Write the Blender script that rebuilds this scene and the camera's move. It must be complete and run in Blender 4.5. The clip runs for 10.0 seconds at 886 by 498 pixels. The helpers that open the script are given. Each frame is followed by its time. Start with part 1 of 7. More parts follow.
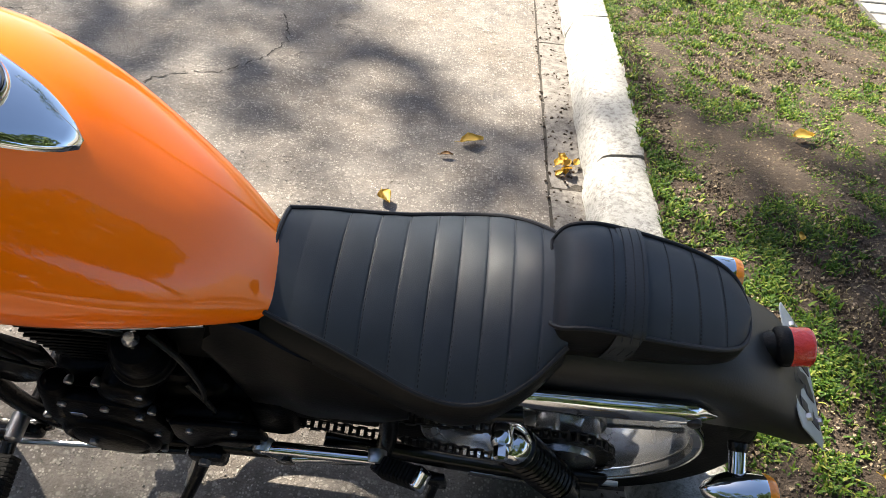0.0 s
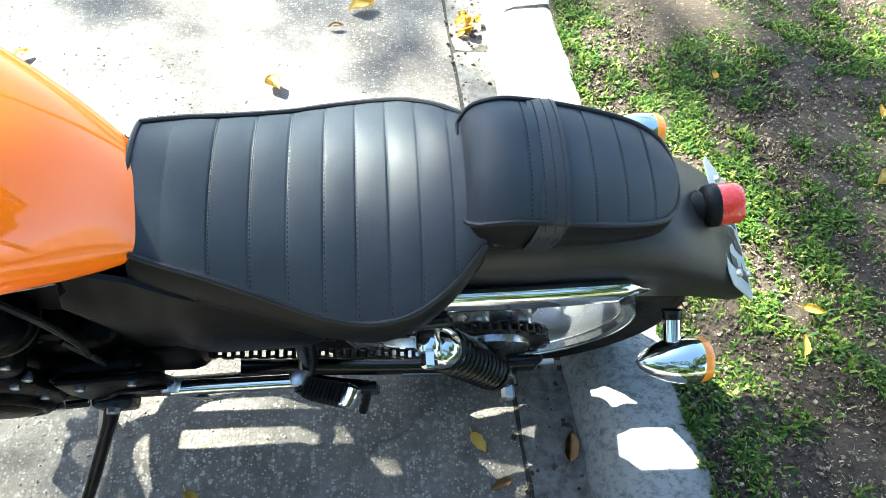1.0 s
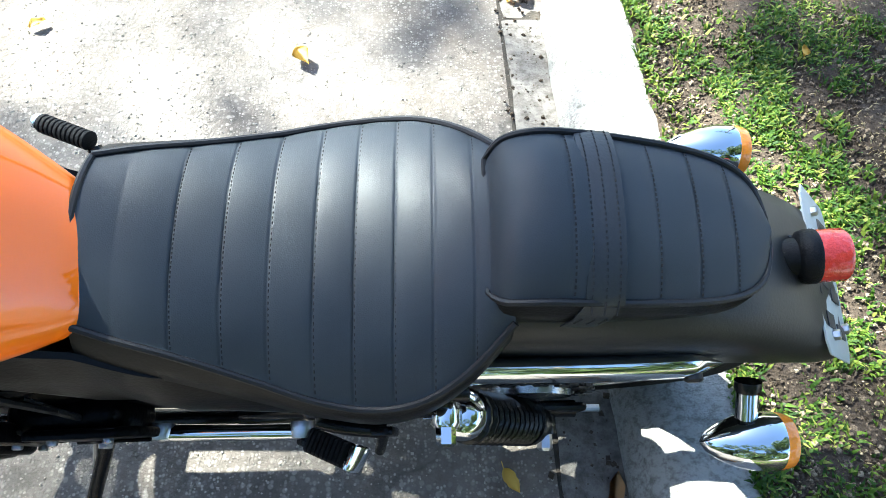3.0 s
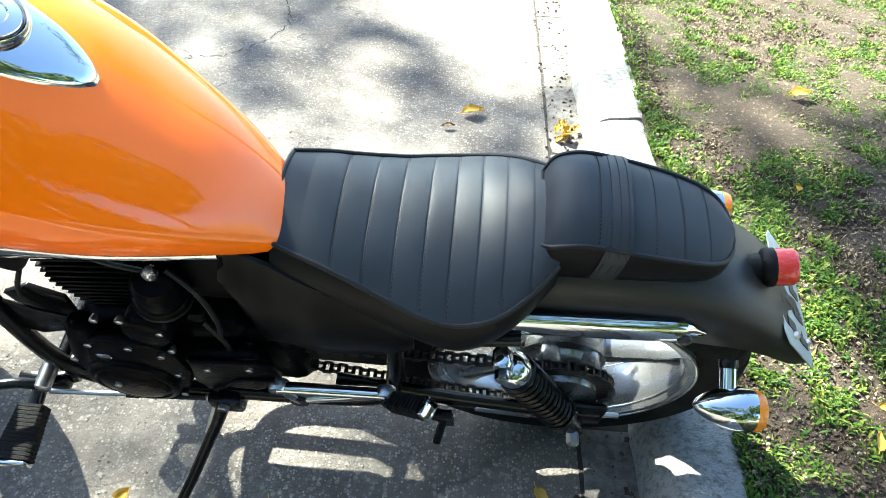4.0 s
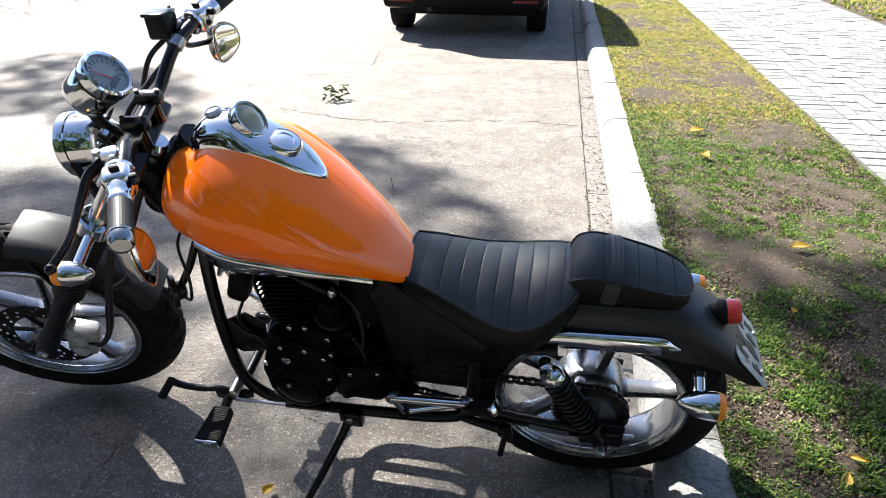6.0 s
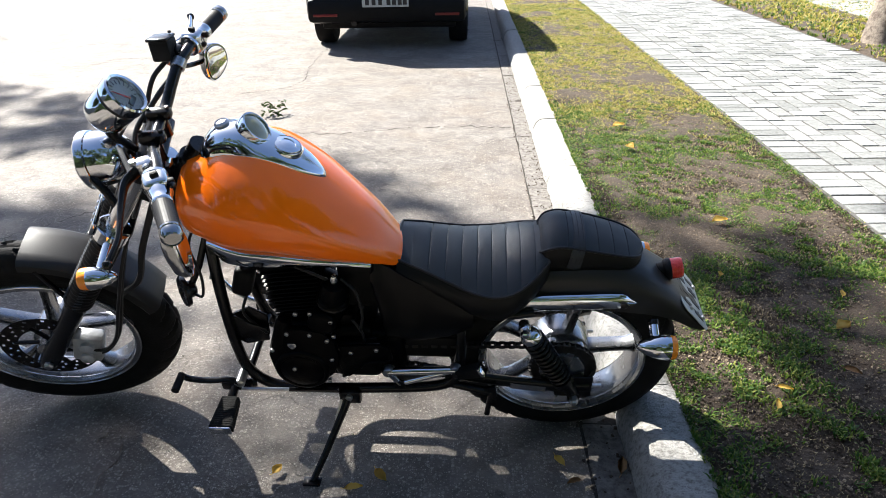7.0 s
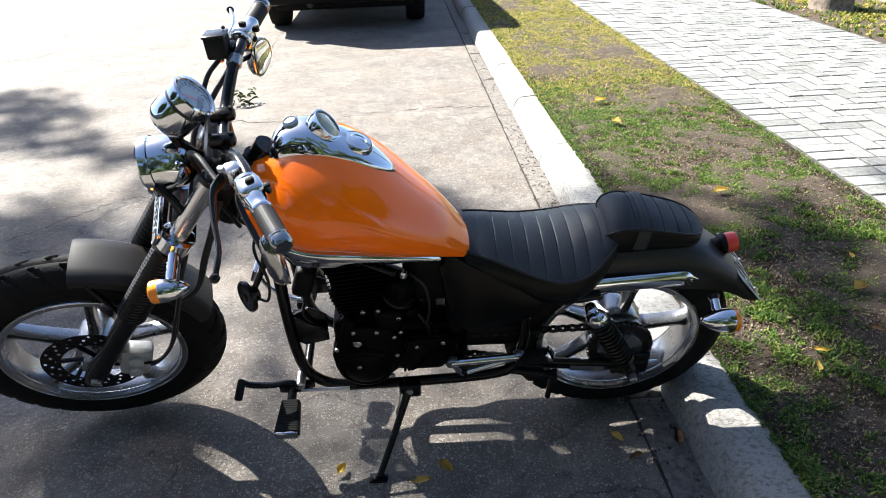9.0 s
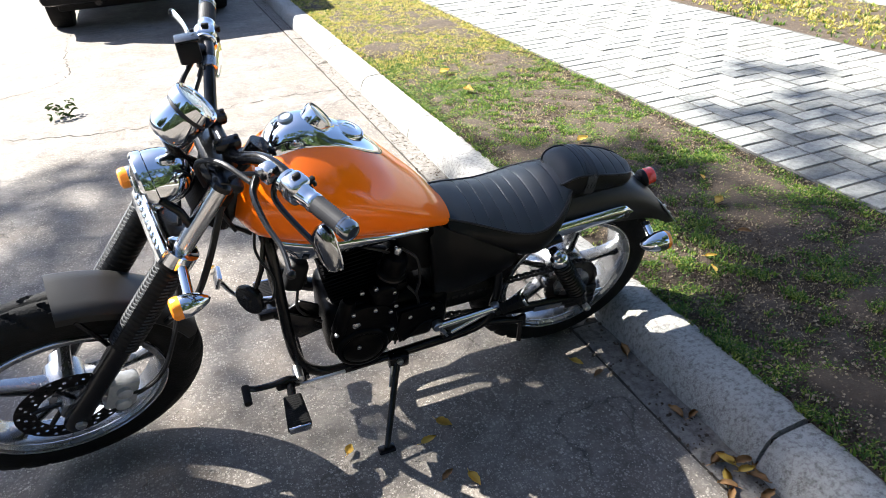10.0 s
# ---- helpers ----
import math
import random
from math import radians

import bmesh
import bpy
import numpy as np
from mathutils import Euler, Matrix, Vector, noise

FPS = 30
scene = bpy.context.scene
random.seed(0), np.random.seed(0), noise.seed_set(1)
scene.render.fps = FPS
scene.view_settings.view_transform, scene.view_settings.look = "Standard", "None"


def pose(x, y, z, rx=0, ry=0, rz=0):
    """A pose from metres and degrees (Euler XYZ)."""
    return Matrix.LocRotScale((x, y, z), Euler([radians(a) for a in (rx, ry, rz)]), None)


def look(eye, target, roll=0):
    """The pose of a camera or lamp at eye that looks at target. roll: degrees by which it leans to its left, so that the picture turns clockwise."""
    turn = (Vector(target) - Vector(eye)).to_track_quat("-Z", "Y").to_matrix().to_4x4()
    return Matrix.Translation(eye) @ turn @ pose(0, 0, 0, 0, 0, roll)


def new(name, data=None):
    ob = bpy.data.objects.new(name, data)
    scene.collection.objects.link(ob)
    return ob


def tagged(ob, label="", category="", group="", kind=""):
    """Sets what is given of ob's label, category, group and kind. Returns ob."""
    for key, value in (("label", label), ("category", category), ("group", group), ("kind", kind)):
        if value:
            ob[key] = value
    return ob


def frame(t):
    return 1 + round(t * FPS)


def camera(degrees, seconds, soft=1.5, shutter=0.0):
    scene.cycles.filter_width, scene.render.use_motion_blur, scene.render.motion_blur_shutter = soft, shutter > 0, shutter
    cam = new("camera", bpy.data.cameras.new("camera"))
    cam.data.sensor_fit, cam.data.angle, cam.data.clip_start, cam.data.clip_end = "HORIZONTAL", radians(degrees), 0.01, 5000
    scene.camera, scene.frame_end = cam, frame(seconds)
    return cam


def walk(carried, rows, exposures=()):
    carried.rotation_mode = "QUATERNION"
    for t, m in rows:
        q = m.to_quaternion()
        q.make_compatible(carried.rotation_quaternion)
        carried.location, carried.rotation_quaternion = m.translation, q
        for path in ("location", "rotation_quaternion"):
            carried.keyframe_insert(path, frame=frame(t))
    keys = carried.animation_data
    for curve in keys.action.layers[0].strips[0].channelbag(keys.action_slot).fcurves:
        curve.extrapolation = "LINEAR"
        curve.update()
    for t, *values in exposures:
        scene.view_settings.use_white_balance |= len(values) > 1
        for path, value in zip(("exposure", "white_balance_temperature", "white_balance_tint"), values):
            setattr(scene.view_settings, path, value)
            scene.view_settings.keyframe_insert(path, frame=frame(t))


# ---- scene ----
cam = camera(67.1, 10.0, 0.5)
PATH = [
    (0, (-0.235, -0.636, 1.247), (-0.243, 0.811, -0.133), 5.2),
    (0.5, (-0.234, -0.659, 1.236), (0.042, 0.627, -0.271), 7.4),
    (1, (-0.208, -0.54, 1.195), (0.021, 0.609, -0.426), 6.3),
    (1.5, (-0.183, -0.417, 1.138), (-0.022, 0.647, -0.548), 4.2),
    (2, (-0.173, -0.356, 1.122), (-0.045, 0.64, -0.608), 3.2),
    (2.2, (-0.166, -0.35, 1.123), (-0.076, 0.649, -0.607), 0.9),
    (3.3, (-0.159, -0.401, 1.151), (-0.099, 0.681, -0.53), 1.9),
    (3.5, (-0.171, -0.45, 1.171), (-0.085, 0.717, -0.451), 3.7),
    (4, (-0.211, -0.725, 1.223), (-0.251, 0.708, -0.171), 2.3),
    (4.1, (-0.199, -0.779, 1.234), (-0.249, 0.671, -0.143), 2.6),
    (4.5, (-0.201, -0.981, 1.284), (-0.291, 0.546, -0.005), 2.5),
    (5, (-0.142, -1.122, 1.281), (-0.398, 0.481, 0.111), 0.7),
    (5.5, (-0.125, -1.224, 1.303), (-0.469, 0.434, 0.238), -0.0),
    (5.7, (-0.122, -1.246, 1.341), (-0.467, 0.435, 0.313), -0.6),
    (6, (-0.172, -1.317, 1.339), (-0.452, 0.434, 0.413), 0.0),
    (6.2, (-0.204, -1.363, 1.342), (-0.426, 0.397, 0.417), -0.2),
    (7.3, (-0.292, -1.581, 1.39), (-0.35, 0.211, 0.504), -1.3),
    (7.5, (-0.298, -1.6, 1.398), (-0.4, 0.193, 0.518), -1.8),
    (8, (-0.322, -1.626, 1.404), (-0.483, 0.149, 0.496), -2.3),
    (8.5, (-0.43, -1.533, 1.426), (-0.469, 0.23, 0.484), -0.5),
    (9, (-0.565, -1.509, 1.403), (-0.478, 0.244, 0.443), -2.2),
    (9.5, (-0.742, -1.488, 1.418), (-0.36, 0.221, 0.451), -3.1),
    (10, (-0.995, -1.524, 1.452), (-0.38, 0.076, 0.42), -3.2),
]
EXPOSURES = [(0.0, 2.5, 6900, 9), (0.5, 3.6, 6400, 0), (1.0, 3.9, 6050, -4), (1.5, 3.95, 6000, 0), (2.0, 3.9, 5900, 2), (3.5, 3.5, 5950, -2), (4.0, 3.6, 6150, -3), (4.5, 3.65, 6250, -2), (5.5, 3.35, 6200, 5), (6.0, 2.45, 6200, 9), (7.5, 2.25, 6200, 9), (8.5, 2.4, 6200, 8), (9.25, 2.35, 6200, 9), (10.0, 2.7, 6200, 9)]
walk(cam, [(t, look(eye, target, roll)) for t, eye, target, roll in PATH], EXPOSURES)

# ---- light ----
SUN = Vector((-0.688, 0.725, 1.036)).normalized()
world = bpy.data.worlds.new("world")
scene.world = world
world.use_nodes = True
wn = world.node_tree
sky = wn.nodes.new("ShaderNodeTexSky")
sky.sky_type = "NISHITA"
sky.sun_disc = False
sky.altitude = 800
sky.air_density = 0.75
sky.dust_density = 2.2
sky.sun_elevation = math.asin(SUN.z)
sky.sun_rotation = math.atan2(SUN.x, SUN.y)
bg = wn.nodes["Background"]
bg.inputs["Strength"].default_value = 0.066
wn.links.new(sky.outputs[0], bg.inputs["Color"])
sun_data = bpy.data.lights.new("sun", "SUN")
sun_data.energy = 5.0
sun_data.angle = radians(0.53)
sun_data.color = (1.0, 0.94, 0.84)
sun = new("sun", sun_data)
sun.matrix_world = look(SUN * 40, (0, 0, 0))


# ---- materials ----
def mat(name, color, rough=0.6, metal=0.0, coat=0.0, spec=0.5, var=0.0, scale=8.0, bump=0.0, bscale=60.0, color2=None, detail=6.0, trans=0.0, ior=1.45):
    m = bpy.data.materials.new(name)
    m.use_nodes = True
    n, l = m.node_tree.nodes, m.node_tree.links
    b = n["Principled BSDF"]
    b.inputs["Base Color"].default_value = (*color, 1)
    b.inputs["Roughness"].default_value = rough
    b.inputs["Metallic"].default_value = metal
    b.inputs["Coat Weight"].default_value = coat
    b.inputs["Coat Roughness"].default_value = 0.03
    b.inputs["Specular IOR Level"].default_value = spec
    b.inputs["Transmission Weight"].default_value = trans
    b.inputs["IOR"].default_value = ior
    co = n.new("ShaderNodeTexCoord")
    if var > 0 or color2:
        t = n.new("ShaderNodeTexNoise")
        t.inputs["Scale"].default_value = scale
        t.inputs["Detail"].default_value = detail
        l.new(co.outputs["Object"], t.inputs["Vector"])
        r = n.new("ShaderNodeValToRGB")
        c2 = color2 or tuple(c * (1 - var) for c in color)
        r.color_ramp.elements[0].position, r.color_ramp.elements[1].position = 0.35, 0.68
        r.color_ramp.elements[0].color = (*c2, 1)
        r.color_ramp.elements[1].color = (*color, 1)
        l.new(t.outputs[0], r.inputs[0])
        l.new(r.outputs[0], b.inputs["Base Color"])
        mr = n.new("ShaderNodeMapRange")
        mr.inputs["To Min"].default_value = min(1, rough * 1.2)
        mr.inputs["To Max"].default_value = rough * 0.85
        l.new(t.outputs[0], mr.inputs[0])
        l.new(mr.outputs[0], b.inputs["Roughness"])
    if bump > 0:
        t2 = n.new("ShaderNodeTexNoise")
        t2.inputs["Scale"].default_value = bscale
        t2.inputs["Detail"].default_value = 4
        l.new(co.outputs["Object"], t2.inputs["Vector"])
        bp = n.new("ShaderNodeBump")
        bp.inputs["Strength"].default_value = bump
        bp.inputs["Distance"].default_value = 0.01
        l.new(t2.outputs[0], bp.inputs["Height"])
        l.new(bp.outputs[0], b.inputs["Normal"])
    return m


def ramp_node(n, stops):
    r = n.new("ShaderNodeValToRGB")
    while len(r.color_ramp.elements) < len(stops):
        r.color_ramp.elements.new(0.5)
    for e, (p, c) in zip(r.color_ramp.elements, stops):
        e.position, e.color = p, (*c, 1)
    return r


def mix_node(n, l, fac, a, b, mode="MIX"):
    x = n.new("ShaderNodeMix")
    x.data_type, x.blend_type = "RGBA", mode
    for k, v in ((0, fac), (6, a), (7, b)):
        if isinstance(v, (int, float)):
            x.inputs[k].default_value = v
        elif isinstance(v, tuple):
            x.inputs[k].default_value = (*v, 1)
        else:
            l.new(v, x.inputs[k])
    return x.outputs[2]


def noise_node(n, l, co, scale, detail=5, rough=0.55):
    t = n.new("ShaderNodeTexNoise")
    t.inputs["Scale"].default_value, t.inputs["Detail"].default_value, t.inputs["Roughness"].default_value = scale, detail, rough
    l.new(co, t.inputs["Vector"])
    return t.outputs[0]


def make_asphalt():
    m = bpy.data.materials.new("old_asphalt")
    m.use_nodes = True
    n, l = m.node_tree.nodes, m.node_tree.links
    b = n["Principled BSDF"]
    co = n.new("ShaderNodeTexCoord").outputs["Object"]
    big = noise_node(n, l, co, 1.3, 6)
    mid = noise_node(n, l, co, 14.0, 10, 0.78)
    base = mix_node(n, l, big, (0.072, 0.064, 0.058), (0.150, 0.137, 0.124))
    r = ramp_node(n, [(0.3, (0.50, 0.48, 0.47)), (0.5, (0.95, 0.94, 0.93)), (0.72, (1.5, 1.46, 1.42))])
    l.new(mid, r.inputs[0])
    base = mix_node(n, l, 1.0, base, r.outputs[0], "MULTIPLY")
    wide = ramp_node(n, [(0.38, (0.78, 0.75, 0.72)), (0.62, (1.1, 1.1, 1.1))])
    l.new(noise_node(n, l, co, 3.2, 4, 0.6), wide.inputs[0])
    base = mix_node(n, l, 1.0, base, wide.outputs[0], "MULTIPLY")
    # brown dirt in patches
    dirt = ramp_node(n, [(0.46, (0, 0, 0)), (0.68, (0.55, 0.55, 0.55))])
    l.new(noise_node(n, l, co, 1.9, 8, 0.68), dirt.inputs[0])
    base = mix_node(n, l, dirt.outputs[0], base, (0.125, 0.098, 0.074))
    # stone chips of two sizes
    v = n.new("ShaderNodeTexVoronoi")
    v.inputs["Scale"].default_value = 85
    l.new(co, v.inputs["Vector"])
    for scale, low, tone in ((85, 0.45, (0.29, 0.262, 0.232)), (170, 0.50, (0.40, 0.365, 0.32))):
        vv = v
        if scale != 85:
            vv = n.new("ShaderNodeTexVoronoi")
            vv.inputs["Scale"].default_value = scale
            l.new(co, vv.inputs["Vector"])
        sep = n.new("ShaderNodeSeparateColor")
        l.new(vv.outputs["Color"], sep.inputs[0])
        pick = ramp_node(n, [(0.0, (0, 0, 0)), (low, (0, 0, 0)), (1.0, (0.85, 0.85, 0.85))])
        l.new(sep.outputs[0], pick.inputs[0])
        dots = ramp_node(n, [(0.0, (1, 1, 1)), (0.32, (1, 1, 1)), (0.50, (0, 0, 0))])
        l.new(vv.outputs["Distance"], dots.inputs[0])
        patchy = ramp_node(n, [(0.36, (0.12, 0.12, 0.12)), (0.66, (1, 1, 1))])
        l.new(noise_node(n, l, co, scale * 0.11, 6, 0.7), patchy.inputs[0])
        chips = mix_node(n, l, 1.0, pick.outputs[0], dots.outputs[0], "MULTIPLY")
        base = mix_node(n, l, mix_node(n, l, 1.0, chips, patchy.outputs[0], "MULTIPLY"), base, tone)
    # fine cracks
    w = n.new("ShaderNodeTexVoronoi")
    w.feature = "DISTANCE_TO_EDGE"
    w.inputs["Scale"].default_value = 0.55
    wob = n.new("ShaderNodeVectorMath")
    wob.operation = "ADD"
    nz = n.new("ShaderNodeTexNoise")
    nz.inputs["Scale"].default_value = 2.5
    nz.inputs["Detail"].default_value = 6
    l.new(co, nz.inputs["Vector"])
    l.new(co, wob.inputs[0])
    l.new(nz.outputs[1], wob.inputs[1])
    l.new(wob.outputs[0], w.inputs["Vector"])
    r4 = ramp_node(n, [(0.0, (0.45, 0.45, 0.45)), (0.003, (0.6, 0.6, 0.6)), (0.005, (1, 1, 1))])
    l.new(w.outputs["Distance"], r4.inputs[0])
    gate = ramp_node(n, [(0.48, (1, 1, 1)), (0.56, (0, 0, 0))])
    l.new(big, gate.inputs[0])
    crack = mix_node(n, l, gate.outputs[0], r4.outputs[0], (1, 1, 1))
    base = mix_node(n, l, 1.0, base, crack, "MULTIPLY")
    l.new(base, b.inputs["Base Color"])
    b.inputs["Roughness"].default_value = 0.82
    b.inputs["Specular IOR Level"].default_value = 0.35
    fine = noise_node(n, l, co, 240, 3)
    bp = n.new("ShaderNodeBump")
    bp.inputs["Strength"].default_value, bp.inputs["Distance"].default_value = 0.75, 0.004
    l.new(fine, bp.inputs["Height"])
    bp2 = n.new("ShaderNodeBump")
    bp2.inputs["Strength"].default_value, bp2.inputs["Distance"].default_value = 0.30, 0.004
    bp2.invert = True
    l.new(v.outputs["Distance"], bp2.inputs["Height"])
    l.new(bp.outputs[0], bp2.inputs["Normal"])
    l.new(bp2.outputs[0], b.inputs["Normal"])
    return m


def make_mottled(name, a, b_, c, s1, s2, rough=0.9, bump=0.5, bscale=120, island=False, spot=0.0):
    m = bpy.data.materials.new(name)
    m.use_nodes = True
    n, l = m.node_tree.nodes, m.node_tree.links
    b = n["Principled BSDF"]
    co = n.new("ShaderNodeTexCoord").outputs["Object"]
    base = mix_node(n, l, noise_node(n, l, co, s1, 6), a, b_)
    r = ramp_node(n, [(0.42 + spot, (0, 0, 0)), (0.62 + spot * 0.5, (1, 1, 1))])
    l.new(noise_node(n, l, co, s2, 8, 0.7), r.inputs[0])
    base = mix_node(n, l, r.outputs[0], base, c)
    if island:
        g = n.new("ShaderNodeNewGeometry")
        o = n.new("ShaderNodeObjectInfo")
        ad = n.new("ShaderNodeMath")
        ad.operation = "ADD"
        l.new(g.outputs["Random Per Island"], ad.inputs[0])
        l.new(o.outputs["Random"], ad.inputs[1])
        rr = ramp_node(n, [(0.0, (0.68, 0.68, 0.68)), (1.0, (1.2, 1.2, 1.2))])
        fr = n.new("ShaderNodeMath")
        fr.operation = "FRACT"
        l.new(ad.outputs[0], fr.inputs[0])
        l.new(fr.outputs[0], rr.inputs[0])
        base = mix_node(n, l, 1.0, base, rr.outputs[0], "MULTIPLY")
    l.new(base, b.inputs["Base Color"])
    b.inputs["Roughness"].default_value = rough
    b.inputs["Specular IOR Level"].default_value = 0.3
    bp = n.new("ShaderNodeBump")
    bp.inputs["Strength"].default_value, bp.inputs["Distance"].default_value = bump, 0.01
    l.new(noise_node(n, l, co, bscale, 5, 0.65), bp.inputs["Height"])
    l.new(bp.outputs[0], b.inputs["Normal"])
    return m


def make_blades(name, stops, trans=0.25):
    m = bpy.data.materials.new(name)
    m.use_nodes = True
    n, l = m.node_tree.nodes, m.node_tree.links
    b = n["Principled BSDF"]
    g = n.new("ShaderNodeNewGeometry")
    r = ramp_node(n, stops)
    l.new(g.outputs["Random Per Island"], r.inputs[0])
    l.new(r.outputs[0], b.inputs["Base Color"])
    b.inputs["Roughness"].default_value = 0.55
    b.inputs["Specular IOR Level"].default_value = 0.3
    tr = n.new("ShaderNodeBsdfTranslucent")
    l.new(r.outputs[0], tr.inputs["Color"])
    mx = n.new("ShaderNodeMixShader")
    mx.inputs[0].default_value = trans
    l.new(b.outputs[0], mx.inputs[1])
    l.new(tr.outputs[0], mx.inputs[2])
    l.new(mx.outputs[0], n["Material Output"].inputs["Surface"])
    return m


def make_leather():
    m = bpy.data.materials.new("black_leather_sky_sheen")
    m.use_nodes = True
    n, l = m.node_tree.nodes, m.node_tree.links
    b = n["Principled BSDF"]
    co = n.new("ShaderNodeTexCoord").outputs["Object"]
    # Black leather lifted to blue-grey: the sky's sheen is in the base colour.
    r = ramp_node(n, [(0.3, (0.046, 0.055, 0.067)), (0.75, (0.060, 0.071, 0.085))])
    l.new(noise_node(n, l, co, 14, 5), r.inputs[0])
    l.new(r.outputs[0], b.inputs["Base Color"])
    rr = n.new("ShaderNodeMapRange")
    b.inputs["Specular IOR Level"].default_value = 0.5
    rr.inputs["To Min"].default_value, rr.inputs["To Max"].default_value = 0.42, 0.56
    l.new(noise_node(n, l, co, 40, 5), rr.inputs[0])
    l.new(rr.outputs[0], b.inputs["Roughness"])
    v = n.new("ShaderNodeTexVoronoi")
    v.feature = "DISTANCE_TO_EDGE"
    v.inputs["Scale"].default_value = 520
    l.new(co, v.inputs["Vector"])
    bp = n.new("ShaderNodeBump")
    bp.inputs["Strength"].default_value, bp.inputs["Distance"].default_value = 0.16, 0.0010
    l.new(v.outputs["Distance"], bp.inputs["Height"])
    l.new(bp.outputs[0], b.inputs["Normal"])
    return m


ASPHALT = make_asphalt()
CONCRETE = make_mottled("weathered_concrete", (0.24, 0.232, 0.215), (0.36, 0.35, 0.33), (0.15, 0.142, 0.130), 5, 70, 0.9, 0.8, 160, spot=0.04)
GUTTER = make_mottled("worn_gutter_concrete", (0.110, 0.100, 0.090), (0.175, 0.160, 0.144), (0.07, 0.062, 0.055), 4, 40, 0.85, 0.5, 90)
PAVER = make_mottled("grey_concrete_paver", (0.165, 0.170, 0.162), (0.240, 0.245, 0.232), (0.13, 0.13, 0.125), 3, 30, 0.9, 0.35, 160, island=True)
JOINT = make_mottled("dark_joint_soil", (0.028, 0.024, 0.019), (0.050, 0.042, 0.034), (0.02, 0.017, 0.014), 6, 40, 0.95, 0.4, 200)
SANDBED = make_mottled("sandy_joint_bed", (0.060, 0.058, 0.054), (0.10, 0.097, 0.090), (0.045, 0.04, 0.034), 6, 40, 0.95, 0.4, 200)
SOIL = make_mottled("bare_soil_with_dry_bits", (0.026, 0.019, 0.013), (0.072, 0.052, 0.036), (0.19, 0.145, 0.10), 7, 60, 0.95, 1.0, 120, spot=0.14)
GRASS = make_blades("grass_blades", [(0.0, (0.020, 0.052, 0.007)), (0.4, (0.048, 0.105, 0.010)), (0.75, (0.110, 0.178, 0.016)), (1.0, (0.26, 0.27, 0.06))], 0.42)
YELLOWGRASS = make_blades("sunburnt_grass_blades", [(0.0, (0.09, 0.125, 0.015)), (0.35, (0.25, 0.245, 0.030)), (0.7, (0.43, 0.35, 0.085)), (1.0, (0.50, 0.41, 0.18))], 0.42)
LACE = mat("dark_leather_lace", (0.026, 0.027, 0.030), 0.5)
# Near black: the shade on the seat and pad sides is in this colour.
VINYL = mat("smooth_black_shaded_vinyl", (0.0055, 0.0054, 0.0053), 0.42, spec=0.20, var=0.2, scale=20, bump=0.08, bscale=300)
STRAP = mat("worn_black_strap_leather", (0.018, 0.021, 0.025), 0.5, spec=0.5, var=0.25, scale=20, bump=0.1, bscale=300)
STONE = make_mottled("small_stone", (0.22, 0.195, 0.165), (0.42, 0.38, 0.33), (0.10, 0.085, 0.07), 30, 90, 0.85, 0.3, 300, island=True)
DRYBITS = make_mottled("dry_chips", (0.20, 0.155, 0.105), (0.36, 0.29, 0.20), (0.12, 0.085, 0.055), 30, 90, 0.9, 0.3, 300, island=True)
STRAW = make_blades("dry_grass_blades", [(0.0, (0.16, 0.12, 0.06)), (0.5, (0.30, 0.24, 0.12)), (1.0, (0.42, 0.36, 0.20))])
DRYLEAF = make_blades("yellow_fallen_leaf", [(0.0, (0.55, 0.36, 0.06)), (0.5, (0.62, 0.45, 0.12)), (1.0, (0.50, 0.30, 0.08))], 0.2)
BROWNLEAF = mat("brown_fallen_leaf", (0.30, 0.16, 0.06), 0.7, var=0.4, scale=40)
GREENLEAF = make_blades("tree_leaf", [(0.0, (0.030, 0.052, 0.014)), (1.0, (0.055, 0.085, 0.022))], 0.25)
BARK = make_mottled("tree_bark", (0.16, 0.13, 0.10), (0.26, 0.22, 0.18), (0.09, 0.07, 0.055), 6, 22, 0.95, 1.0, 30)
ORANGE = mat("orange_metallic_paint", (1.0, 0.176, 0.001), 0.35, 0.0, coat=0.8, spec=0.08, var=0.06, scale=3)
ORANGE.node_tree.nodes["Principled BSDF"].inputs["Coat IOR"].default_value = 1.5
CHROME = mat("chrome", (0.62, 0.645, 0.67), 0.05, 1.0, var=0.06, scale=25)
DULLCHROME = mat("worn_chrome", (0.62, 0.63, 0.64), 0.2, 1.0, var=0.15, scale=30)
LEATHER = make_leather()
DARKCHROME = mat("smoked_chrome", (0.30, 0.31, 0.32), 0.12, 1.0, var=0.15, scale=40)
GRIPMETAL = mat("dark_knurled_metal", (0.028, 0.028, 0.031), 0.5, 0.15, spec=0.25, var=0.3, scale=60)
PIPING = mat("black_vinyl_piping", (0.011, 0.011, 0.012), 0.46, spec=0.3, bump=0.1, bscale=300)
THREAD = mat("black_thread", (0.012, 0.012, 0.014), 0.8)
MATTE = mat("matte_black_paint", (0.021, 0.020, 0.019), 0.40, spec=0.34, var=0.25, scale=6, bump=0.05, bscale=300)
PLASTIC = mat("black_textured_plastic", (0.0045, 0.0045, 0.005), 0.5, spec=0.18, var=0.3, scale=12, bump=0.2, bscale=500)
SATIN = mat("satin_black_enamel", (0.005, 0.005, 0.0055), 0.25, spec=0.32, var=0.3, scale=20, bump=0.08, bscale=120)
PANEL = mat("black_panel_enamel", (0.0035, 0.0034, 0.0036), 0.34, spec=0.16, var=0.3, scale=9, bump=0.06, bscale=300)
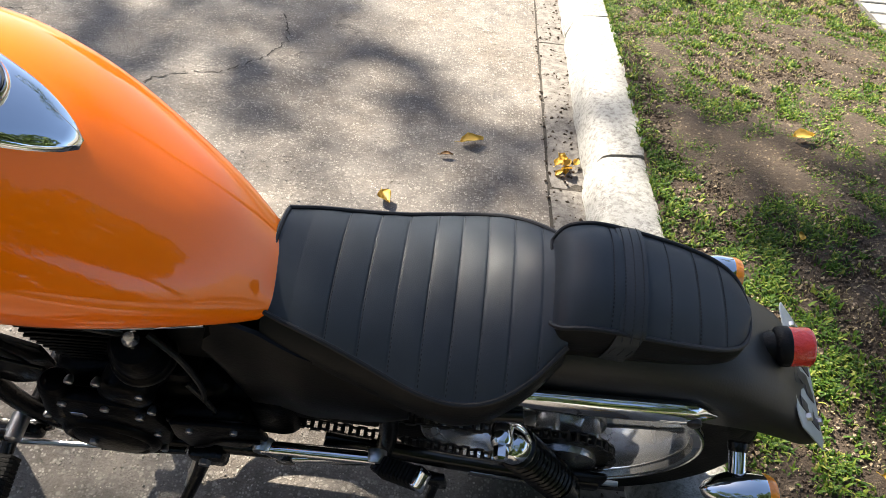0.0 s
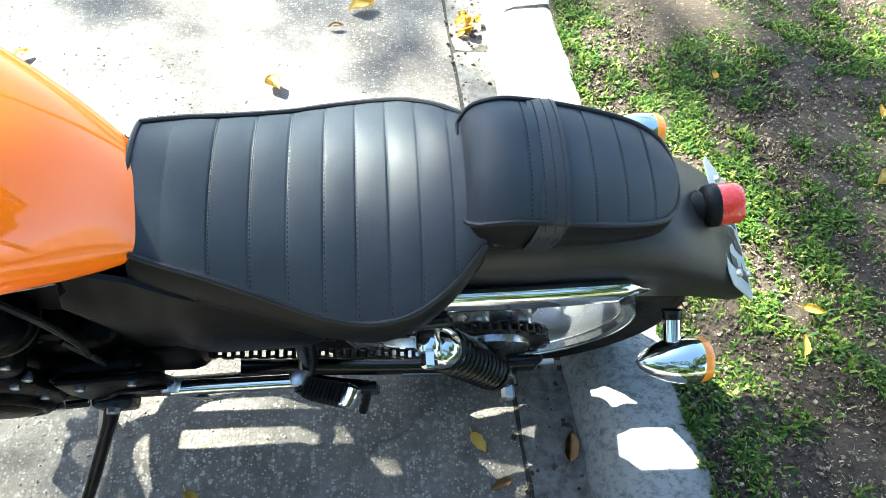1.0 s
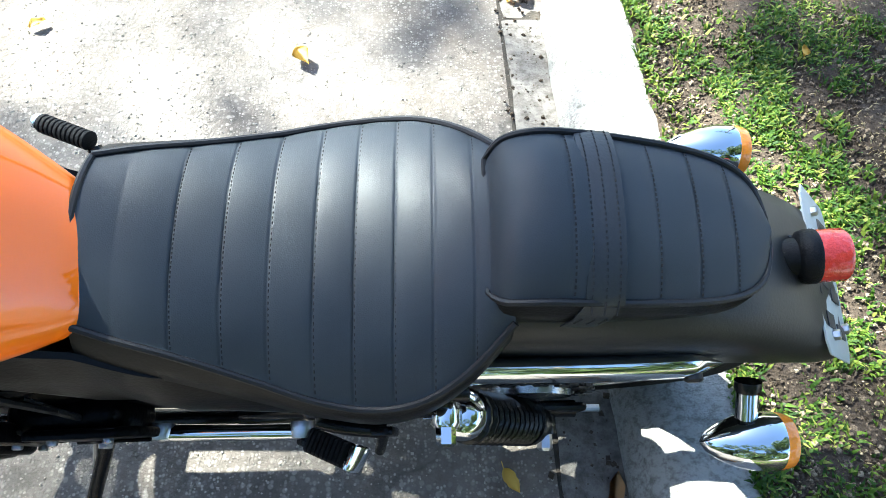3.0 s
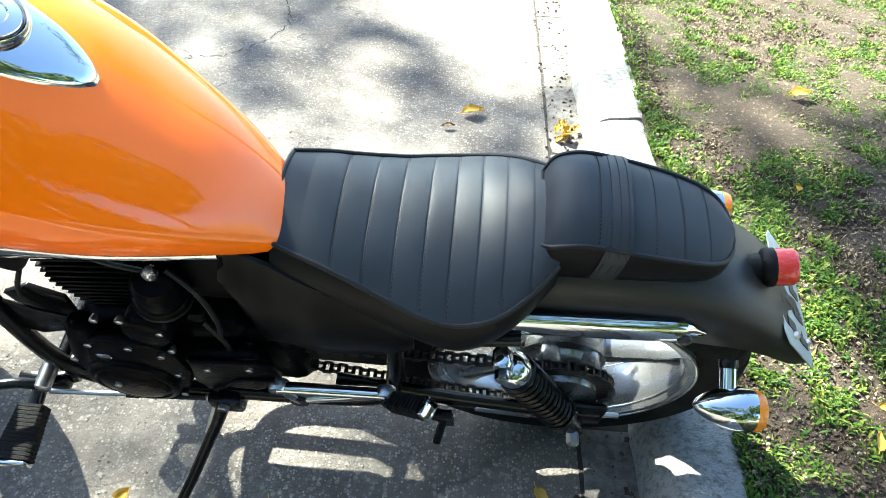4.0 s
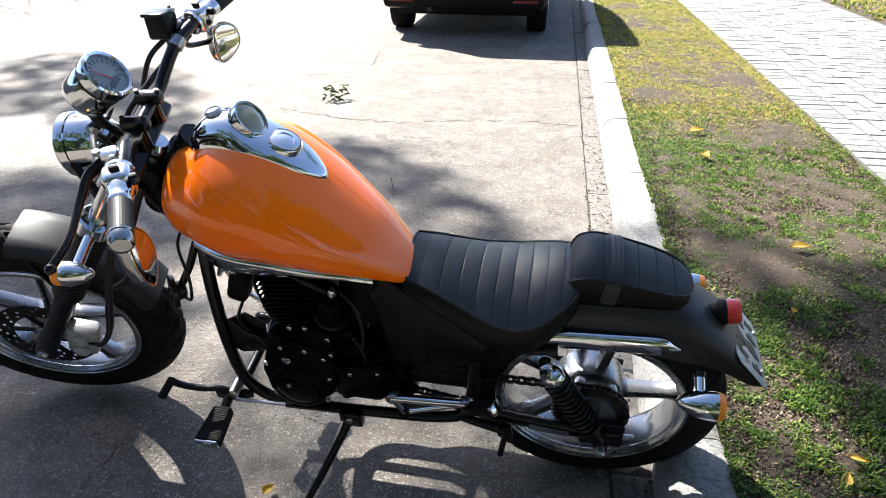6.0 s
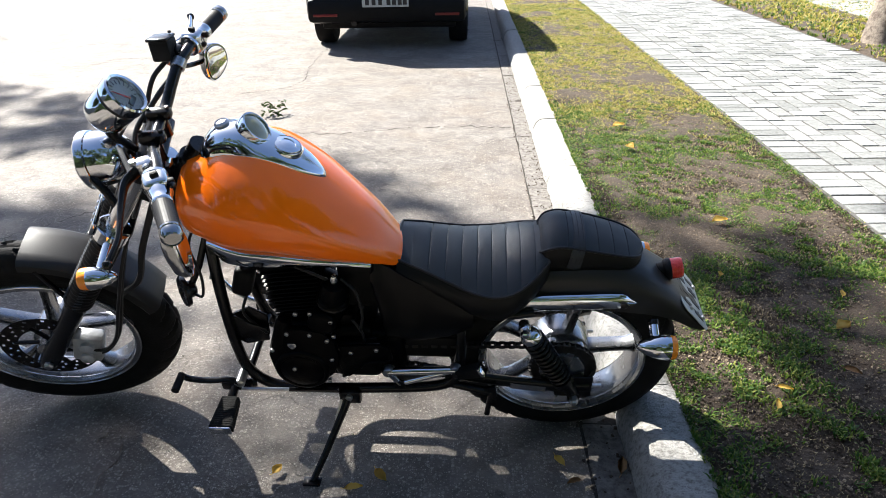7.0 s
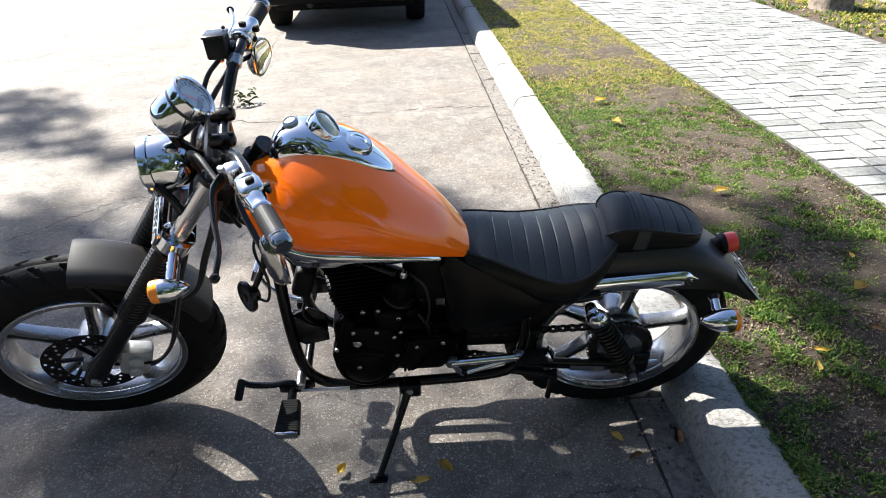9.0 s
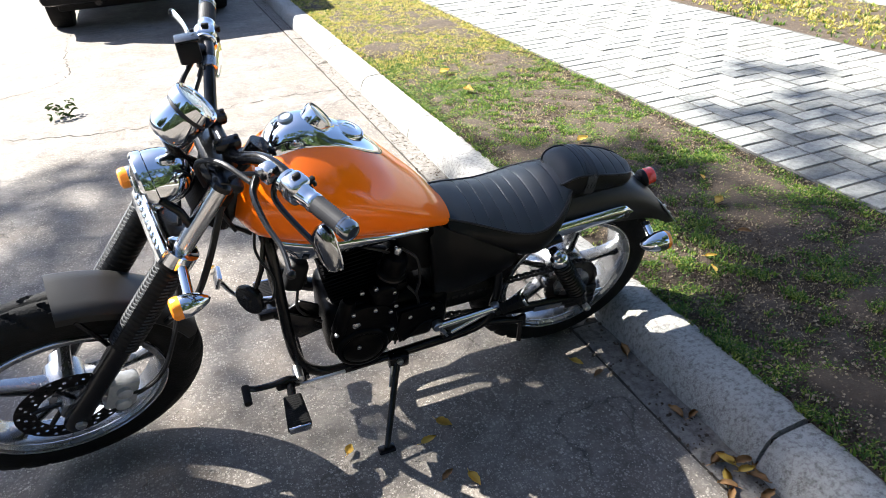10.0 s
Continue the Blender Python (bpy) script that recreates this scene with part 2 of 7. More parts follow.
ENGINE = mat("black_engine_enamel", (0.0018, 0.0018, 0.0022), 0.30, spec=0.06, var=0.35, scale=25, bump=0.12, bscale=150)
RUBBER = mat("tyre_rubber", (0.010, 0.0096, 0.0096), 0.72, spec=0.18, var=0.35, scale=18, bump=0.25, bscale=220)
ALLOY = mat("painted_silver_alloy", (0.37, 0.375, 0.385), 0.26, 0.9, var=0.2, scale=14)
STEEL = mat("zinc_steel", (0.50, 0.51, 0.53), 0.3, 1.0, var=0.25, scale=60)
CALIPER = mat("cast_silver_caliper", (0.50, 0.51, 0.53), 0.34, 0.35, var=0.25, scale=40, bump=0.2, bscale=180)
DARKSTEEL = mat("oily_dark_steel", (0.06, 0.055, 0.052), 0.42, 0.8, var=0.5, scale=50, bump=0.2, bscale=200)
AMBER = mat("amber_plastic", (0.85, 0.26, 0.02), 0.15, coat=0.6, bump=0.25, bscale=150)
RED = mat("red_plastic", (0.62, 0.035, 0.02), 0.18, coat=0.6, bump=0.3, bscale=160)
LENS = mat("smoked_olive_lens", (0.20, 0.20, 0.11), 0.06, coat=1.0)
GLASS = mat("clear_glass", (0.95, 0.97, 0.97), 0.02, trans=1.0)
DIAL = mat("pale_dial", (0.55, 0.55, 0.50), 0.4)
INK = mat("dark_print", (0.02, 0.02, 0.022), 0.5)
PLATEGREY = mat("grey_number_plate", (0.46, 0.48, 0.46), 0.4, var=0.1, scale=20)
MIRROR = mat("mirror_glass", (0.90, 0.90, 0.88), 0.02, 1.0)
CARPAINT = mat("black_car_paint", (0.012, 0.012, 0.014), 0.25, coat=1.0, var=0.2, scale=3)
DARKRED = mat("dull_red_reflector", (0.16, 0.012, 0.010), 0.3)
CARGLASS = mat("dark_car_glass", (0.01, 0.012, 0.012), 0.05, coat=1.0)


# ---- mesh helpers ----
def thing(name, label, category, m=None, group="", kind=""):
    ob = new(name)
    ob.empty_display_size = 0.05
    if m is not None:
        ob.matrix_basis = m
    return tagged(ob, label, category, group, kind)


def finish(name, bm, material, smooth=True, angle=40):
    me = bpy.data.meshes.new(name)
    bmesh.ops.recalc_face_normals(bm, faces=bm.faces)
    if smooth:
        lim = radians(angle)
        for f in bm.faces:
            f.smooth = True
        for e in bm.edges:
            if len(e.link_faces) == 2 and e.calc_face_angle(0) > lim:
                e.smooth = False
    bm.to_mesh(me)
    bm.free()
    me.materials.append(material)
    return me


def part(name, bm, material, parent, label="", m=None, angle=40):
    ob = new(name, finish(name, bm, material, True, angle))
    ob.parent = parent
    if m is not None:
        ob.matrix_basis = m
    return tagged(ob, label)


def solid(name, bm, material, label, category, m=None, group="", kind="", angle=40):
    ob = new(name, finish(name, bm, material, True, angle))
    if m is not None:
        ob.matrix_basis = m
    return tagged(ob, label, category, group, kind)


def spline(pts, n=6, closed=False):
    """A smooth curve through the given points."""
    P = [Vector(p) for p in pts]
    k = len(P)
    out = []
    for i in range(k if closed else k - 1):
        if closed:
            a, b, c, d = P[(i - 1) % k], P[i], P[(i + 1) % k], P[(i + 2) % k]
        else:
            b, c = P[i], P[i + 1]
            a = P[i - 1] if i > 0 else b * 2 - c
            d = P[i + 2] if i + 2 < k else c * 2 - b
        for j in range(n):
            t = j / n
            out.append(0.5 * ((2 * b) + (c - a) * t + (2 * a - 5 * b + 4 * c - d) * t * t + (3 * b - a - 3 * c + d) * t ** 3))
    if not closed:
        out.append(P[-1])
    return out


def skin(bm, rings, caps=True, closed=False):
    vs = [[bm.verts.new(p) for p in r] for r in rings]
    k = len(vs[0])
    for i in range(len(vs) if closed else len(vs) - 1):
        a, b = vs[i], vs[(i + 1) % len(vs)]
        for j in range(k):
            bm.faces.new((a[j], a[(j + 1) % k], b[(j + 1) % k], b[j]))
    if caps and not closed:
        bm.faces.new(vs[0][::-1])
        bm.faces.new(vs[-1])
    return bm


def tube(pts, r, seg=10, bm=None, caps=True, closed=False, flat=1.0, up=None):
    """A round or flattened bar along points."""
    bm = bm or bmesh.new()
    P = [Vector(p) for p in pts]
    k = len(P)
    rad = r if isinstance(r, (list, tuple)) else [r] * k
    rings, nrm = [], None
    for i in range(k):
        if closed:
            d = (P[(i + 1) % k] - P[i - 1]).normalized()
        else:
            d = (P[min(i + 1, k - 1)] - P[max(i - 1, 0)]).normalized()
        if nrm is None:
            ref = Vector(up) if up else (Vector((0, 0, 1)) if abs(d.z) < 0.9 else Vector((0, 1, 0)))
            nrm = (ref - d * ref.dot(d)).normalized()
        else:
            nrm = (nrm - d * nrm.dot(d)).normalized()
        s = d.cross(nrm)
        rings.append([P[i] + rad[i] * (nrm * math.cos(a) + s * flat * math.sin(a)) for a in (2 * math.pi * j / seg for j in range(seg))])
    return skin(bm, rings, caps, closed)


def turned(profile, origin, axis, seg=24, bm=None, caps=True):
    """A turned solid: profile of (radius, height along axis)."""
    bm = bm or bmesh.new()
    q = Vector(axis).normalized().to_track_quat("Z", "Y")
    o = Vector(origin)
    rings = [[o + q @ Vector((max(r, 1e-4) * math.cos(a), max(r, 1e-4) * math.sin(a), h)) for a in (2 * math.pi * j / seg for j in range(seg))] for r, h in profile]
    return skin(bm, rings, caps)


def block(center, size, bevel=0.004, rot=None, bm=None, seg=2):
    b2 = bmesh.new()
    bmesh.ops.create_cube(b2, size=1)
    bmesh.ops.scale(b2, vec=size, verts=b2.verts)
    if bevel > 0:
        bmesh.ops.bevel(b2, geom=b2.edges[:], offset=min(bevel, 0.49 * min(size)), segments=seg, profile=0.5, affect="EDGES")
    mm = Matrix.Translation(center) @ (rot if rot is not None else Matrix())
    bmesh.ops.transform(b2, matrix=mm, verts=b2.verts)
    if bm is None:
        return b2
    me = bpy.data.meshes.new("tmp")
    b2.to_mesh(me)
    b2.free()
    bm.from_mesh(me)
    bpy.data.meshes.remove(me)
    return bm


def plate(outline, depth, bevel=0.002):
    """A flat plate: an outline of 3D points in one plane, thickened along depth (a vector)."""
    bm = bmesh.new()
    d = Vector(depth)
    a = [bm.verts.new(Vector(p)) for p in outline]
    f = bm.faces.new(a)
    r = bmesh.ops.extrude_face_region(bm, geom=[f])
    bmesh.ops.translate(bm, vec=d, verts=[v for v in r["geom"] if isinstance(v, bmesh.types.BMVert)])
    if bevel:
        bmesh.ops.bevel(bm, geom=bm.edges[:], offset=bevel, segments=2, profile=0.5, affect="EDGES")
    return bm


def bolt(bm, at, axis, r=0.006, h=0.006):
    return turned([(r, -0.002), (r, h * 0.8), (r * 0.8, h)], at, axis, 6, bm)


def interp(x, xs, ys):
    return float(np.interp(x, xs, ys))


def smooth_table(xs, ys):
    """Values on a smooth curve through a small table."""
    pts = spline([(x, y, 0) for x, y in zip(xs, ys)], 8)
    X, Y = [p.x for p in pts], [p.y for p in pts]
    return lambda x: float(np.interp(x, X, Y))


# ---- ground, kerb and pavement ----
KERB_IN, KERB_OUT, KERB_H = 0.16, 0.335, 0.12
VERGE_END, PATH_END = 1.45, 3.40


def ease(t):
    t = min(1.0, max(0.0, t))
    return t * t * (3 - 2 * t)


def road_z(x, y=0.0):
    """The lane rises a little away from the gutter beside the motorcycle."""
    return 0.042 * ease((-0.45 - x) / 0.95) * ease((3.0 - y) / 1.8)


def build_road():
    bm = bmesh.new()
    xs = [-70, -12.2, -5.5, -4, -3, -2] + [-1.5 + 0.1 * i for i in range(12)] + [0.06]
    ys = [-60, -4, -2, 0] + [1.0 + 0.2 * i for i in range(11)] + [4, 8, 16, 80]
    vs = [[bm.verts.new((x, y, road_z(x, y))) for y in ys] for x in xs]
    for i in range(len(xs) - 1):
        for j in range(len(ys) - 1):
            bm.faces.new((vs[i][j], vs[i + 1][j], vs[i + 1][j + 1], vs[i][j + 1]))
    return solid("road", bm, ASPHALT, "worn grey asphalt road with fine cracks", "road", kind="structure")


def strip(name, x0, x1, z, material, label, category, y0=-60, y1=80):
    bm = bmesh.new()
    vs = [bm.verts.new(p) for p in ((x0, y0, z), (x1, y0, z), (x1, y1, z), (x0, y1, z))]
    bm.faces.new(vs)
    return solid(name, bm, material, label, category, kind="structure")


road = build_road()
base_sheet = strip("ground", -90, 110, -0.06, SOIL, "bare brown soil under the street and lawns", "ground", -90, 120)


def build_gutter():
    gutter = thing("gutter", "worn pale concrete gutter slabs beside the kerb", "gutter", kind="structure")
    bed = bmesh.new()
    block((0.1325, 10, -0.0165), (0.155, 140, 0.035), 0.0, bm=bed)
    part("bed", bed, JOINT, gutter, "dark joint bed")
    rng = random.Random(8)
    shared = []
    for v in range(4):
        bm = bmesh.new()
        rings = []
        for k in range(13):
            y = 0.946 * k / 12
            e = 0.003 if k in (0, 12) else 0.0
            rings.append([(0.061 + rng.uniform(-0.0025, 0.0025), y, -0.02), (0.063 + rng.uniform(-0.003, 0.003), y, 0.0035 - e), (0.072, y, 0.0062 - e), (0.14, y, 0.0045 - e + rng.uniform(-0.001, 0.001)), (0.205, y, 0.005 - e), (0.205, y, -0.02)])
        skin(bm, rings)
        shared.append(finish("gutter_slab", bm, GUTTER, True, 40))
    for i in range(-14, 30):
        ob = new("gutter_slab", shared[i % 4])
        ob.parent = gutter
        ob.location = (rng.uniform(-0.002, 0.002), 0.985 + 0.955 * i, rng.uniform(-0.0015, 0.0015))
        ob.rotation_euler = (rng.uniform(-0.002, 0.002), rng.uniform(-0.006, 0.006), 0)
    return gutter


gutter = build_gutter()


def build_kerb():
    kerb = thing("kerb", "weathered pale concrete kerb of separate blocks", "kerb", kind="structure")
    prof = [(KERB_IN, -0.05), (KERB_IN + 0.004, 0.03), (KERB_IN + 0.022, 0.085), (KERB_IN + 0.040, 0.108), (KERB_IN + 0.062, 0.119), (KERB_OUT - 0.02, KERB_H + 0.003), (KERB_OUT, 0.115), (KERB_OUT, -0.05)]
    rng = random.Random(5)
    shared = []
    for v in range(4):
        bm = bmesh.new()
        rings = []
        L = 0.945
        for k in range(15):
            y = L * k / 14
            edge = 0.006 if k in (0, 14) else 0.0
            rings.append([(x + (rng.uniform(-0.003, 0.003)) + (edge if i < 5 else 0), y, z + rng.uniform(-0.002, 0.002) - (edge if 2 <= i <= 6 else 0)) for i, (x, z) in enumerate(prof)])
        skin(bm, rings)
        shared.append(finish("kerb_block", bm, CONCRETE, True, 50))
    for i in range(-18, 42):
        ob = new("kerb_block", shared[i % 4])
        ob.parent = kerb
        ob.location = (rng.uniform(-0.004, 0.004) - 0.0008 * max(0, i - 3), 0.075 + 0.957 * i + (0.192 if i < 0 else 0), rng.uniform(-0.004, 0.002))
        if i == -1:
            ob.scale.y = 0.80
    # mortar in the joints
    bm = bmesh.new()
    block((0.262, 11, 0.01), (0.10, 58, 0.16), 0.0, bm=bm)
    part("mortar", bm, JOINT, kerb, "dark mortar between the blocks")
    return kerb


kerb = build_kerb()


def sheet(name, x0, x1, y0, y1, nx, ny, z, amp, seed, material, label, category, slope=0.0):
    X = np.linspace(x0, x1, nx)
    Y = np.linspace(y0, y1, ny)
    verts = []
    for i, x in enumerate(X):
        for j, y in enumerate(Y):
            h = amp * noise.noise(Vector((x * 2.1 + seed, y * 2.1, 0))) + 0.45 * amp * noise.noise(Vector((x * 9 + seed, y * 9, 3))) + 0.25 * amp * noise.noise(Vector((x * 28, y * 28, 7)))
            edge = min(x - x0, x1 - x, 0.12) / 0.12
            verts.append((x, y, z + h * edge - 0.012 * (1 - edge) + slope * (x - x0)))
    faces = [(i * ny + j, (i + 1) * ny + j, (i + 1) * ny + j + 1, i * ny + j + 1) for i in range(nx - 1) for j in range(ny - 1)]
    me = bpy.data.meshes.new(name)
    me.from_pydata(verts, [], faces)
    me.materials.append(material)
    for p in me.polygons:
        p.use_smooth = True
    return tagged(new(name, me), label, category, kind="structure")


verge = sheet("verge", KERB_OUT - 0.01, VERGE_END, -4, 18, 60, 900, 0.125, 0.018, 0, SOIL, "patchy soil verge between kerb and footpath", "verge")
strip("verge", KERB_OUT - 0.01, VERGE_END, 0.118, SOIL, "bare soil verge farther back along the kerb", "verge", -60, -3.95)
strip("verge", KERB_OUT - 0.01, VERGE_END, 0.118, SOIL, "bare soil verge far along the kerb", "verge", 17.95, 80)
lawn = sheet("lawn", PATH_END, 17, -30, 50, 70, 340, 0.125, 0.03, 9, SOIL, "sparse lawn beyond the footpath", "lawn")


# centres of the thick green patches and of the bare ones: x, y, radius
LUSH = ((0.42, 2.26, 0.16), (0.60, 2.39, 0.22), (0.85, 2.45, 0.20), (0.93, 2.10, 0.16), (0.52, 1.82, 0.17), (0.56, 1.50, 0.14), (0.60, 1.20, 0.20), (0.92, 1.16, 0.15), (1.16, 0.68, 0.16), (1.21, 0.31, 0.16), (0.72, 0.78, 0.13), (0.46, 0.68, 0.09), (0.56, 0.56, 0.10), (0.60, 0.38, 0.10), (0.70, 0.15, 0.12), (1.0, -0.25, 0.15), (0.42, -0.10, 0.09), (0.44, -0.55, 0.10), (1.16, 1.49, 0.18), (0.75, -0.75, 0.15), (0.50, 3.0, 0.12), (0.7, 8.5, 0.9))
BARE = ((0.76, 1.70, 0.20), (1.06, 1.66, 0.16), (0.96, 0.60, 0.14), (0.75, 0.48, 0.10), (0.50, 0.88, 0.07), (0.87, 0.02, 0.16), (0.60, -0.25, 0.14), (1.30, 1.15, 0.12), (1.36, 2.2, 0.12), (0.62, 4.3, 0.22), (1.1, 2.75, 0.18), (0.45, 3.45, 0.18), (1.2, -0.6, 0.2))


def cover(x, y):
    """How grassy the verge is at a place, 0 to 1."""
    v = 0.37 + 0.26 * noise.noise(Vector((x * 3.3 + 4, y * 2.9 + 1, 0.3))) + 0.66 * noise.noise(Vector((x * 13, y * 13, 5.1))) + 0.62 * noise.noise(Vector((x * 31, y * 31, 2.2)))
    for px, py, r in LUSH:
        v += 0.36 * math.exp(-((x - px) ** 2 + (y - py) ** 2) / (r * r))
    for px, py, r in BARE:
        v -= 0.42 * math.exp(-((x - px) ** 2 + (y - py) ** 2) / (r * r))
    return max(0.0, min(1.0, v))


def build_blades(name, count, x0, x1, y0, y1, height, width, seed, material, label, gate, ground=0.125, clump=7):
    rng = np.random.default_rng(seed)
    verts, faces = [], []
    made = 0
    while made < count:
        cx, u = x0 + (x1 - x0) * rng.random(), rng.random()
        cy = y0 + (y1 - y0) * u ** 1.7
        if rng.random() > gate(cx, cy):
            made += 2
            continue
        for _ in range(clump):
            x, y = cx + rng.normal(0, 0.011), cy + rng.normal(0, 0.011)
            if not x0 < x < x1:
                continue
            h = height * (0.5 + rng.random()) * (1 + 0.12 * max(0, y - 2) ** 0.5)
            w = width * (0.6 + 0.8 * rng.random()) * (1 + 0.25 * max(0, y - 2) ** 0.5)
            a = rng.random() * 2 * math.pi
            lean = h * (0.4 + 1.3 * rng.random())
            dx, dy = math.cos(a), math.sin(a)
            px, py = -dy * w, dx * w
            z = ground - 0.006
            k = len(verts)
            verts += [(x - px, y - py, z), (x + px, y + py, z),
                      (x + px * 0.8 + dx * lean * 0.45, y + py * 0.8 + dy * lean * 0.45, z + h * 0.75), (x - px * 0.8 + dx * lean * 0.45, y - py * 0.8 + dy * lean * 0.45, z + h * 0.75),
                      (x + dx * lean, y + dy * lean, z + h)]
            faces += [(k, k + 1, k + 2, k + 3), (k + 3, k + 2, k + 4)]
            made += 1
    me = bpy.data.meshes.new(name)
    me.from_pydata(verts, [], faces)
    me.materials.append(material)
    return tagged(new(name, me), label, "grass", kind="stuff")


def green(x, y):
    g = (cover(x, y) - 0.36) * 1.3 + (0.30 if x < KERB_OUT + 0.03 else 0)
    return max(0.015, min(1, g)) * (1.0 if y < 2.7 else max(0.16, 1 - 1.1 * (y - 2.7)))


def sunburnt(x, y):
    return max(0.0, min(0.95, (y - 2.3) * 0.9)) * max(0.10, min(1, cover(x, y) * 1.1 + 0.22))


def strawy(x, y):
    return min(0.9, 0.30 - 0.22 * cover(x, y) + max(0.0, min(0.45, (y - 1.4) * 0.35)) + max(0.0, min(0.25, (x - 1.0) * 0.7)))


grass = build_blades("grass", 300000, KERB_OUT - 0.015, VERGE_END + 0.02, -1.7, 9, 0.0105, 0.0028, 1, GRASS, "short green grass tufts on the soil verge", green, clump=12)
far_grass = build_blades("sunburnt_grass", 150000, KERB_OUT - 0.015, VERGE_END + 0.02, 2.0, 18, 0.011, 0.0022, 8, YELLOWGRASS, "sunburnt yellow-green grass farther along the verge", sunburnt)
near_grass = build_blades("grass", 60000, KERB_OUT - 0.015, VERGE_END + 0.02, -7.0, -1.7, 0.013, 0.0036, 3, GRASS, "short green grass tufts on the soil verge", green, clump=12)
straw = build_blades("dry_grass", 170000, KERB_OUT - 0.01, VERGE_END, -1.4, 12, 0.005, 0.0013, 2, STRAW, "dry straw bits lying on the verge", strawy, clump=3)


def build_crumbs(name, count, x0, x1, y0, y1, size, seed, material, label, category, height):
    """Loose angular bits lying on a surface."""
    rng = np.random.default_rng(seed)
    verts, faces = [], []
    for _ in range(count):
        x, y = x0 + (x1 - x0) * rng.random(), y0 + (y1 - y0) * rng.random() ** 1.4
        r = size * (0.4 + 1.2 * rng.random() ** 3)
        z = height(x, y)
        t = rng.random() * 6.28
        k = len(verts)
        for j in range(4):
            q = r * (0.7 + 0.6 * rng.random())
            verts.append((x + q * math.cos(t + 1.571 * j), y + q * math.sin(t + 1.571 * j), z))
        for j in range(4):
            q = r * (0.4 + 0.3 * rng.random())
            verts.append((x + q * math.cos(t + 0.4 + 1.571 * j), y + q * math.sin(t + 0.4 + 1.571 * j), z + r * (0.5 + 0.4 * rng.random())))
        faces += [(k + 4, k + 5, k + 6, k + 7)] + [(k + j, k + (j + 1) % 4, k + 4 + (j + 1) % 4, k + 4 + j) for j in range(4)]
    me = bpy.data.meshes.new(name)
    me.from_pydata(verts, [], faces)
    me.materials.append(material)
    return tagged(new(name, me), label, category, kind="stuff")


crumbs = build_crumbs("soil_crumbs", 85000, KERB_OUT, VERGE_END, -1.0, 3.4, 0.0048, 31, SOIL, "loose crumbs of dark soil on the verge", "soil", lambda x, y: 0.122 + 0.012 * noise.noise(Vector((x * 2.1, y * 2.1, 0))))
bits = build_crumbs("dry_bits", 16000, KERB_OUT, VERGE_END, -1.0, 3.6, 0.0040, 34, DRYBITS, "pale dry chips and seed husks scattered on the verge", "litter", lambda x, y: 0.127 + 0.012 * noise.noise(Vector((x * 2.1, y * 2.1, 0))))
grit = build_crumbs("road_grit", 52000, -2.7, 0.15, -1.1, 3.0, 0.0023, 32, STONE, "loose grit and small stones on the road", "grit", lambda x, y: road_z(x, y) + 0.0003)
litter = build_crumbs("gutter_litter", 1800, 0.045, 0.165, -1.6, 7.0, 0.0046, 33, SOIL, "dark crumbs of leaves and soil lying along the gutter", "litter", lambda x, y: 0.005)
lawn_grass = build_blades("lawn_grass", 150000, PATH_END + 0.05, 6.6, -1.0, 16, 0.022, 0.004, 3, YELLOWGRASS, "thick yellow-green grass on the far lawn", lambda x, y: max(0.0, min(1, (x - PATH_END) * 2.2)) * max(0.35, cover(x * 0.7, y * 0.7)))
lawn_tufts = build_blades("lawn_tufts", 40000, PATH_END + 0.02, 6.6, -1.0, 16, 0.026, 0.004, 4, GRASS, "green grass tufts on the far lawn", lambda x, y: max(0.15, cover(x * 0.7, y * 0.7)))
driveway = solid("driveway", block((5.15, 2.0, 0.10), (1.1, 14, 0.09), 0.01), PAVER, "pale concrete driveway beyond the lawn strip", "driveway", kind="structure")


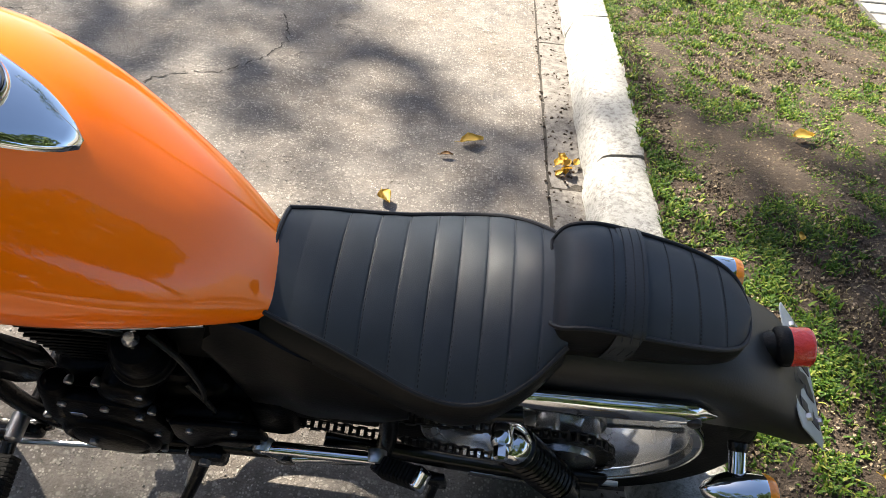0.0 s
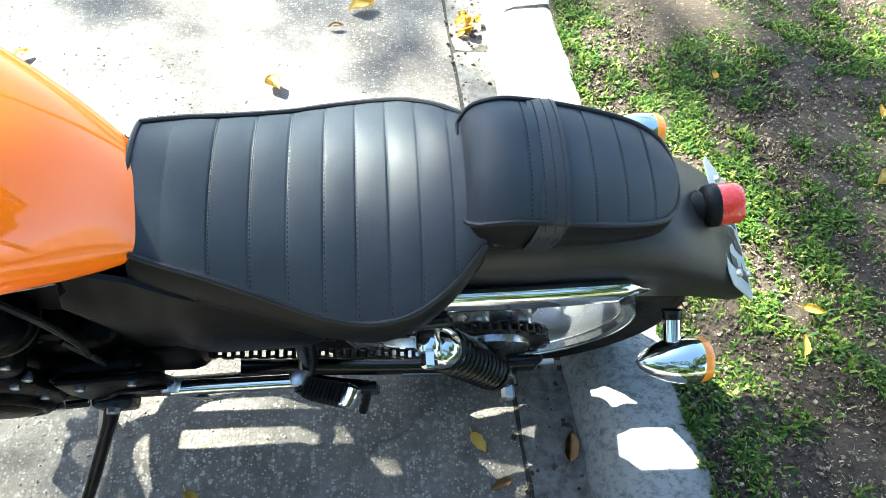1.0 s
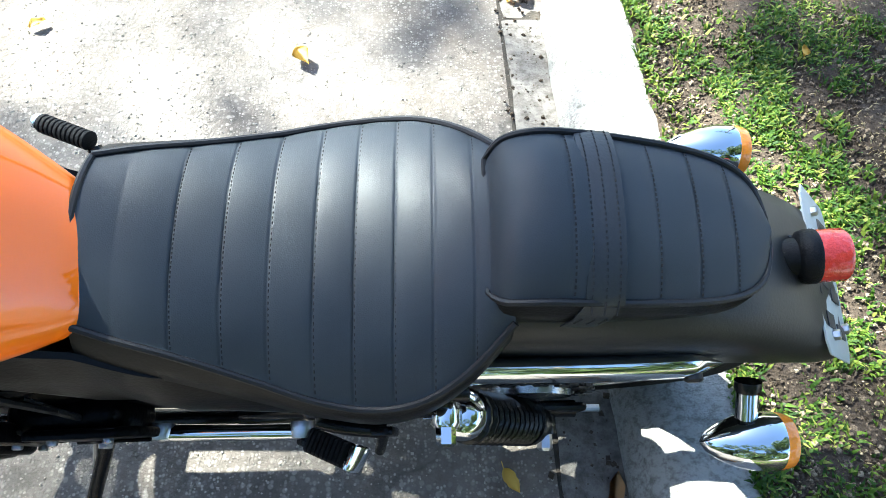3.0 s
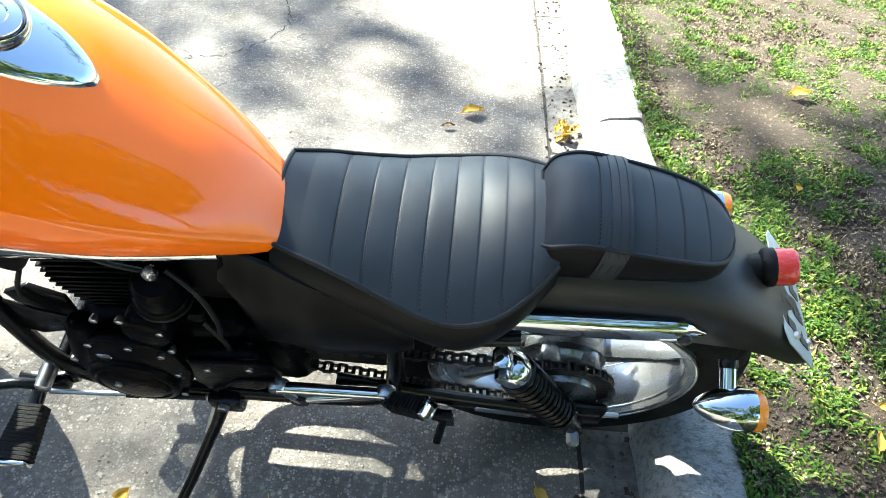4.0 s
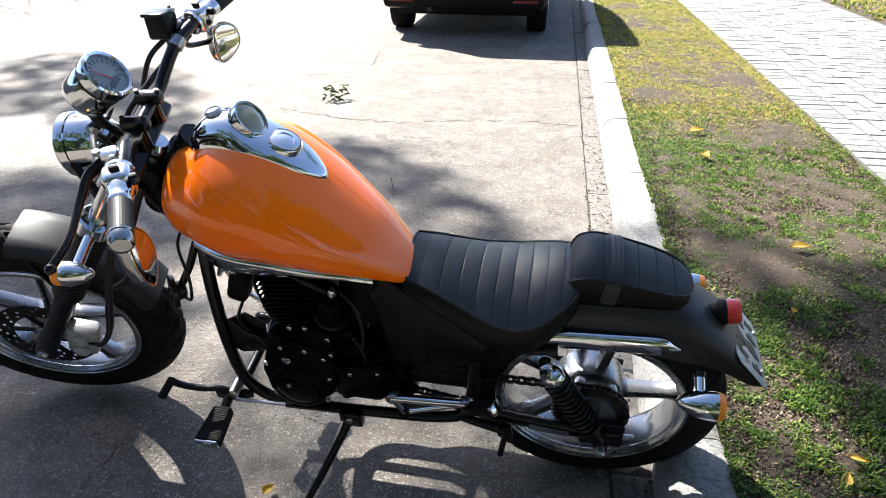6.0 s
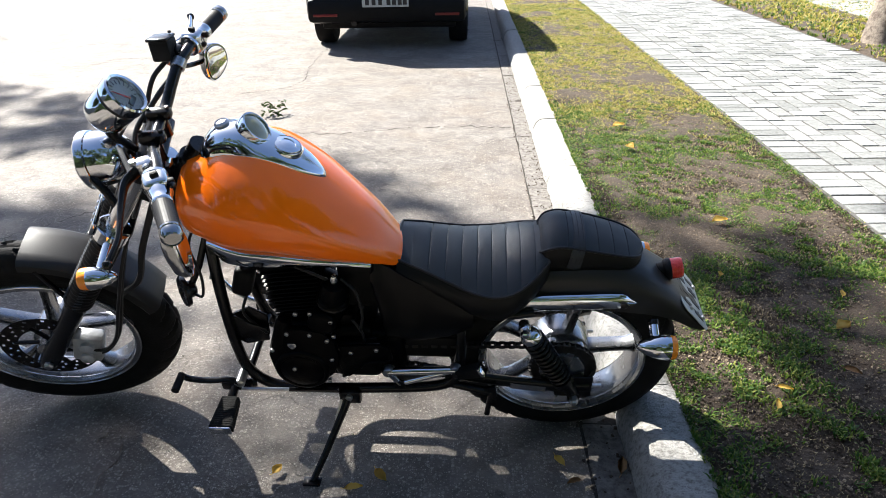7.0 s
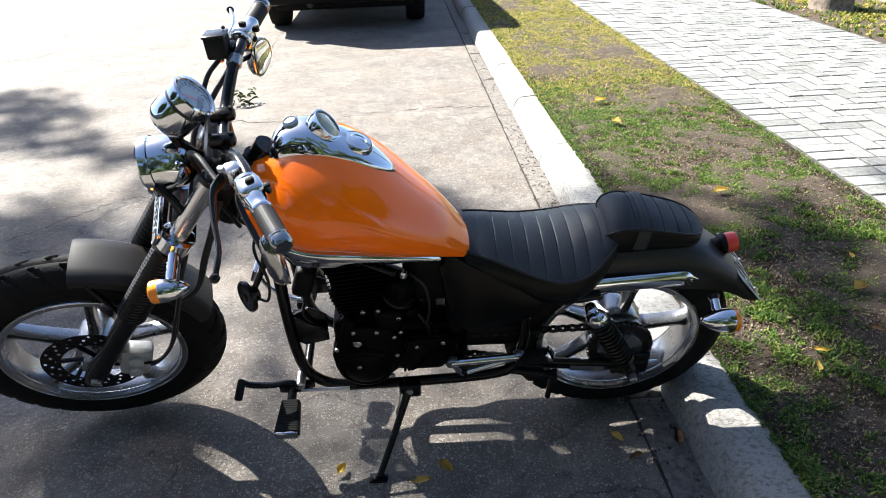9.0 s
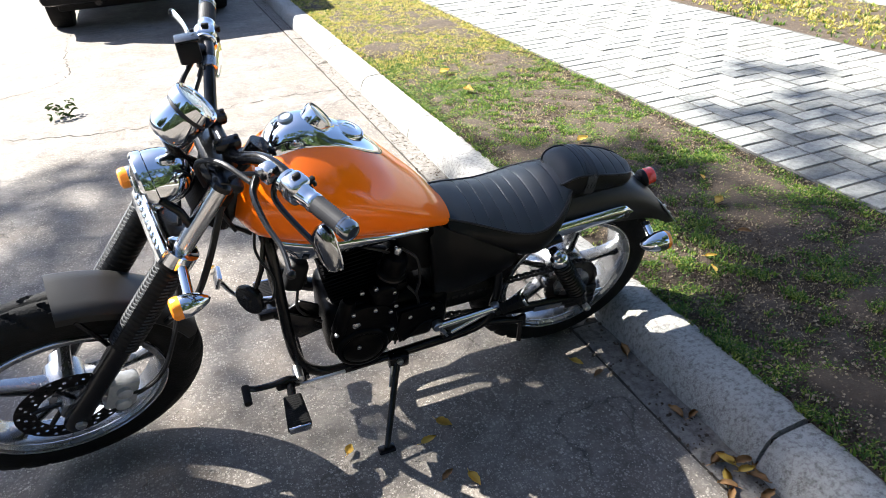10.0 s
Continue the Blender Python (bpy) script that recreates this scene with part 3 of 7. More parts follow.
def build_pavement():
    walkway = thing("pavement", "footpath of grey concrete pavers in a herringbone pattern", "pavement", kind="structure")
    bed = bmesh.new()
    block(((VERGE_END + PATH_END) / 2, 10, 0.0655), (PATH_END - VERGE_END, 140, 0.125), 0.0, bm=bed)
    part("bed", bed, SANDBED, walkway, "sandy joint bed")
    U = 0.1065
    G = 0.012
    TOP = 0.132

    def brick_verts(w, h):
        b, t = 0.003, 0.03
        x, y = w / 2 - G / 2, h / 2 - G / 2
        return [(-x, -y, -t), (x, -y, -t), (x, y, -t), (-x, y, -t), (-x, -y, -b), (x, -y, -b), (x, y, -b), (-x, y, -b), (-x + b, -y + b, 0), (x - b, -y + b, 0), (x - b, y - b, 0), (-x + b, y - b, 0)]

    quads = [(0, 1, 5, 4), (1, 2, 6, 5), (2, 3, 7, 6), (3, 0, 4, 7), (4, 5, 9, 8), (5, 6, 10, 9), (6, 7, 11, 10), (7, 4, 8, 11), (8, 9, 10, 11)]
    places = []
    x0 = VERGE_END + 0.012
    cols = 14
    inner0 = x0 + 2 * U
    # edging courses, laid across
    y = -1.6 - 56 * U
    while y < 32:
        places.append((x0 + U, y + U / 2, 2 * U, U))
        places.append((inner0 + cols * U + U, y + U / 2, 2 * U, U))
        y += U
    # herringbone field on a grid
    rows = int(33 / U)
    for i in range(cols):
        for j in range(-56, rows):
            k = (i - j) % 4
            cx, cy = inner0 + i * U, -1.6 + j * U
            if k == 0 and i + 1 < cols:
                places.append((cx + U, cy + U / 2, 2 * U, U))
            elif k == 0 or (k == 1 and i == 0):
                places.append((cx + U / 2, cy + U / 2, U, U))
            elif k == 3:
                places.append((cx + U / 2, cy + U, U, 2 * U))
    rng = random.Random(11)
    mesh_of = {}
    for w, h in ((2 * U, U), (U, 2 * U), (U, U)):
        me = bpy.data.meshes.new("paver")
        me.from_pydata(brick_verts(w, h), [], quads)
        me.materials.append(PAVER)
        mesh_of[(w, h)] = me
    near = [p for p in places if 0.2 < p[1] < 4.0 and p[0] < 2.9]
    near = sorted(near, key=lambda p: abs(p[1] - 1.8))[:300]
    chosen = set(near)
    for cx, cy, w, h in near:
        ob = new("paver", mesh_of[(w, h)])
        ob.parent = walkway
        ob.location = (cx, cy, TOP + rng.uniform(-0.003, 0.003))
        ob.rotation_euler = (rng.uniform(-0.008, 0.008), rng.uniform(-0.008, 0.008), rng.uniform(-0.012, 0.012))
    verts, faces = [], []
    for p in places:
        if p in chosen:
            continue
        cx, cy, w, h = p
        z = TOP + rng.uniform(-0.003, 0.003)
        k = len(verts)
        verts += [(a + cx, b + cy, c + z) for a, b, c in brick_verts(w, h)]
        faces += [tuple(k + q for q in f) for f in quads]
    me = bpy.data.meshes.new("far_pavers")
    me.from_pydata(verts, [], faces)
    me.materials.append(PAVER)
    rest = new("far_pavers", me)
    rest.parent = walkway
    tagged(rest, "grey pavers farther along the footpath", kind="stuff")
    return walkway


# ---- fallen leaves and litter ----
def leaf_mesh(name, length, width, curl, material, seed, stem=True):
    rng = random.Random(seed)
    bm = bmesh.new()
    rows = []
    for i in range(9):
        t = i / 8
        w = width * 0.5 * (math.sin(math.pi * min(1, t * 1.02) ** 0.8) ** 0.8 if 0 < t < 1 else 0.02) * (1 + rng.uniform(-0.12, 0.12))
        z = curl * (math.sin(t * math.pi * 1.2) * 0.5 + t * t * 0.5)
        x = length * (t - 0.5)
        side = curl * 0.8 + rng.uniform(0, curl * 0.4)
        rows.append([bm.verts.new((x, -w, z + side)), bm.verts.new((x, -w * 0.5, z + side * 0.25)), bm.verts.new((x, 0, z)), bm.verts.new((x, w * 0.5, z + side * 0.2)), bm.verts.new((x, w, z + side * 0.8))])
    for a, b in zip(rows, rows[1:]):
        for j in range(4):
            bm.faces.new((a[j], a[j + 1], b[j + 1], b[j]))
    r = bmesh.ops.solidify(bm, geom=bm.faces[:], thickness=0.0006)
    if stem:
        tube([(-length * 0.5, 0, 0.001), (-length * 0.62, 0.002, 0.003), (-length * 0.72, 0.004, 0.002)], 0.0009, 5, bm)
    return finish(name, bm, material, True, 60)


LEAVES = [leaf_mesh("leaf", 0.055, 0.026, 0.006, DRYLEAF, 1), leaf_mesh("leaf", 0.045, 0.030, 0.009, DRYLEAF, 2), leaf_mesh("leaf", 0.05, 0.022, 0.008, BROWNLEAF, 3), leaf_mesh("leaf", 0.07, 0.042, 0.012, DRYLEAF, 4)]


def fallen_leaf(x, y, z, kind, turn, size=1.0, label="dry yellow fallen leaf lying on the ground", tilt=0.0):
    ob = new("fallen_leaf", LEAVES[kind])
    ob.matrix_basis = pose(x, y, z, tilt, 0, turn) @ Matrix.Diagonal((size, size, size, 1))
    return tagged(ob, label, "leaf", "fallen leaves")


# ---- motorcycle ----
RAKE, TURNED = radians(36), 12
AX = Vector((math.sin(RAKE), 0, math.cos(RAKE)))
PIVOT = Vector((-0.93, 0, 0.86))
STEER = Matrix.Translation(PIVOT) @ Matrix.Rotation(radians(TURNED), 4, AX) @ Matrix.Translation(-PIVOT)
R_AXLE, F_AXLE = Vector((-0.03, 0, 0.308)), Vector((-1.428, 0, 0.359))
FORK_END = Vector((-1.425, 0, 0.345))
REAR = pose(0, 0.019, 0)
bike = thing("motorcycle", "orange custom motorcycle with ribbed black seat on its side stand", "motorcycle", pose(0.003, 0.070, 0.002, 13.85, 0.83, -1.43))


def wheel(name, c, tyre_r, rim_r, half, spokes, m=None, label="", phase=0.0):
    """A cast wheel whose axle runs along y."""
    hub = part(name, turned([(0.018, -0.085), (0.030, -0.083), (0.034, -0.05), (0.048, -0.045), (0.052, -0.01), (0.052, 0.01), (0.048, 0.045), (0.034, 0.05), (0.030, 0.083), (0.018, 0.085)], c, (0, 1, 0), 28), ALLOY, bike, label, m)
    # tyre with cut grooves
    bm = bmesh.new()
    prof = []
    for k in range(25):
        a = -1.15 + 2.3 * k / 24
        u = a / 1.15
        y = half * math.sin(a * 1.28) / math.sin(1.15 * 1.28) * (1.0 if abs(u) < 0.75 else 1.0 - 0.35 * (abs(u) - 0.75) / 0.25)
        r = tyre_r - (tyre_r - rim_r + 0.006) * abs(u) ** 2.6
        prof.append((r, y, u))
    SEG = 360
    rings = []
    for s in range(SEG):
        th = 2 * math.pi * s / SEG
        ring = []
        for r, y, u in prof:
            g = 0.0
            if 0.16 < abs(u) < 0.66:
                ph = (s / SEG * 30 + (0.5 if u > 0 else 0) + abs(u) * 1.4) % 1.0
                if ph < 0.22:
                    g = 0.0085
            if abs(u) < 0.05:
                g = 0.003
            ring.append(Vector(c) + Vector(((r - g) * math.cos(th), y, (r - g) * math.sin(th))))
        inner = [Vector(c) + Vector(((rim_r - 0.012) * math.cos(th), y, (rim_r - 0.012) * math.sin(th))) for y in (half * 0.6, -half * 0.6)]
        rings.append(ring + inner)
    skin(bm, rings, closed=True)
    part("tyre", bm, RUBBER, hub, "black rubber tyre with cut tread", angle=35)
    w = half * 0.74
    lip = [(rim_r + 0.004, -w - 0.006), (rim_r + 0.006, -w), (rim_r - 0.002, -w + 0.004), (rim_r - 0.005, -w + 0.012), (rim_r - 0.007, -w + 0.016), (rim_r - 0.009, -w * 0.45), (rim_r - 0.010, 0)]
    outer = lip + [(r, -y) for r, y in lip[-2::-1]]
    inner = [(rim_r - 0.011, w - 0.001), (rim_r - 0.016, w - 0.006), (rim_r - 0.020, w * 0.4), (rim_r - 0.020, -w * 0.4), (rim_r - 0.016, -w + 0.006), (rim_r - 0.011, -w - 0.006)]
    bm = bmesh.new()
    ring_pts = outer + [(rim_r - 0.006, w + 0.006)] + inner
    rings = [[Vector(c) + Vector((r * math.cos(t), y, r * math.sin(t))) for r, y in ring_pts] for t in (2 * math.pi * i / 72 for i in range(72))]
    skin(bm, rings, closed=True)
    rim = part("rim", bm, ALLOY, hub, "silver cast rim with a bright lip", angle=30)
    for sy in (-1, 1):
        for dr, dy, rad in ((0.002, w + 0.005, 0.0032), (-0.015, w - 0.006, 0.0020)):
            ring = [Vector(c) + Vector(((rim_r + dr) * math.cos(t), sy * dy, (rim_r + dr) * math.sin(t))) for t in (2 * math.pi * i / 72 for i in range(72))]
            part("rim_edge", tube(ring, rad, 8, closed=True), DULLCHROME, rim, "polished rim edge")
    for i in range(spokes):
        a = phase + 2 * math.pi * i / spokes
        d, t = Vector((math.cos(a), 0, math.sin(a))), Vector((-math.sin(a), 0, math.cos(a)))
        rings = []
        for r, wd, th in ((0.040, 0.019, 0.022), (0.07, 0.015, 0.020), (rim_r - 0.08, 0.0125, 0.018), (rim_r - 0.04, 0.014, 0.018), (rim_r - 0.013, 0.026, 0.018)):
            o = Vector(c) + d * r
            rings.append([o + t * a1 * wd + Vector((0, b1 * th, 0)) for a1, b1 in ((-1, -0.4), (-0.75, -1), (-0.35, -1), (-0.25, -0.55), (0.25, -0.55), (0.35, -1), (0.75, -1), (1, -0.4), (1, 0.4), (0.75, 1), (-0.75, 1), (-1, 0.4))])
        part("spoke", skin(bmesh.new(), rings), ALLOY, hub)
    return hub


rear = wheel("rear_wheel", R_AXLE, 0.306, 0.218, 0.064, 5, label="silver five-spoke rear wheel", phase=0.12)
front = wheel("front_wheel", F_AXLE, 0.327, 0.222, 0.055, 5, STEER, "silver five-spoke front wheel, steered to one side", phase=0.08)


drum = part("brake_drum", turned([(0.030, -0.058), (0.046, -0.056), (0.058, -0.048), (0.064, -0.030), (0.078, -0.026), (0.080, -0.018), (0.080, 0.046), (0.074, 0.054), (0.040, 0.058), (0.020, 0.060)], R_AXLE, (0, 1, 0), 40), ALLOY, rear, "cast silver drum brake hub")
bm = bmesh.new()
for i in range(5):
    a = 0.12 + 0.628 + 2 * math.pi * i / 5
    turned([(0.016, -0.030), (0.019, -0.010), (0.019, 0.012), (0.014, 0.018)], R_AXLE + Vector((0.058 * math.cos(a), -0.048, 0.058 * math.sin(a))), (0, -1, 0), 16, bm)
tagged(part("drum_boss", bm, ALLOY, drum, "rounded bosses on the hub"), kind="stuff")


def brake_disc(c, y, r0, r1):
    bm = bmesh.new()
    nr, na = 7, 96
    vs = [[bm.verts.new(Vector(c) + Vector((r * math.cos(t), y, r * math.sin(t)))) for t in (2 * math.pi * j / na for j in range(na))] for r in (r0 + (r1 - r0) * i / nr for i in range(nr + 1))]
    for i in range(nr):
        for j in range(na):
            if i in (1, 3, 5) and (j + (0, 0, 0, 2, 0, 4)[i]) % 6 == 0:
                continue
            bm.faces.new((vs[i][j], vs[i][(j + 1) % na], vs[i + 1][(j + 1) % na], vs[i + 1][j]))
    bmesh.ops.solidify(bm, geom=bm.faces[:], thickness=0.004)
    return bm


disc = part("brake_disc", brake_disc(F_AXLE, -0.068, 0.078, 0.124), DARKSTEEL, front, "drilled dark steel brake disc")
for i in range(6):
    a = i * math.pi / 3 + 0.2
    bm = tube([F_AXLE + Vector((0.03 * math.cos(a), -0.066, 0.03 * math.sin(a))), F_AXLE + Vector((0.055 * math.cos(a + 0.35), -0.066, 0.055 * math.sin(a + 0.35))), F_AXLE + Vector((0.088 * math.cos(a + 0.5), -0.066, 0.088 * math.sin(a + 0.5)))], 0.006, 8)
    part("disc_arm", bm, SATIN, front, "black brake disc carrier arm")

# fork, straight ahead and then turned with the steering
fork = part("fork", tube([PIVOT - AX * 0.10, PIVOT + AX * 0.10], 0.028, 20), SATIN, bike, "black and chrome telescopic fork, turned to one side", STEER)


def along(s, y=0.0, ahead=0.0):
    return FORK_END + AX * s + Vector((-math.cos(RAKE), 0, math.sin(RAKE))) * ahead + Vector((0, y, 0))


for sd in (-1, 1):
    y = sd * 0.092
    bm = turned([(0.014, -0.045), (0.024, -0.03), (0.027, 0.0), (0.026, 0.06), (0.024, 0.10), (0.026, 0.20), (0.027, 0.29)], along(0, y), AX, 20)
    slider = part("slider", bm, SATIN, fork, "black fork slider")
    part("axle_nut", turned([(0.013, 0), (0.013, 0.010), (0.009, 0.014)], along(0, y + sd * 0.022), (0, sd, 0), 6), STEEL, slider)
    bm = bmesh.new()
    prof = []
    for i in range(61):
        s = 0.27 + 0.255 * i / 60
        prof.append((0.0335 + 0.0012 * math.sin(i * 1.9), s))
    turned([(0.026, 0.265)] + prof + [(0.024, 0.528)], along(0, y), AX, 20, bm)
    gaiter = part("fork_cover", bm, VINYL, fork, "black laced leather fork cover")
    bm = bmesh.new()
    for i in range(22):
        s = 0.278 + 0.011 * i
        for w in (-1, 1):
            o = along(s, y + sd * 0.003, 0.034)
            tube([o + Vector((0.002, w * 0.012, 0)), o + Vector((-0.002, 0, 0)) + AX * 0.004, o + Vector((0.002, -w * 0.012, 0)) + AX * 0.007], 0.0014, 5, bm)
        tube([along(s, y + sd * 0.0335, 0.010), along(s + 0.004, y + sd * 0.0358, 0.003), along(s + 0.006, y + sd * 0.0342, -0.006)], 0.0016, 5, bm)
    tagged(part("lacing", bm, LACE, gaiter, "dark grey lacing down the cover"), kind="stuff")
    part("fork_tube", turned([(0.0195, 0.52), (0.0195, 0.74)], along(0, y), AX, 20), DULLCHROME, fork, "brushed chrome fork tube")
    part("fork_cap", turned([(0.020, 0.738), (0.024, 0.740), (0.024, 0.752), (0.017, 0.758), (0.006, 0.759)], along(0, y), AX, 18), SATIN, fork)
    band = part("clamp_band", turned([(0.030, 0.532), (0.037, 0.535), (0.037, 0.568), (0.030, 0.571)], along(0, y), AX, 22), CHROME, fork, "bright chrome clamp band")
bm = block(along(0.552, 0, -0.012), (0.06, 0.19, 0.03), 0.008, Matrix.Rotation(RAKE, 4, "Y"))
part("lower_yoke", bm, SATIN, fork)
bm = block(along(0.552, 0, 0.040), (0.010, 0.215, 0.040), 0.004, Matrix.Rotation(RAKE, 4, "Y"))
cover = part("yoke_cover", bm, CHROME, fork, "embossed chrome bar between the fork clamps")
bm = bmesh.new()
for i in range(9):
    turned([(0.0075, -0.002), (0.0070, 0.002), (0.0040, 0.0034), (0.0005, 0.0038)], along(0.552, -0.080 + 0.020 * i, 0.045), Vector((-math.cos(RAKE), 0, math.sin(RAKE))), 14, bm)
tagged(part("embossing", bm, DULLCHROME, cover, "raised studs along the bar"), kind="stuff")
bm = block(along(0.752, 0, -0.012), (0.060, 0.218, 0.024), 0.010, Matrix.Rotation(RAKE, 4, "Y"))
part("upper_yoke", bm, SATIN, fork, "black upper yoke")
part("stem_nut", turned([(0.024, 0), (0.026, 0.008), (0.026, 0.022), (0.018, 0.030), (0.006, 0.031)], along(0.724, 0, -0.045), AX, 24), CHROME, fork, "chrome ignition and stem cap")

# front mudguard
def arc_shell(c, r, a0, a1, half, drop, thick=0.004, n=26):
    bm = bmesh.new()
    sec = [(-half, -drop), (-half * 0.97, -drop * 0.45), (-half * 0.80, -drop * 0.12), (-half * 0.45, -0.002), (0, 0), (half * 0.45, -0.002), (half * 0.80, -drop * 0.12), (half * 0.97, -drop * 0.45), (half, -drop)]
    rings = []
    for i in range(n + 1):
        a = radians(a0 + (a1 - a0) * i / n)
        d = Vector((math.cos(a), 0, math.sin(a)))
        o = [Vector(c) + d * (r + dz) + Vector((0, y, 0)) for y, dz in sec]
        q = [Vector(c) + d * (r + dz - thick) + Vector((0, y * 0.95, 0)) for y, dz in sec[::-1]]
        rings.append(o + q)
    return skin(bm, rings)


mud = part("front_mudguard", arc_shell(F_AXLE, 0.342, 80, 18, 0.070, 0.032), MATTE, bike, "matte black front mudguard", STEER)
for sd in (-1, 1):
    part("mudguard_stay", tube([F_AXLE + Vector((0.09, sd * 0.066, 0.30)), F_AXLE + Vector((0.12, sd * 0.074, 0.22)), along(0.22, sd * 0.07)], 0.006, 8), SATIN, mud)

# caliper on the fork
cal = part("brake_caliper", block(F_AXLE + Vector((0.108, -0.080, 0.008)), (0.076, 0.046, 0.102), 0.012, Matrix.Rotation(radians(20), 4, "Y")), CALIPER, bike, "bright silver two-piston brake caliper", STEER)
bm = turned([(0.018, 0), (0.018, 0.012), (0.012, 0.016)], F_AXLE + Vector((0.102, -0.102, -0.014)), (0, -1, 0), 20)
turned([(0.018, 0), (0.018, 0.012), (0.012, 0.016)], F_AXLE + Vector((0.116, -0.102, 0.030)), (0, -1, 0), 20, bm)
part("piston_cap", bm, CALIPER, cal)
bm = block(FORK_END + Vector((0.066, -0.082, 0.05)), (0.05, 0.016, 0.05), 0.006)
bolt(bm, FORK_END + Vector((0.055, -0.09, 0.07)), (0, -1, 0), 0.008)
bolt(bm, FORK_END + Vector((0.070, -0.09, 0.035)), (0, -1, 0), 0.008)
part("caliper_bracket", bm, STEEL, cal)

# headlight and speedometer
H_C, H_AX = Vector((-1.104, 0, 0.926)), Vector((-1, 0, -0.10))
head = part("headlight", turned([(0.002, -0.086), (0.018, -0.084), (0.034, -0.076), (0.047, -0.062), (0.056, -0.042), (0.0605, -0.020), (0.0615, -0.004)], H_C, H_AX, 44), CHROME, bike, "chrome bullet headlight", STEER)
part("headlight_rim", turned([(0.0600, -0.004), (0.0640, -0.002), (0.0655, 0.006), (0.0650, 0.016), (0.0600, 0.021), (0.0560, 0.018)], H_C, H_AX, 44, caps=False), CHROME, head, "polished headlight rim")
part("rim_screw", turned([(0.004, 0), (0.004, 0.003), (0.002, 0.004)], H_C + Vector((-0.006, 0, -0.065)), (0, 0, -1), 10), STEEL, head)
part("headlight_lens", turned([(0.057, 0.015), (0.043, 0.024), (0.026, 0.032), (0.002, 0.034)], H_C, H_AX, 32), GLASS, head, "clear headlight glass")
part("headlight_reflector", turned([(0.056, 0.013), (0.036, -0.025), (0.013, -0.050), (0.002, -0.052)], H_C, H_AX, 32, caps=False), MIRROR, head)
for sd in (-1, 1):
    part("headlight_bracket", tube([(-1.10, sd * 0.060, 0.922), (-1.075, sd * 0.082, 0.90), along(0.62, sd * 0.094)], 0.009, 10), SATIN, head)
S_AX = Vector((0.78, 0, 0.62)).normalized()
S_C = Vector((-0.985, 0.0, 1.085))
speedo = part("speedometer", turned([(0.010, -0.094), (0.026, -0.093), (0.036, -0.089), (0.042, -0.081), (0.0445, -0.070), (0.0450, -0.032), (0.0440, -0.028)], S_C, S_AX, 48), CHROME, bike, "round chrome speedometer drum", STEER)
part("bezel", turned([(0.0440, -0.022), (0.0475, -0.019), (0.0485, -0.006), (0.0475, 0.002), (0.0440, 0.005), (0.0395, 0.003), (0.0380, -0.004)], S_C, S_AX, 48, caps=False), CHROME, speedo, "polished bezel ring")
part("seam_ring", turned([(0.0428, -0.030), (0.0428, -0.020)], S_C, S_AX, 40), INK, speedo, "dark rubber ring")
part("dial", turned([(0.040, -0.007), (0.001, -0.007)], S_C, S_AX, 40), DIAL, speedo, "pale dial face")
SQ = S_AX.to_track_quat("Z", "X")
bm = bmesh.new()
for i in range(15):
    a = radians(-130 + 260 * i / 14)
    d = SQ @ Vector((math.cos(a), math.sin(a), 0))
    tube([S_C - S_AX * 0.0045 + d * 0.026, S_C - S_AX * 0.0045 + d * 0.035], 0.0010, 5, bm)
tagged(part("dial_tick", bm, INK, speedo), kind="stuff")
bm = tube([S_C - S_AX * 0.003 - (SQ @ Vector((0.012, 0.0, 0))), S_C - S_AX * 0.003 + (SQ @ Vector((0.026, 0.016, 0)))], [0.0025, 0.0009], 6)
part("needle", bm, RED, speedo)
part("odometer_window", block(S_C - S_AX * 0.0055 + (SQ @ Vector((-0.018, 0, 0))), (0.030, 0.012, 0.003), 0.001, SQ.to_matrix().to_4x4() @ Matrix.Rotation(radians(90), 4, "Z")), INK, speedo)
part("speedometer_glass", turned([(0.0395, 0.001), (0.001, 0.002)], S_C, S_AX, 40), GLASS, speedo)
part("speedometer_bracket", tube(spline([S_C - S_AX * 0.090, (-1.04, 0, 0.97), along(0.72, 0, 0.01)], 6), 0.012, 10), SATIN, speedo)

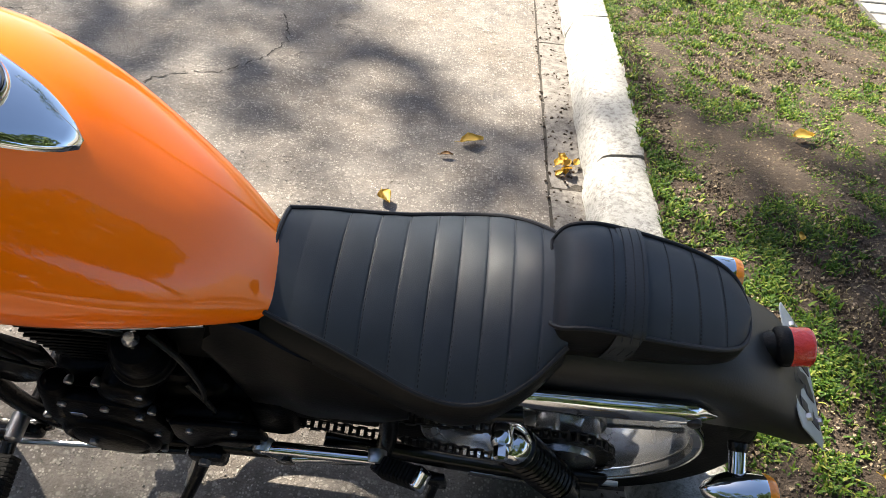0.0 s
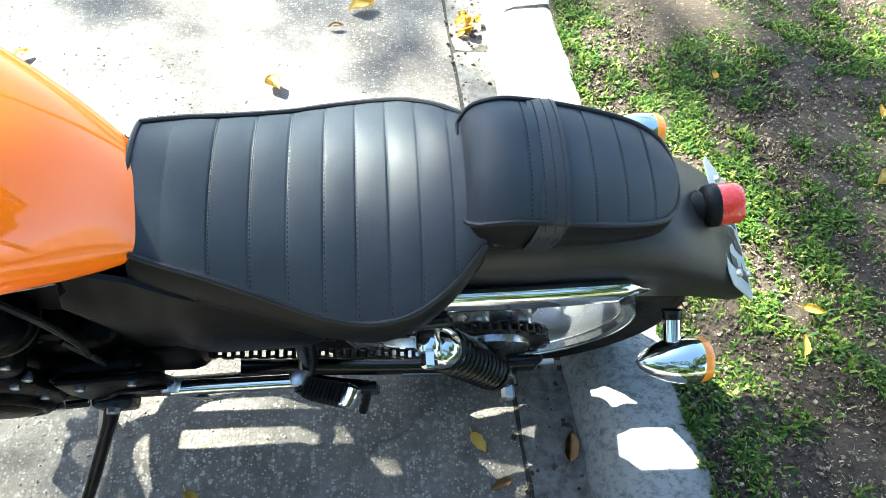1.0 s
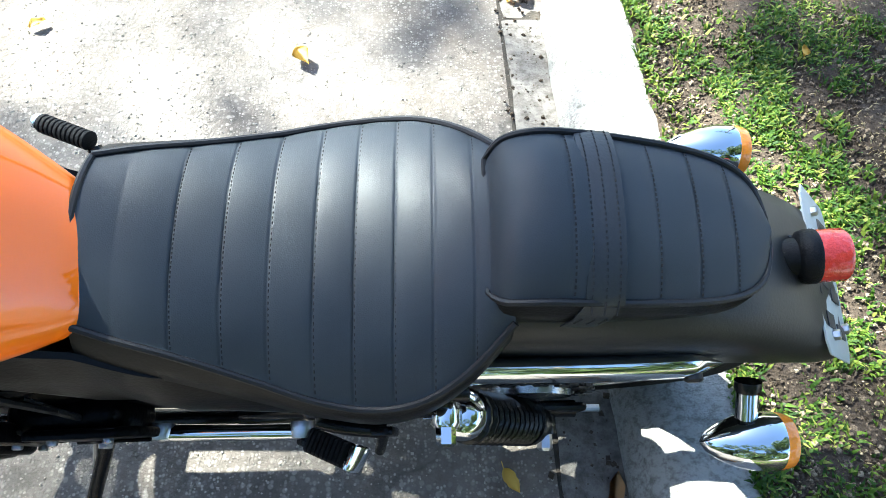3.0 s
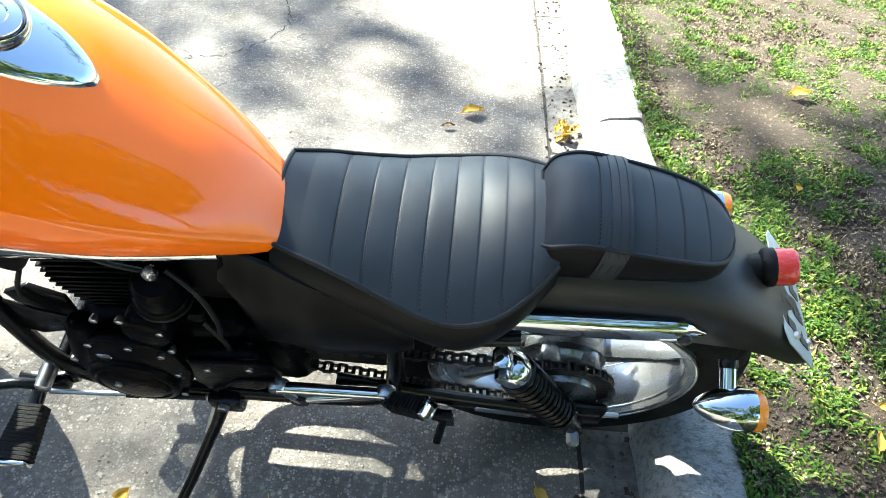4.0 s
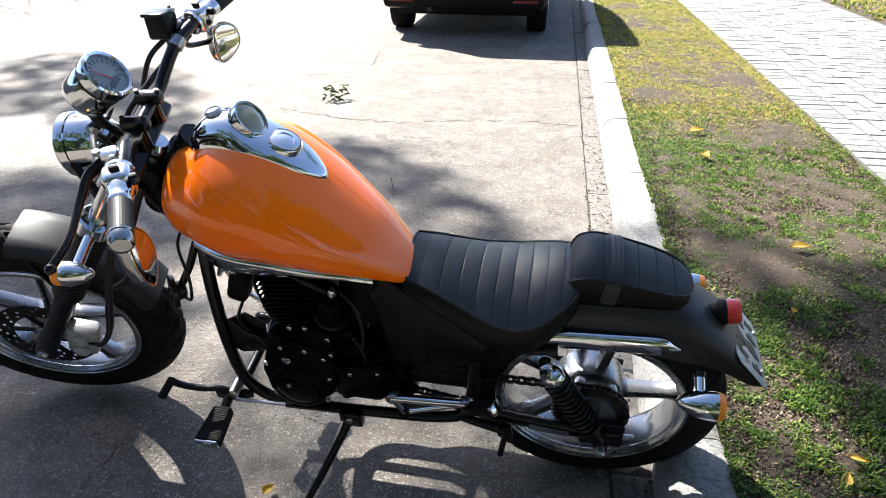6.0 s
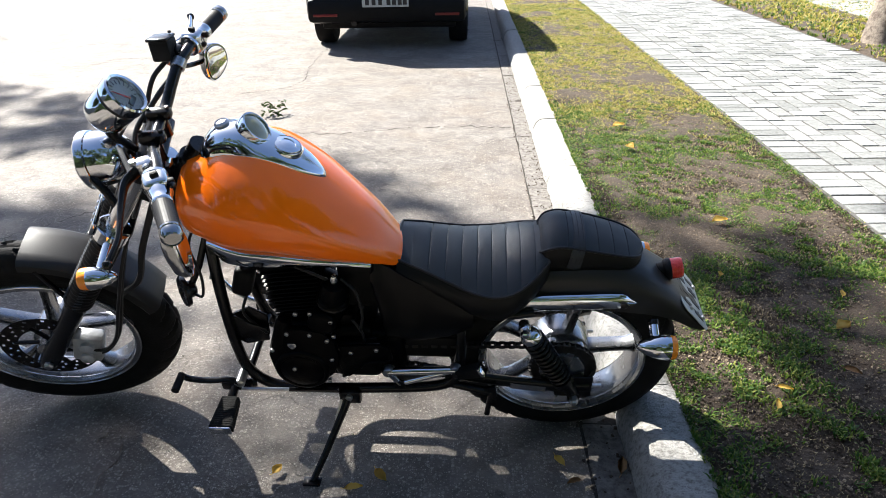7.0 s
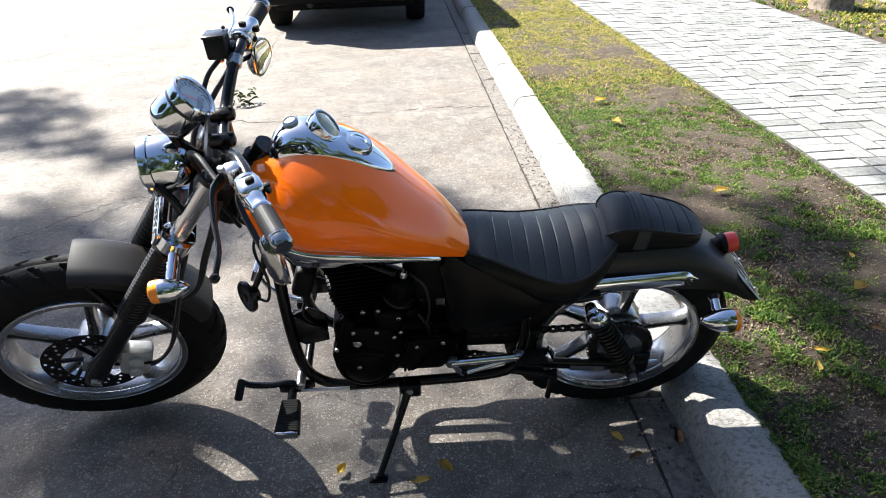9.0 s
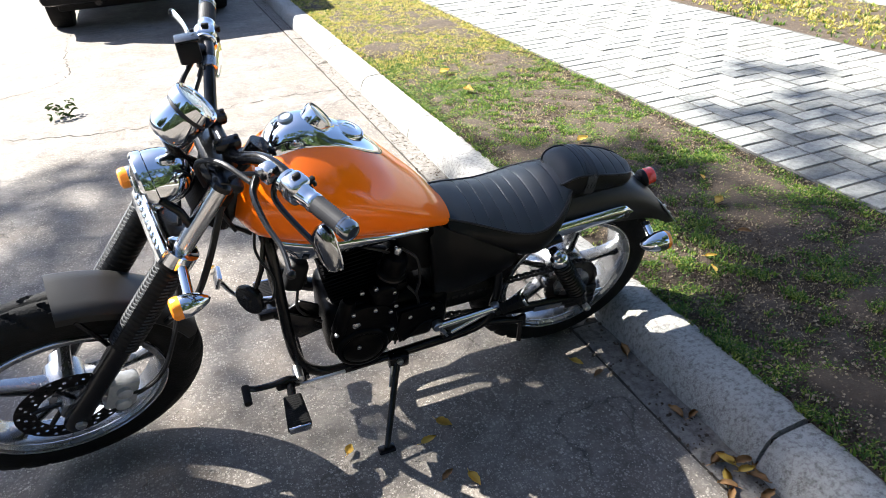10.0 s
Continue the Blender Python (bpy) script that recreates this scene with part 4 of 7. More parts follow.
# handlebar
bar_half = [(0.040, -0.952, 0.990), (0.082, -0.944, 0.997), (0.120, -0.930, 1.024), (0.160, -0.915, 1.047), (0.205, -0.900, 1.054), (0.255, -0.889, 1.051), (0.305, -0.874, 1.048), (0.372, -0.851, 1.046)]
bar_pts = spline([(x, -y, z) for y, x, z in bar_half[::-1]] + [(x, y, z) for y, x, z in bar_half], 6)
bar = part("handlebar", tube(bar_pts, 0.0125, 12), SATIN, bike, "black handlebar, turned to one side", STEER)
for sd in (-1, 1):
    y = sd * 0.042
    riser = part("riser", tube([(-0.952, y, 0.945), (-0.952, y, 0.985)], 0.014, 12), SATIN, bar)
    bm = block((-0.952, y, 1.002), (0.055, 0.028, 0.026), 0.009)
    bolt(bm, (-0.972, y, 1.014), (0, 0, 1), 0.005)
    bolt(bm, (-0.932, y, 1.014), (0, 0, 1), 0.005)
    part("bar_clamp", bm, SATIN, bar, "black bar clamp with two bolts")
    a, b = Vector((-0.8515, sd * 0.371, 1.046)), Vector((-0.875, sd * 0.302, 1.048))
    ax = (a - b).normalized()
    L = (a - b).length
    o = b - ax * 0.005
    # knurled grip with collars
    bm = bmesh.new()
    rings = []
    q = ax.to_track_quat("Z", "Y")
    for i in range(29):
        h = 0.004 + (L - 0.004) * i / 28
        rings.append([o + q @ Vector(((0.0172 + (0.0021 if (i + j) % 2 else 0)) * math.cos(t), (0.0172 + (0.0021 if (i + j) % 2 else 0)) * math.sin(t), h)) for j, t in enumerate(2 * math.pi * k / 28 for k in range(28))])
    skin(bm, rings)
    grip = part("grip", bm, GRIPMETAL, bar, "dark grey knurled metal grip", angle=12)
    part("grip_end", turned([(0.0175, L), (0.0192, L + 0.001), (0.0192, L + 0.005), (0.0178, L + 0.006), (0.0178, L + 0.009), (0.0194, L + 0.010), (0.0194, L + 0.022), (0.0150, L + 0.028), (0.0146, L + 0.026), (0.004, L + 0.026)], o, ax, 28), DARKCHROME, grip, "ribbed chrome bar end")
    part("grip_collar", turned([(0.0225, -0.040), (0.0232, -0.036), (0.0192, -0.014), (0.0182, -0.004), (0.0192, 0.000), (0.0192, 0.006), (0.0178, 0.008)], o, ax, 28), CHROME, grip, "chrome grip collar")
    sq = ax.to_track_quat("Z", "X").to_matrix().to_4x4()
    sw = part("switch_housing", block(o - ax * 0.046, (0.052, 0.046, 0.044), 0.012, sq, seg=3), DULLCHROME, bar, "worn chrome switch housing")
    bm = block(o - ax * 0.040 + Vector((0.022, 0, 0.012)), (0.014, 0.022, 0.010), 0.003, sq)
    block(o - ax * 0.055 + Vector((0.024, 0, -0.006)), (0.010, 0.012, 0.012), 0.003, sq, bm)
    part("switch_button", bm, PLASTIC, sw, "black switch button")
    part("rocker_switch", block(o - ax * 0.046 + Vector((0.002, 0, 0.023)), (0.022, 0.016, 0.010), 0.003, sq), PLASTIC, sw, "black rocker switch")
    part("horn_button", turned([(0.007, 0.0), (0.007, 0.006), (0.004, 0.008), (0.001, 0.008)], o - ax * 0.036 + Vector((0.024, 0, 0.008)), (1, 0, 0.3), 16), SATIN, sw, "round black push button")
    part("housing_seam", turned([(0.0268, -0.048), (0.0275, -0.047), (0.0275, -0.045), (0.0268, -0.044)], o, ax, 24, caps=False), INK, sw)
    part("housing_ring", turned([(0.019, -0.075), (0.024, -0.073), (0.024, -0.066), (0.019, -0.064)], o, ax, 24), CHROME, sw)
    perch_o = o - ax * 0.104
    perch = part("lever_perch", block(perch_o + Vector((-0.012, 0, 0)), (0.040, 0.030, 0.028), 0.008, sq), SATIN if sd > 0 else DULLCHROME, bar, "lever perch clamped to the bar")
    bolt_bm = bolt(bmesh.new(), perch_o + Vector((-0.030, sd * 0.004, 0.015)), (0, 0, 1), 0.007, 0.006)
    part("pivot_bolt", bolt_bm, STEEL, perch)
    ox, oz = (0.0, 0.0) if sd < 0 else (0.040, 0.022)
    lv = spline([(-0.945, sd * 0.194, 1.038), (-0.962 + ox * 0.3, sd * 0.225, 1.033 + oz * 0.3), (-0.963 + ox, sd * 0.285, 1.018 + oz), (-0.957 + ox, sd * 0.345, 1.012 + oz), (-0.964 + ox, sd * 0.403, 1.010 + oz)], 7)
    lever = part("lever", tube(lv, [0.0130 - 0.0052 * min(1, 1.6 * i / (len(lv) - 1)) for i in range(len(lv))], 10, flat=0.6), SATIN if sd < 0 else DULLCHROME, bar, "curved hand lever with a ball end")
    part("lever_ball", turned([(0.002, -0.009), (0.0065, -0.0065), (0.009, 0), (0.0065, 0.0065), (0.002, 0.009)], lv[-1], (0, 1, 0), 16), SATIN, lever)
    # underslung mirror
    m_c = Vector((-0.874, sd * 0.300, 0.970)) if sd > 0 else Vector((-0.870, -0.338, 0.963))
    nn, u, w = Vector((0.877, -0.482, -0.026)), Vector((0.265, 0.482, 0.05)), Vector((0.10, 0.26, 1.32))
    if sd < 0:
        nn, u, w = Vector((0.99, 0.109, 0.09)), Vector((-0.087, 0.469, 0.395)), Vector((-0.014, -0.790, 1.107))
    mq = Matrix((nn, u, w)).transposed().to_4x4()
    shape = spline([(0, -0.058 * sd, 0.032), (0, 0.0, 0.030), (0, 0.060 * sd, 0.010), (0, 0.080 * sd, -0.016), (0, 0.045 * sd, -0.030), (0, -0.02 * sd, -0.032), (0, -0.060 * sd, -0.018), (0, -0.070 * sd, 0.010)], 4, True)
    bm = bmesh.new()
    rings = [[Matrix.Translation(m_c) @ mq @ Vector((h, p.y * k, p.z * k)) for p in shape] for h, k in ((0.010, 0.96), (0.006, 1.0), (-0.004, 1.0), (-0.014, 0.86), (-0.020, 0.5))]
    skin(bm, rings)
    mirror = part("mirror", bm, DARKCHROME, bar, "smoked chrome underslung rear-view mirror")
    bm = bmesh.new()
    rings = [[Matrix.Translation(m_c) @ mq @ Vector((h, p.y * k, p.z * k)) for p in shape] for h, k in ((0.0115, 0.90), (0.012, 0.88))]
    skin(bm, rings)
    part("mirror_glass", bm, MIRROR, mirror, "silvered mirror glass")
    bm = tube([Matrix.Translation(m_c) @ mq @ Vector((0.009, p.y, p.z)) for p in shape], 0.0022, 6, closed=True)
    part("mirror_rim", bm, CHROME, mirror, "thin chrome rim")
    part("mirror_stem", tube(spline([perch_o + Vector((0.0, sd * 0.006, -0.012)), perch_o + Vector((-0.012, sd * 0.03, -0.05)), m_c + Vector((-0.014, 0, 0.0))], 6), 0.006, 8), SATIN, mirror)
mc_q = Matrix.Rotation(radians(-8), 4, "Z") @ Matrix.Rotation(radians(-4), 4, "Y") @ Matrix.Rotation(radians(-15), 4, "X")
mcyl = part("master_cylinder", block((-0.944, 0.192, 1.070), (0.046, 0.050, 0.048), 0.006, mc_q), PLASTIC, bar, "black square brake fluid reservoir")
bm = block((-0.944, 0.192, 1.097), (0.049, 0.053, 0.007), 0.003, mc_q)
for dx in (-0.018, 0.018):
    bolt(bm, (-0.944 + dx, 0.192 + dx, 1.100), (0, 0, 1), 0.004, 0.003)
part("reservoir_lid", bm, SATIN, mcyl)
part("silver_clamp", turned([(0.0135, -0.012), (0.0165, -0.011), (0.0165, 0.011), (0.0135, 0.012)], (-0.914, 0.161, 1.048), (0.35, 1, 0.45), 18), ALLOY, bar, "silver cable clamp ring")

# cables at the steering head
for pts, r in (
        (((-0.905, 0.215, 1.035), (-0.975, 0.12, 0.99), (-1.03, 0.05, 0.93), (-1.02, 0.0, 0.80), (-0.93, -0.02, 0.70)), 0.006),
        (((-0.955, -0.195, 1.036), (-0.99, -0.12, 1.035), (-1.02, -0.05, 0.975), (-0.99, -0.03, 0.84), (-0.92, -0.02, 0.72)), 0.0055),
        (((-0.945, 0.185, 1.045), (-0.985, 0.15, 1.01), (-1.03, 0.10, 0.90), (-1.08, -0.02, 0.78), (-1.14, -0.10, 0.62), (-1.20, -0.115, 0.46), (-1.27, -0.10, 0.36), (-1.335, -0.08, 0.33)), 0.0055),
        (((-0.95, 0.10, 0.98), (-1.02, 0.02, 0.86), (-1.10, -0.09, 0.72), (-1.165, -0.125, 0.56), (-1.215, -0.125, 0.44), (-1.275, -0.11, 0.375), (-1.34, -0.085, 0.365)), 0.0045),
        (((-1.02, 0.02, 1.0), (-1.06, 0.04, 0.93), (-1.03, 0.03, 0.85), (-0.95, 0.02, 0.76)), 0.005),
        (((-0.90, -0.20, 1.035), (-0.96, -0.10, 0.97), (-1.0, -0.06, 0.88), (-0.97, -0.05, 0.76)), 0.005),
        (((-0.99, -0.06, 0.86), (-1.05, -0.10, 0.74), (-1.10, -0.09, 0.62), (-1.17, -0.07, 0.55)), 0.008)):
    part("cable", tube(spline(pts, 7), r, 8), PIPING, bar, "black control cable")
bm = block((-1.0, 0.0, 0.86), (0.08, 0.10, 0.085), 0.02, Matrix.Rotation(RAKE, 4, "Y"))
part("steering_lock_cover", bm, PLASTIC, fork, "black cover behind the headlight")


# bullet indicators
def indicator(at, nose, stalk_from, m, parent, label, k=1.0):
    """at: the middle of the lens; nose: the way from the lens to the pointed end."""
    n = Vector(nose).normalized()
    edge = 0.009 if k < 1 else 0.001
    body = part("indicator", turned([(k * a, k * b) for a, b in ((0.029, edge), (0.031, edge + 0.005), (0.030, 0.028), (0.026, 0.045), (0.019, 0.063), (0.010, 0.077), (0.001, 0.083))], at, n, 28), CHROME, parent, label, m)
    part("indicator_lens", turned([(k * a, k * b) for a, b in ((0.002, -0.015), (0.020, -0.014), (0.0275, -0.010), (0.0298, -0.003), (0.0298, 0.012))], at, n, 28), AMBER, body, "amber lens")
    e = Vector(at) + n * 0.034 * k
    part("stalk", tube([e, Vector(stalk_from)], 0.0115, 14), CHROME, body, "chrome stalk")
    part("stalk_base", turned([(0.0135, -0.004), (0.0135, 0.004), (0.012, 0.008)], stalk_from, e - Vector(stalk_from), 18), SATIN, body)
    return body


for sd in (-1, 1):
    indicator((0.207, -0.148, 0.483) if sd < 0 else (0.195, 0.176, 0.505), (-1, 0, 0.03), (0.172, sd * 0.092, 0.510), None, bike, "chrome bullet rear indicator with an amber lens")
    indicator((-1.145, sd * 0.205, 0.765), (1, 0, -0.02), along(0.545, sd * 0.115), STEER, bike, "chrome bullet front indicator with an amber lens", 0.84)

# ---- tank ----
t_top = smooth_table([-0.958, -0.924, -0.868, -0.8, -0.72, -0.64, -0.56, -0.5, -0.455, -0.438], [0.800, 0.898, 0.936, 0.960, 0.951, 0.897, 0.817, 0.755, 0.695, 0.676])
t_bot = smooth_table([-0.958, -0.924, -0.868, -0.7, -0.55, -0.455, -0.438], [0.774, 0.752, 0.742, 0.722, 0.680, 0.640, 0.644])
t_half = smooth_table([-0.958, -0.924, -0.868, -0.8, -0.72, -0.62, -0.52, -0.46, -0.438], [0.020, 0.094, 0.130, 0.158, 0.158, 0.140, 0.100, 0.066, 0.046])


TANK_SECTION = [(0.56, 0.0), (0.77, 0.05), (0.97, 0.18), (1.06, 0.36), (1.05, 0.58), (0.84, 0.78), (0.54, 0.92), (0.25, 0.985), (0.0, 1.0)]


def tank_z(x, y):
    """Height of the tank's upper skin at a place."""
    k, zt, zb = abs(y) / t_half(x), t_top(x), t_bot(x)
    for (k0, q0), (k1, q1) in zip(TANK_SECTION[4:], TANK_SECTION[5:]):
        if k1 <= k <= k0:
            return zb + (zt - zb) * (q1 + (q0 - q1) * (k - k1) / (k0 - k1))
    return zb + 0.58 * (zt - zb)


def tank_ring(x, grow=0.0):
    w, zt, zb = t_half(x) + grow, t_top(x) + grow, t_bot(x) - grow
    h = zt - zb
    half = [(k * w, zb + q * h) for k, q in TANK_SECTION]
    side = spline([(x, -y, z) for y, z in half], 4)
    other = [Vector((p.x, -p.y, p.z)) for p in side[-2::-1]]
    return side + other


tank_x = [-0.958, -0.956, -0.951, -0.943, -0.932, -0.918, -0.905, -0.89] + [-0.875 + i * 0.0175 for i in range(24)] + [-0.456, -0.448, -0.441, -0.438]
tank = part("fuel_tank", skin(bmesh.new(), [tank_ring(x) for x in tank_x]), ORANGE, bike, "glossy orange teardrop fuel tank", angle=60)
for sd in (-1, 1):
    rings = []
    for i in range(31):
        t = i / 30
        x = -0.875 + (0.365) * t
        zb, w = t_bot(x), t_half(x)
        hh = 0.050 * (1 - 0.88 * t) * min(1, 0.4 + t * 8)
        y = w * 0.79
        rings.append([Vector((x, sd * (y + dy), zb + dz)) for dy, dz in ((0.003, 0.012), (0.011, 0.006), (0.012, 0.000), (0.007, -hh * 0.5), (0.000, -hh), (-0.014, -hh - 0.002), (-0.03, -0.004), (-0.02, 0.012))])
    part("tank_trim", skin(bmesh.new(), rings), CHROME, tank, "chrome trim along the tank's lower edge", angle=50)

# chrome console on the tank
c_half = smooth_table([-0.872, -0.862, -0.84, -0.80, -0.75, -0.70, -0.65, -0.62, -0.606], [0.020, 0.038, 0.050, 0.055, 0.058, 0.053, 0.040, 0.022, 0.006])
c_top = smooth_table([-0.872, -0.862, -0.84, -0.80, -0.765, -0.735, -0.70, -0.65, -0.62, -0.606], [0.006, 0.018, 0.031, 0.033, 0.028, 0.013, 0.009, 0.008, 0.006, 0.003])
rings = []
for i in range(33):
    x = -0.872 + 0.266 * i / 32
    w, h, zt = c_half(x), c_top(x), t_top(x)
    sec = [(1.06, -0.012), (1.05, 0.002), (1.0, 0.006), (0.94, 0.40 * h + 0.004), (0.78, 0.74 * h + 0.004), (0.45, 0.94 * h + 0.004), (0, h + 0.004)]
    left = [Vector((x, -k * w, tank_z(x, k * w) + dz)) for k, dz in sec]
    rings.append(left + [Vector((p.x, -p.y, p.z)) for p in left[-2::-1]])
console = part("tank_console", skin(bmesh.new(), rings), CHROME, tank, "chrome teardrop console on the tank", angle=45)
g_c, g_ax = Vector((-0.740, 0, 0.985)), Vector((0.76, 0, 0.65)).normalized()
gq = g_ax.to_track_quat("Z", "Y")
heart = spline([(0.0, 0.036, 0), (0.028, 0.020, 0), (0.030, -0.012, 0), (0.0, -0.034, 0), (-0.030, -0.012, 0), (-0.028, 0.020, 0)], 5, True)
bm = bmesh.new()
skin(bm, [[g_c + gq @ Vector((p.x * k, p.y * k, h)) for p in heart] for h, k in ((-0.034, 1.0), (-0.022, 1.06), (-0.004, 1.14), (0.004, 1.10), (0.004, 0.99), (-0.001, 0.97))], caps=False)
gauge = part("fuel_gauge", bm, CHROME, console, "chrome gauge ring on the console")
bm = bmesh.new()
skin(bm, [[g_c + gq @ Vector((p.x * k, p.y * k, h)) for p in heart] for h, k in ((0.000, 0.98), (0.003, 0.8), (0.005, 0.4), (0.0055, 0.05))])
part("gauge_lens", bm, LENS, console, "smoked gauge lens")
cap_o = Vector((-0.684, 0, 0.936))
cap_ax = Vector((0.42, 0, 1)).normalized()
cap = part("filler_cap", turned([(0.036, -0.01), (0.037, 0.004), (0.034, 0.009), (0.031, 0.007), (0.029, 0.010), (0.018, 0.0125), (0.0165, 0.011), (0.008, 0.0125), (0.001, 0.013)], cap_o, cap_ax, 36), CHROME, console, "round chrome filler cap")
part("cap_groove", turned([(0.0318, 0.0085), (0.0300, 0.0088)], cap_o, cap_ax, 36, caps=False), INK, console)
part("key_lock", turned([(0.016, -0.004), (0.017, 0.004), (0.013, 0.008), (0.011, 0.006), (0.001, 0.006)], (-0.815, 0, t_top(-0.815) + 0.036), (-0.25, 0, 1), 24), STEEL, console, "key lock on the console")

# ---- seat ----
SEAMS = (-0.376, -0.336, -0.298, -0.260, -0.225, -0.190, -0.156, -0.122)
s_half = smooth_table([-0.452, -0.42, -0.37, -0.31, -0.26, -0.21, -0.165, -0.125, -0.090], [0.074, 0.084, 0.097, 0.115, 0.131, 0.139, 0.133, 0.110, 0.075])
s_edge = smooth_table([-0.452, -0.40, -0.34, -0.28, -0.22, -0.17, -0.125, -0.090], [0.664, 0.650, 0.630, 0.612, 0.606, 0.618, 0.642, 0.668])
s_crown = smooth_table([-0.452, -0.40, -0.34, -0.28, -0.22, -0.17, -0.125, -0.090], [0.684, 0.670, 0.657, 0.648, 0.648, 0.658, 0.678, 0.700])


def groove(x):
    k = sum(0.0012 * math.exp(-((x - s) / 0.0010) ** 2) for s in SEAMS)
    for a, b in zip((-0.418,) + SEAMS, SEAMS + (-0.090,)):
        if a <= x <= b:
            k -= 0.0016 * max(0.0, math.sin(math.pi * (x - a) / (b - a))) ** 0.8
    return k


def seat_z(x, v):
    return s_edge(x) + (s_crown(x) - s_edge(x)) * (1 - abs(v) ** 2.4) - groove(x) * (1 - 0.5 * abs(v) ** 6)


bm = bmesh.new()
NX, NV = 300, 32
rows = []
for i in range(NX + 1):
    x = -0.452 + 0.362 * i / NX
    row = []
    for j in range(NV + 1):
        v = -1 + 2 * j / NV
        row.append(bm.verts.new((x, v * s_half(x), seat_z(x, v))))
    rows.append(row)
for a, b in zip(rows, rows[1:]):
    for j in range(NV):
        bm.faces.new((a[j], a[j + 1], b[j + 1], b[j]))
bmesh.ops.solidify(bm, geom=bm.faces[:], thickness=0.012)
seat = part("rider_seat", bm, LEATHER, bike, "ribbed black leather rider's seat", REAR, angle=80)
bm = bmesh.new()
for s in SEAMS:
    n = 46
    for j in range(n):
        v0, v1 = -0.97 + 1.94 * (j + 0.18) / n, -0.97 + 1.94 * (j + 0.72) / n
        w = s_half(s)
        tube([(s + 0.0016, v0 * w, seat_z(s, v0) + 0.0008), (s + 0.0016, (v0 + v1) / 2 * w, seat_z(s, (v0 + v1) / 2) + 0.0013), (s + 0.0016, v1 * w, seat_z(s, v1) + 0.0008)], 0.0006, 4, bm)
tagged(part("seat_stitching", bm, THREAD, seat, "black thread in the seat seams"), kind="stuff")
edge = [(-0.452 + 0.362 * i / 60) for i in range(61)]
for sd in (-1, 1):
    part("seat_piping", tube([(x, sd * (s_half(x) + 0.001), s_edge(x) + 0.001) for x in edge], 0.0034, 8), PIPING, seat, "black piping round the seat")
part("seat_piping", tube([(-0.452, y, seat_z(-0.452, y / 0.074)) for y in np.linspace(-0.074, 0.074, 13)], 0.0034, 8), PIPING, seat, "black piping round the seat")
rings = []
for x in edge:
    w, ze = s_half(x), s_edge(x)
    k = interp(x, [-0.452, -0.36, -0.2, -0.09], [0.050, 0.075, 0.085, 0.060])
    f = interp(x, [-0.452, -0.36, -0.24, -0.09], [0.022, 0.018, 0.009, 0.008])
    left = [(-w - 0.0005, ze), (-w - 0.6 * f - 0.002, ze - 0.014), (-w - f - 0.002, ze - 0.5 * k), (-w - 0.002, ze - 0.88 * k), (-w + 0.018, ze - k), (-w * 0.5, ze - k - 0.004)]
    top = [(w * 0.9, ze - 0.012), (-w * 0.9, ze - 0.012)]
    rings.append([Vector((x, y, z)) for y, z in left] + [Vector((x, -y, z)) for y, z in left[::-1]] + [Vector((x, y, z)) for y, z in top])
part("seat_skirt", skin(bmesh.new(), rings), VINYL, seat, "smooth black leather skirt, coloured darker as its shaded side", angle=60)

# passenger pad
p_half = smooth_table([-0.112, -0.104, -0.09, -0.05, 0.0, 0.05, 0.09, 0.115, 0.130, 0.137], [0.058, 0.067, 0.071, 0.072, 0.071, 0.068, 0.062, 0.052, 0.036, 0.012])
p_top = smooth_table([-0.112, -0.104, -0.09, -0.065, -0.03, 0.02, 0.07, 0.11, 0.137], [0.690, 0.708, 0.722, 0.728, 0.722, 0.708, 0.692, 0.677, 0.664])
p_edge = smooth_table([-0.112, -0.104, -0.09, -0.065, -0.03, 0.02, 0.07, 0.11, 0.137], [0.676, 0.688, 0.698, 0.704, 0.700, 0.690, 0.678, 0.666, 0.655])
P_SEAMS = (-0.050, 0.022, 0.060, 0.096)


def pad_z(x, v):
    g = sum(0.0014 * math.exp(-((x - s) / 0.0014) ** 2) + 0.0004 * math.exp(-((x - s) / 0.008) ** 2) for s in P_SEAMS)
    return p_edge(x) + (p_top(x) - p_edge(x)) * (1 - abs(v) ** 2.6) - g * (1 - 0.5 * abs(v) ** 6)


bm = bmesh.new()
rows = []
for i in range(121):
    x = -0.112 + 0.249 * i / 120
    rows.append([bm.verts.new((x, v * p_half(x), pad_z(x, v))) for v in (-1 + 2 * j / 28 for j in range(29))])
for a, b in zip(rows, rows[1:]):
    for j in range(28):
        bm.faces.new((a[j], a[j + 1], b[j + 1], b[j]))
bmesh.ops.solidify(bm, geom=bm.faces[:], thickness=0.010)
pad = part("passenger_pad", bm, LEATHER, bike, "ribbed black leather passenger pad with a strap", pose(0, 0.025, 0), angle=80)
rings = []
pad_x = [-0.112 + 0.249 * i / 60 for i in range(61)]
for x in pad_x:
    w, ze = p_half(x), p_edge(x)
    b = interp(x, [-0.112, -0.09, 0.05, 0.11, 0.137], [0.630, 0.622, 0.628, 0.626, 0.632])
    k = ze - b
    left = [(-w - 0.0003, ze), (-w - 0.006, ze - 0.25 * k), (-w - 0.007, ze - 0.6 * k), (-w - 0.002, ze - 0.9 * k), (-w * 0.82, b)]
    rings.append([Vector((x, y, z)) for y, z in left] + [Vector((x, -y, z)) for y, z in left[::-1]] + [Vector((x, w * 0.9, ze - 0.008)), Vector((x, -w * 0.9, ze - 0.008))])
part("pad_skirt", skin(bmesh.new(), rings), VINYL, pad, "smooth leather side of the pad, coloured darker as shaded", angle=60)
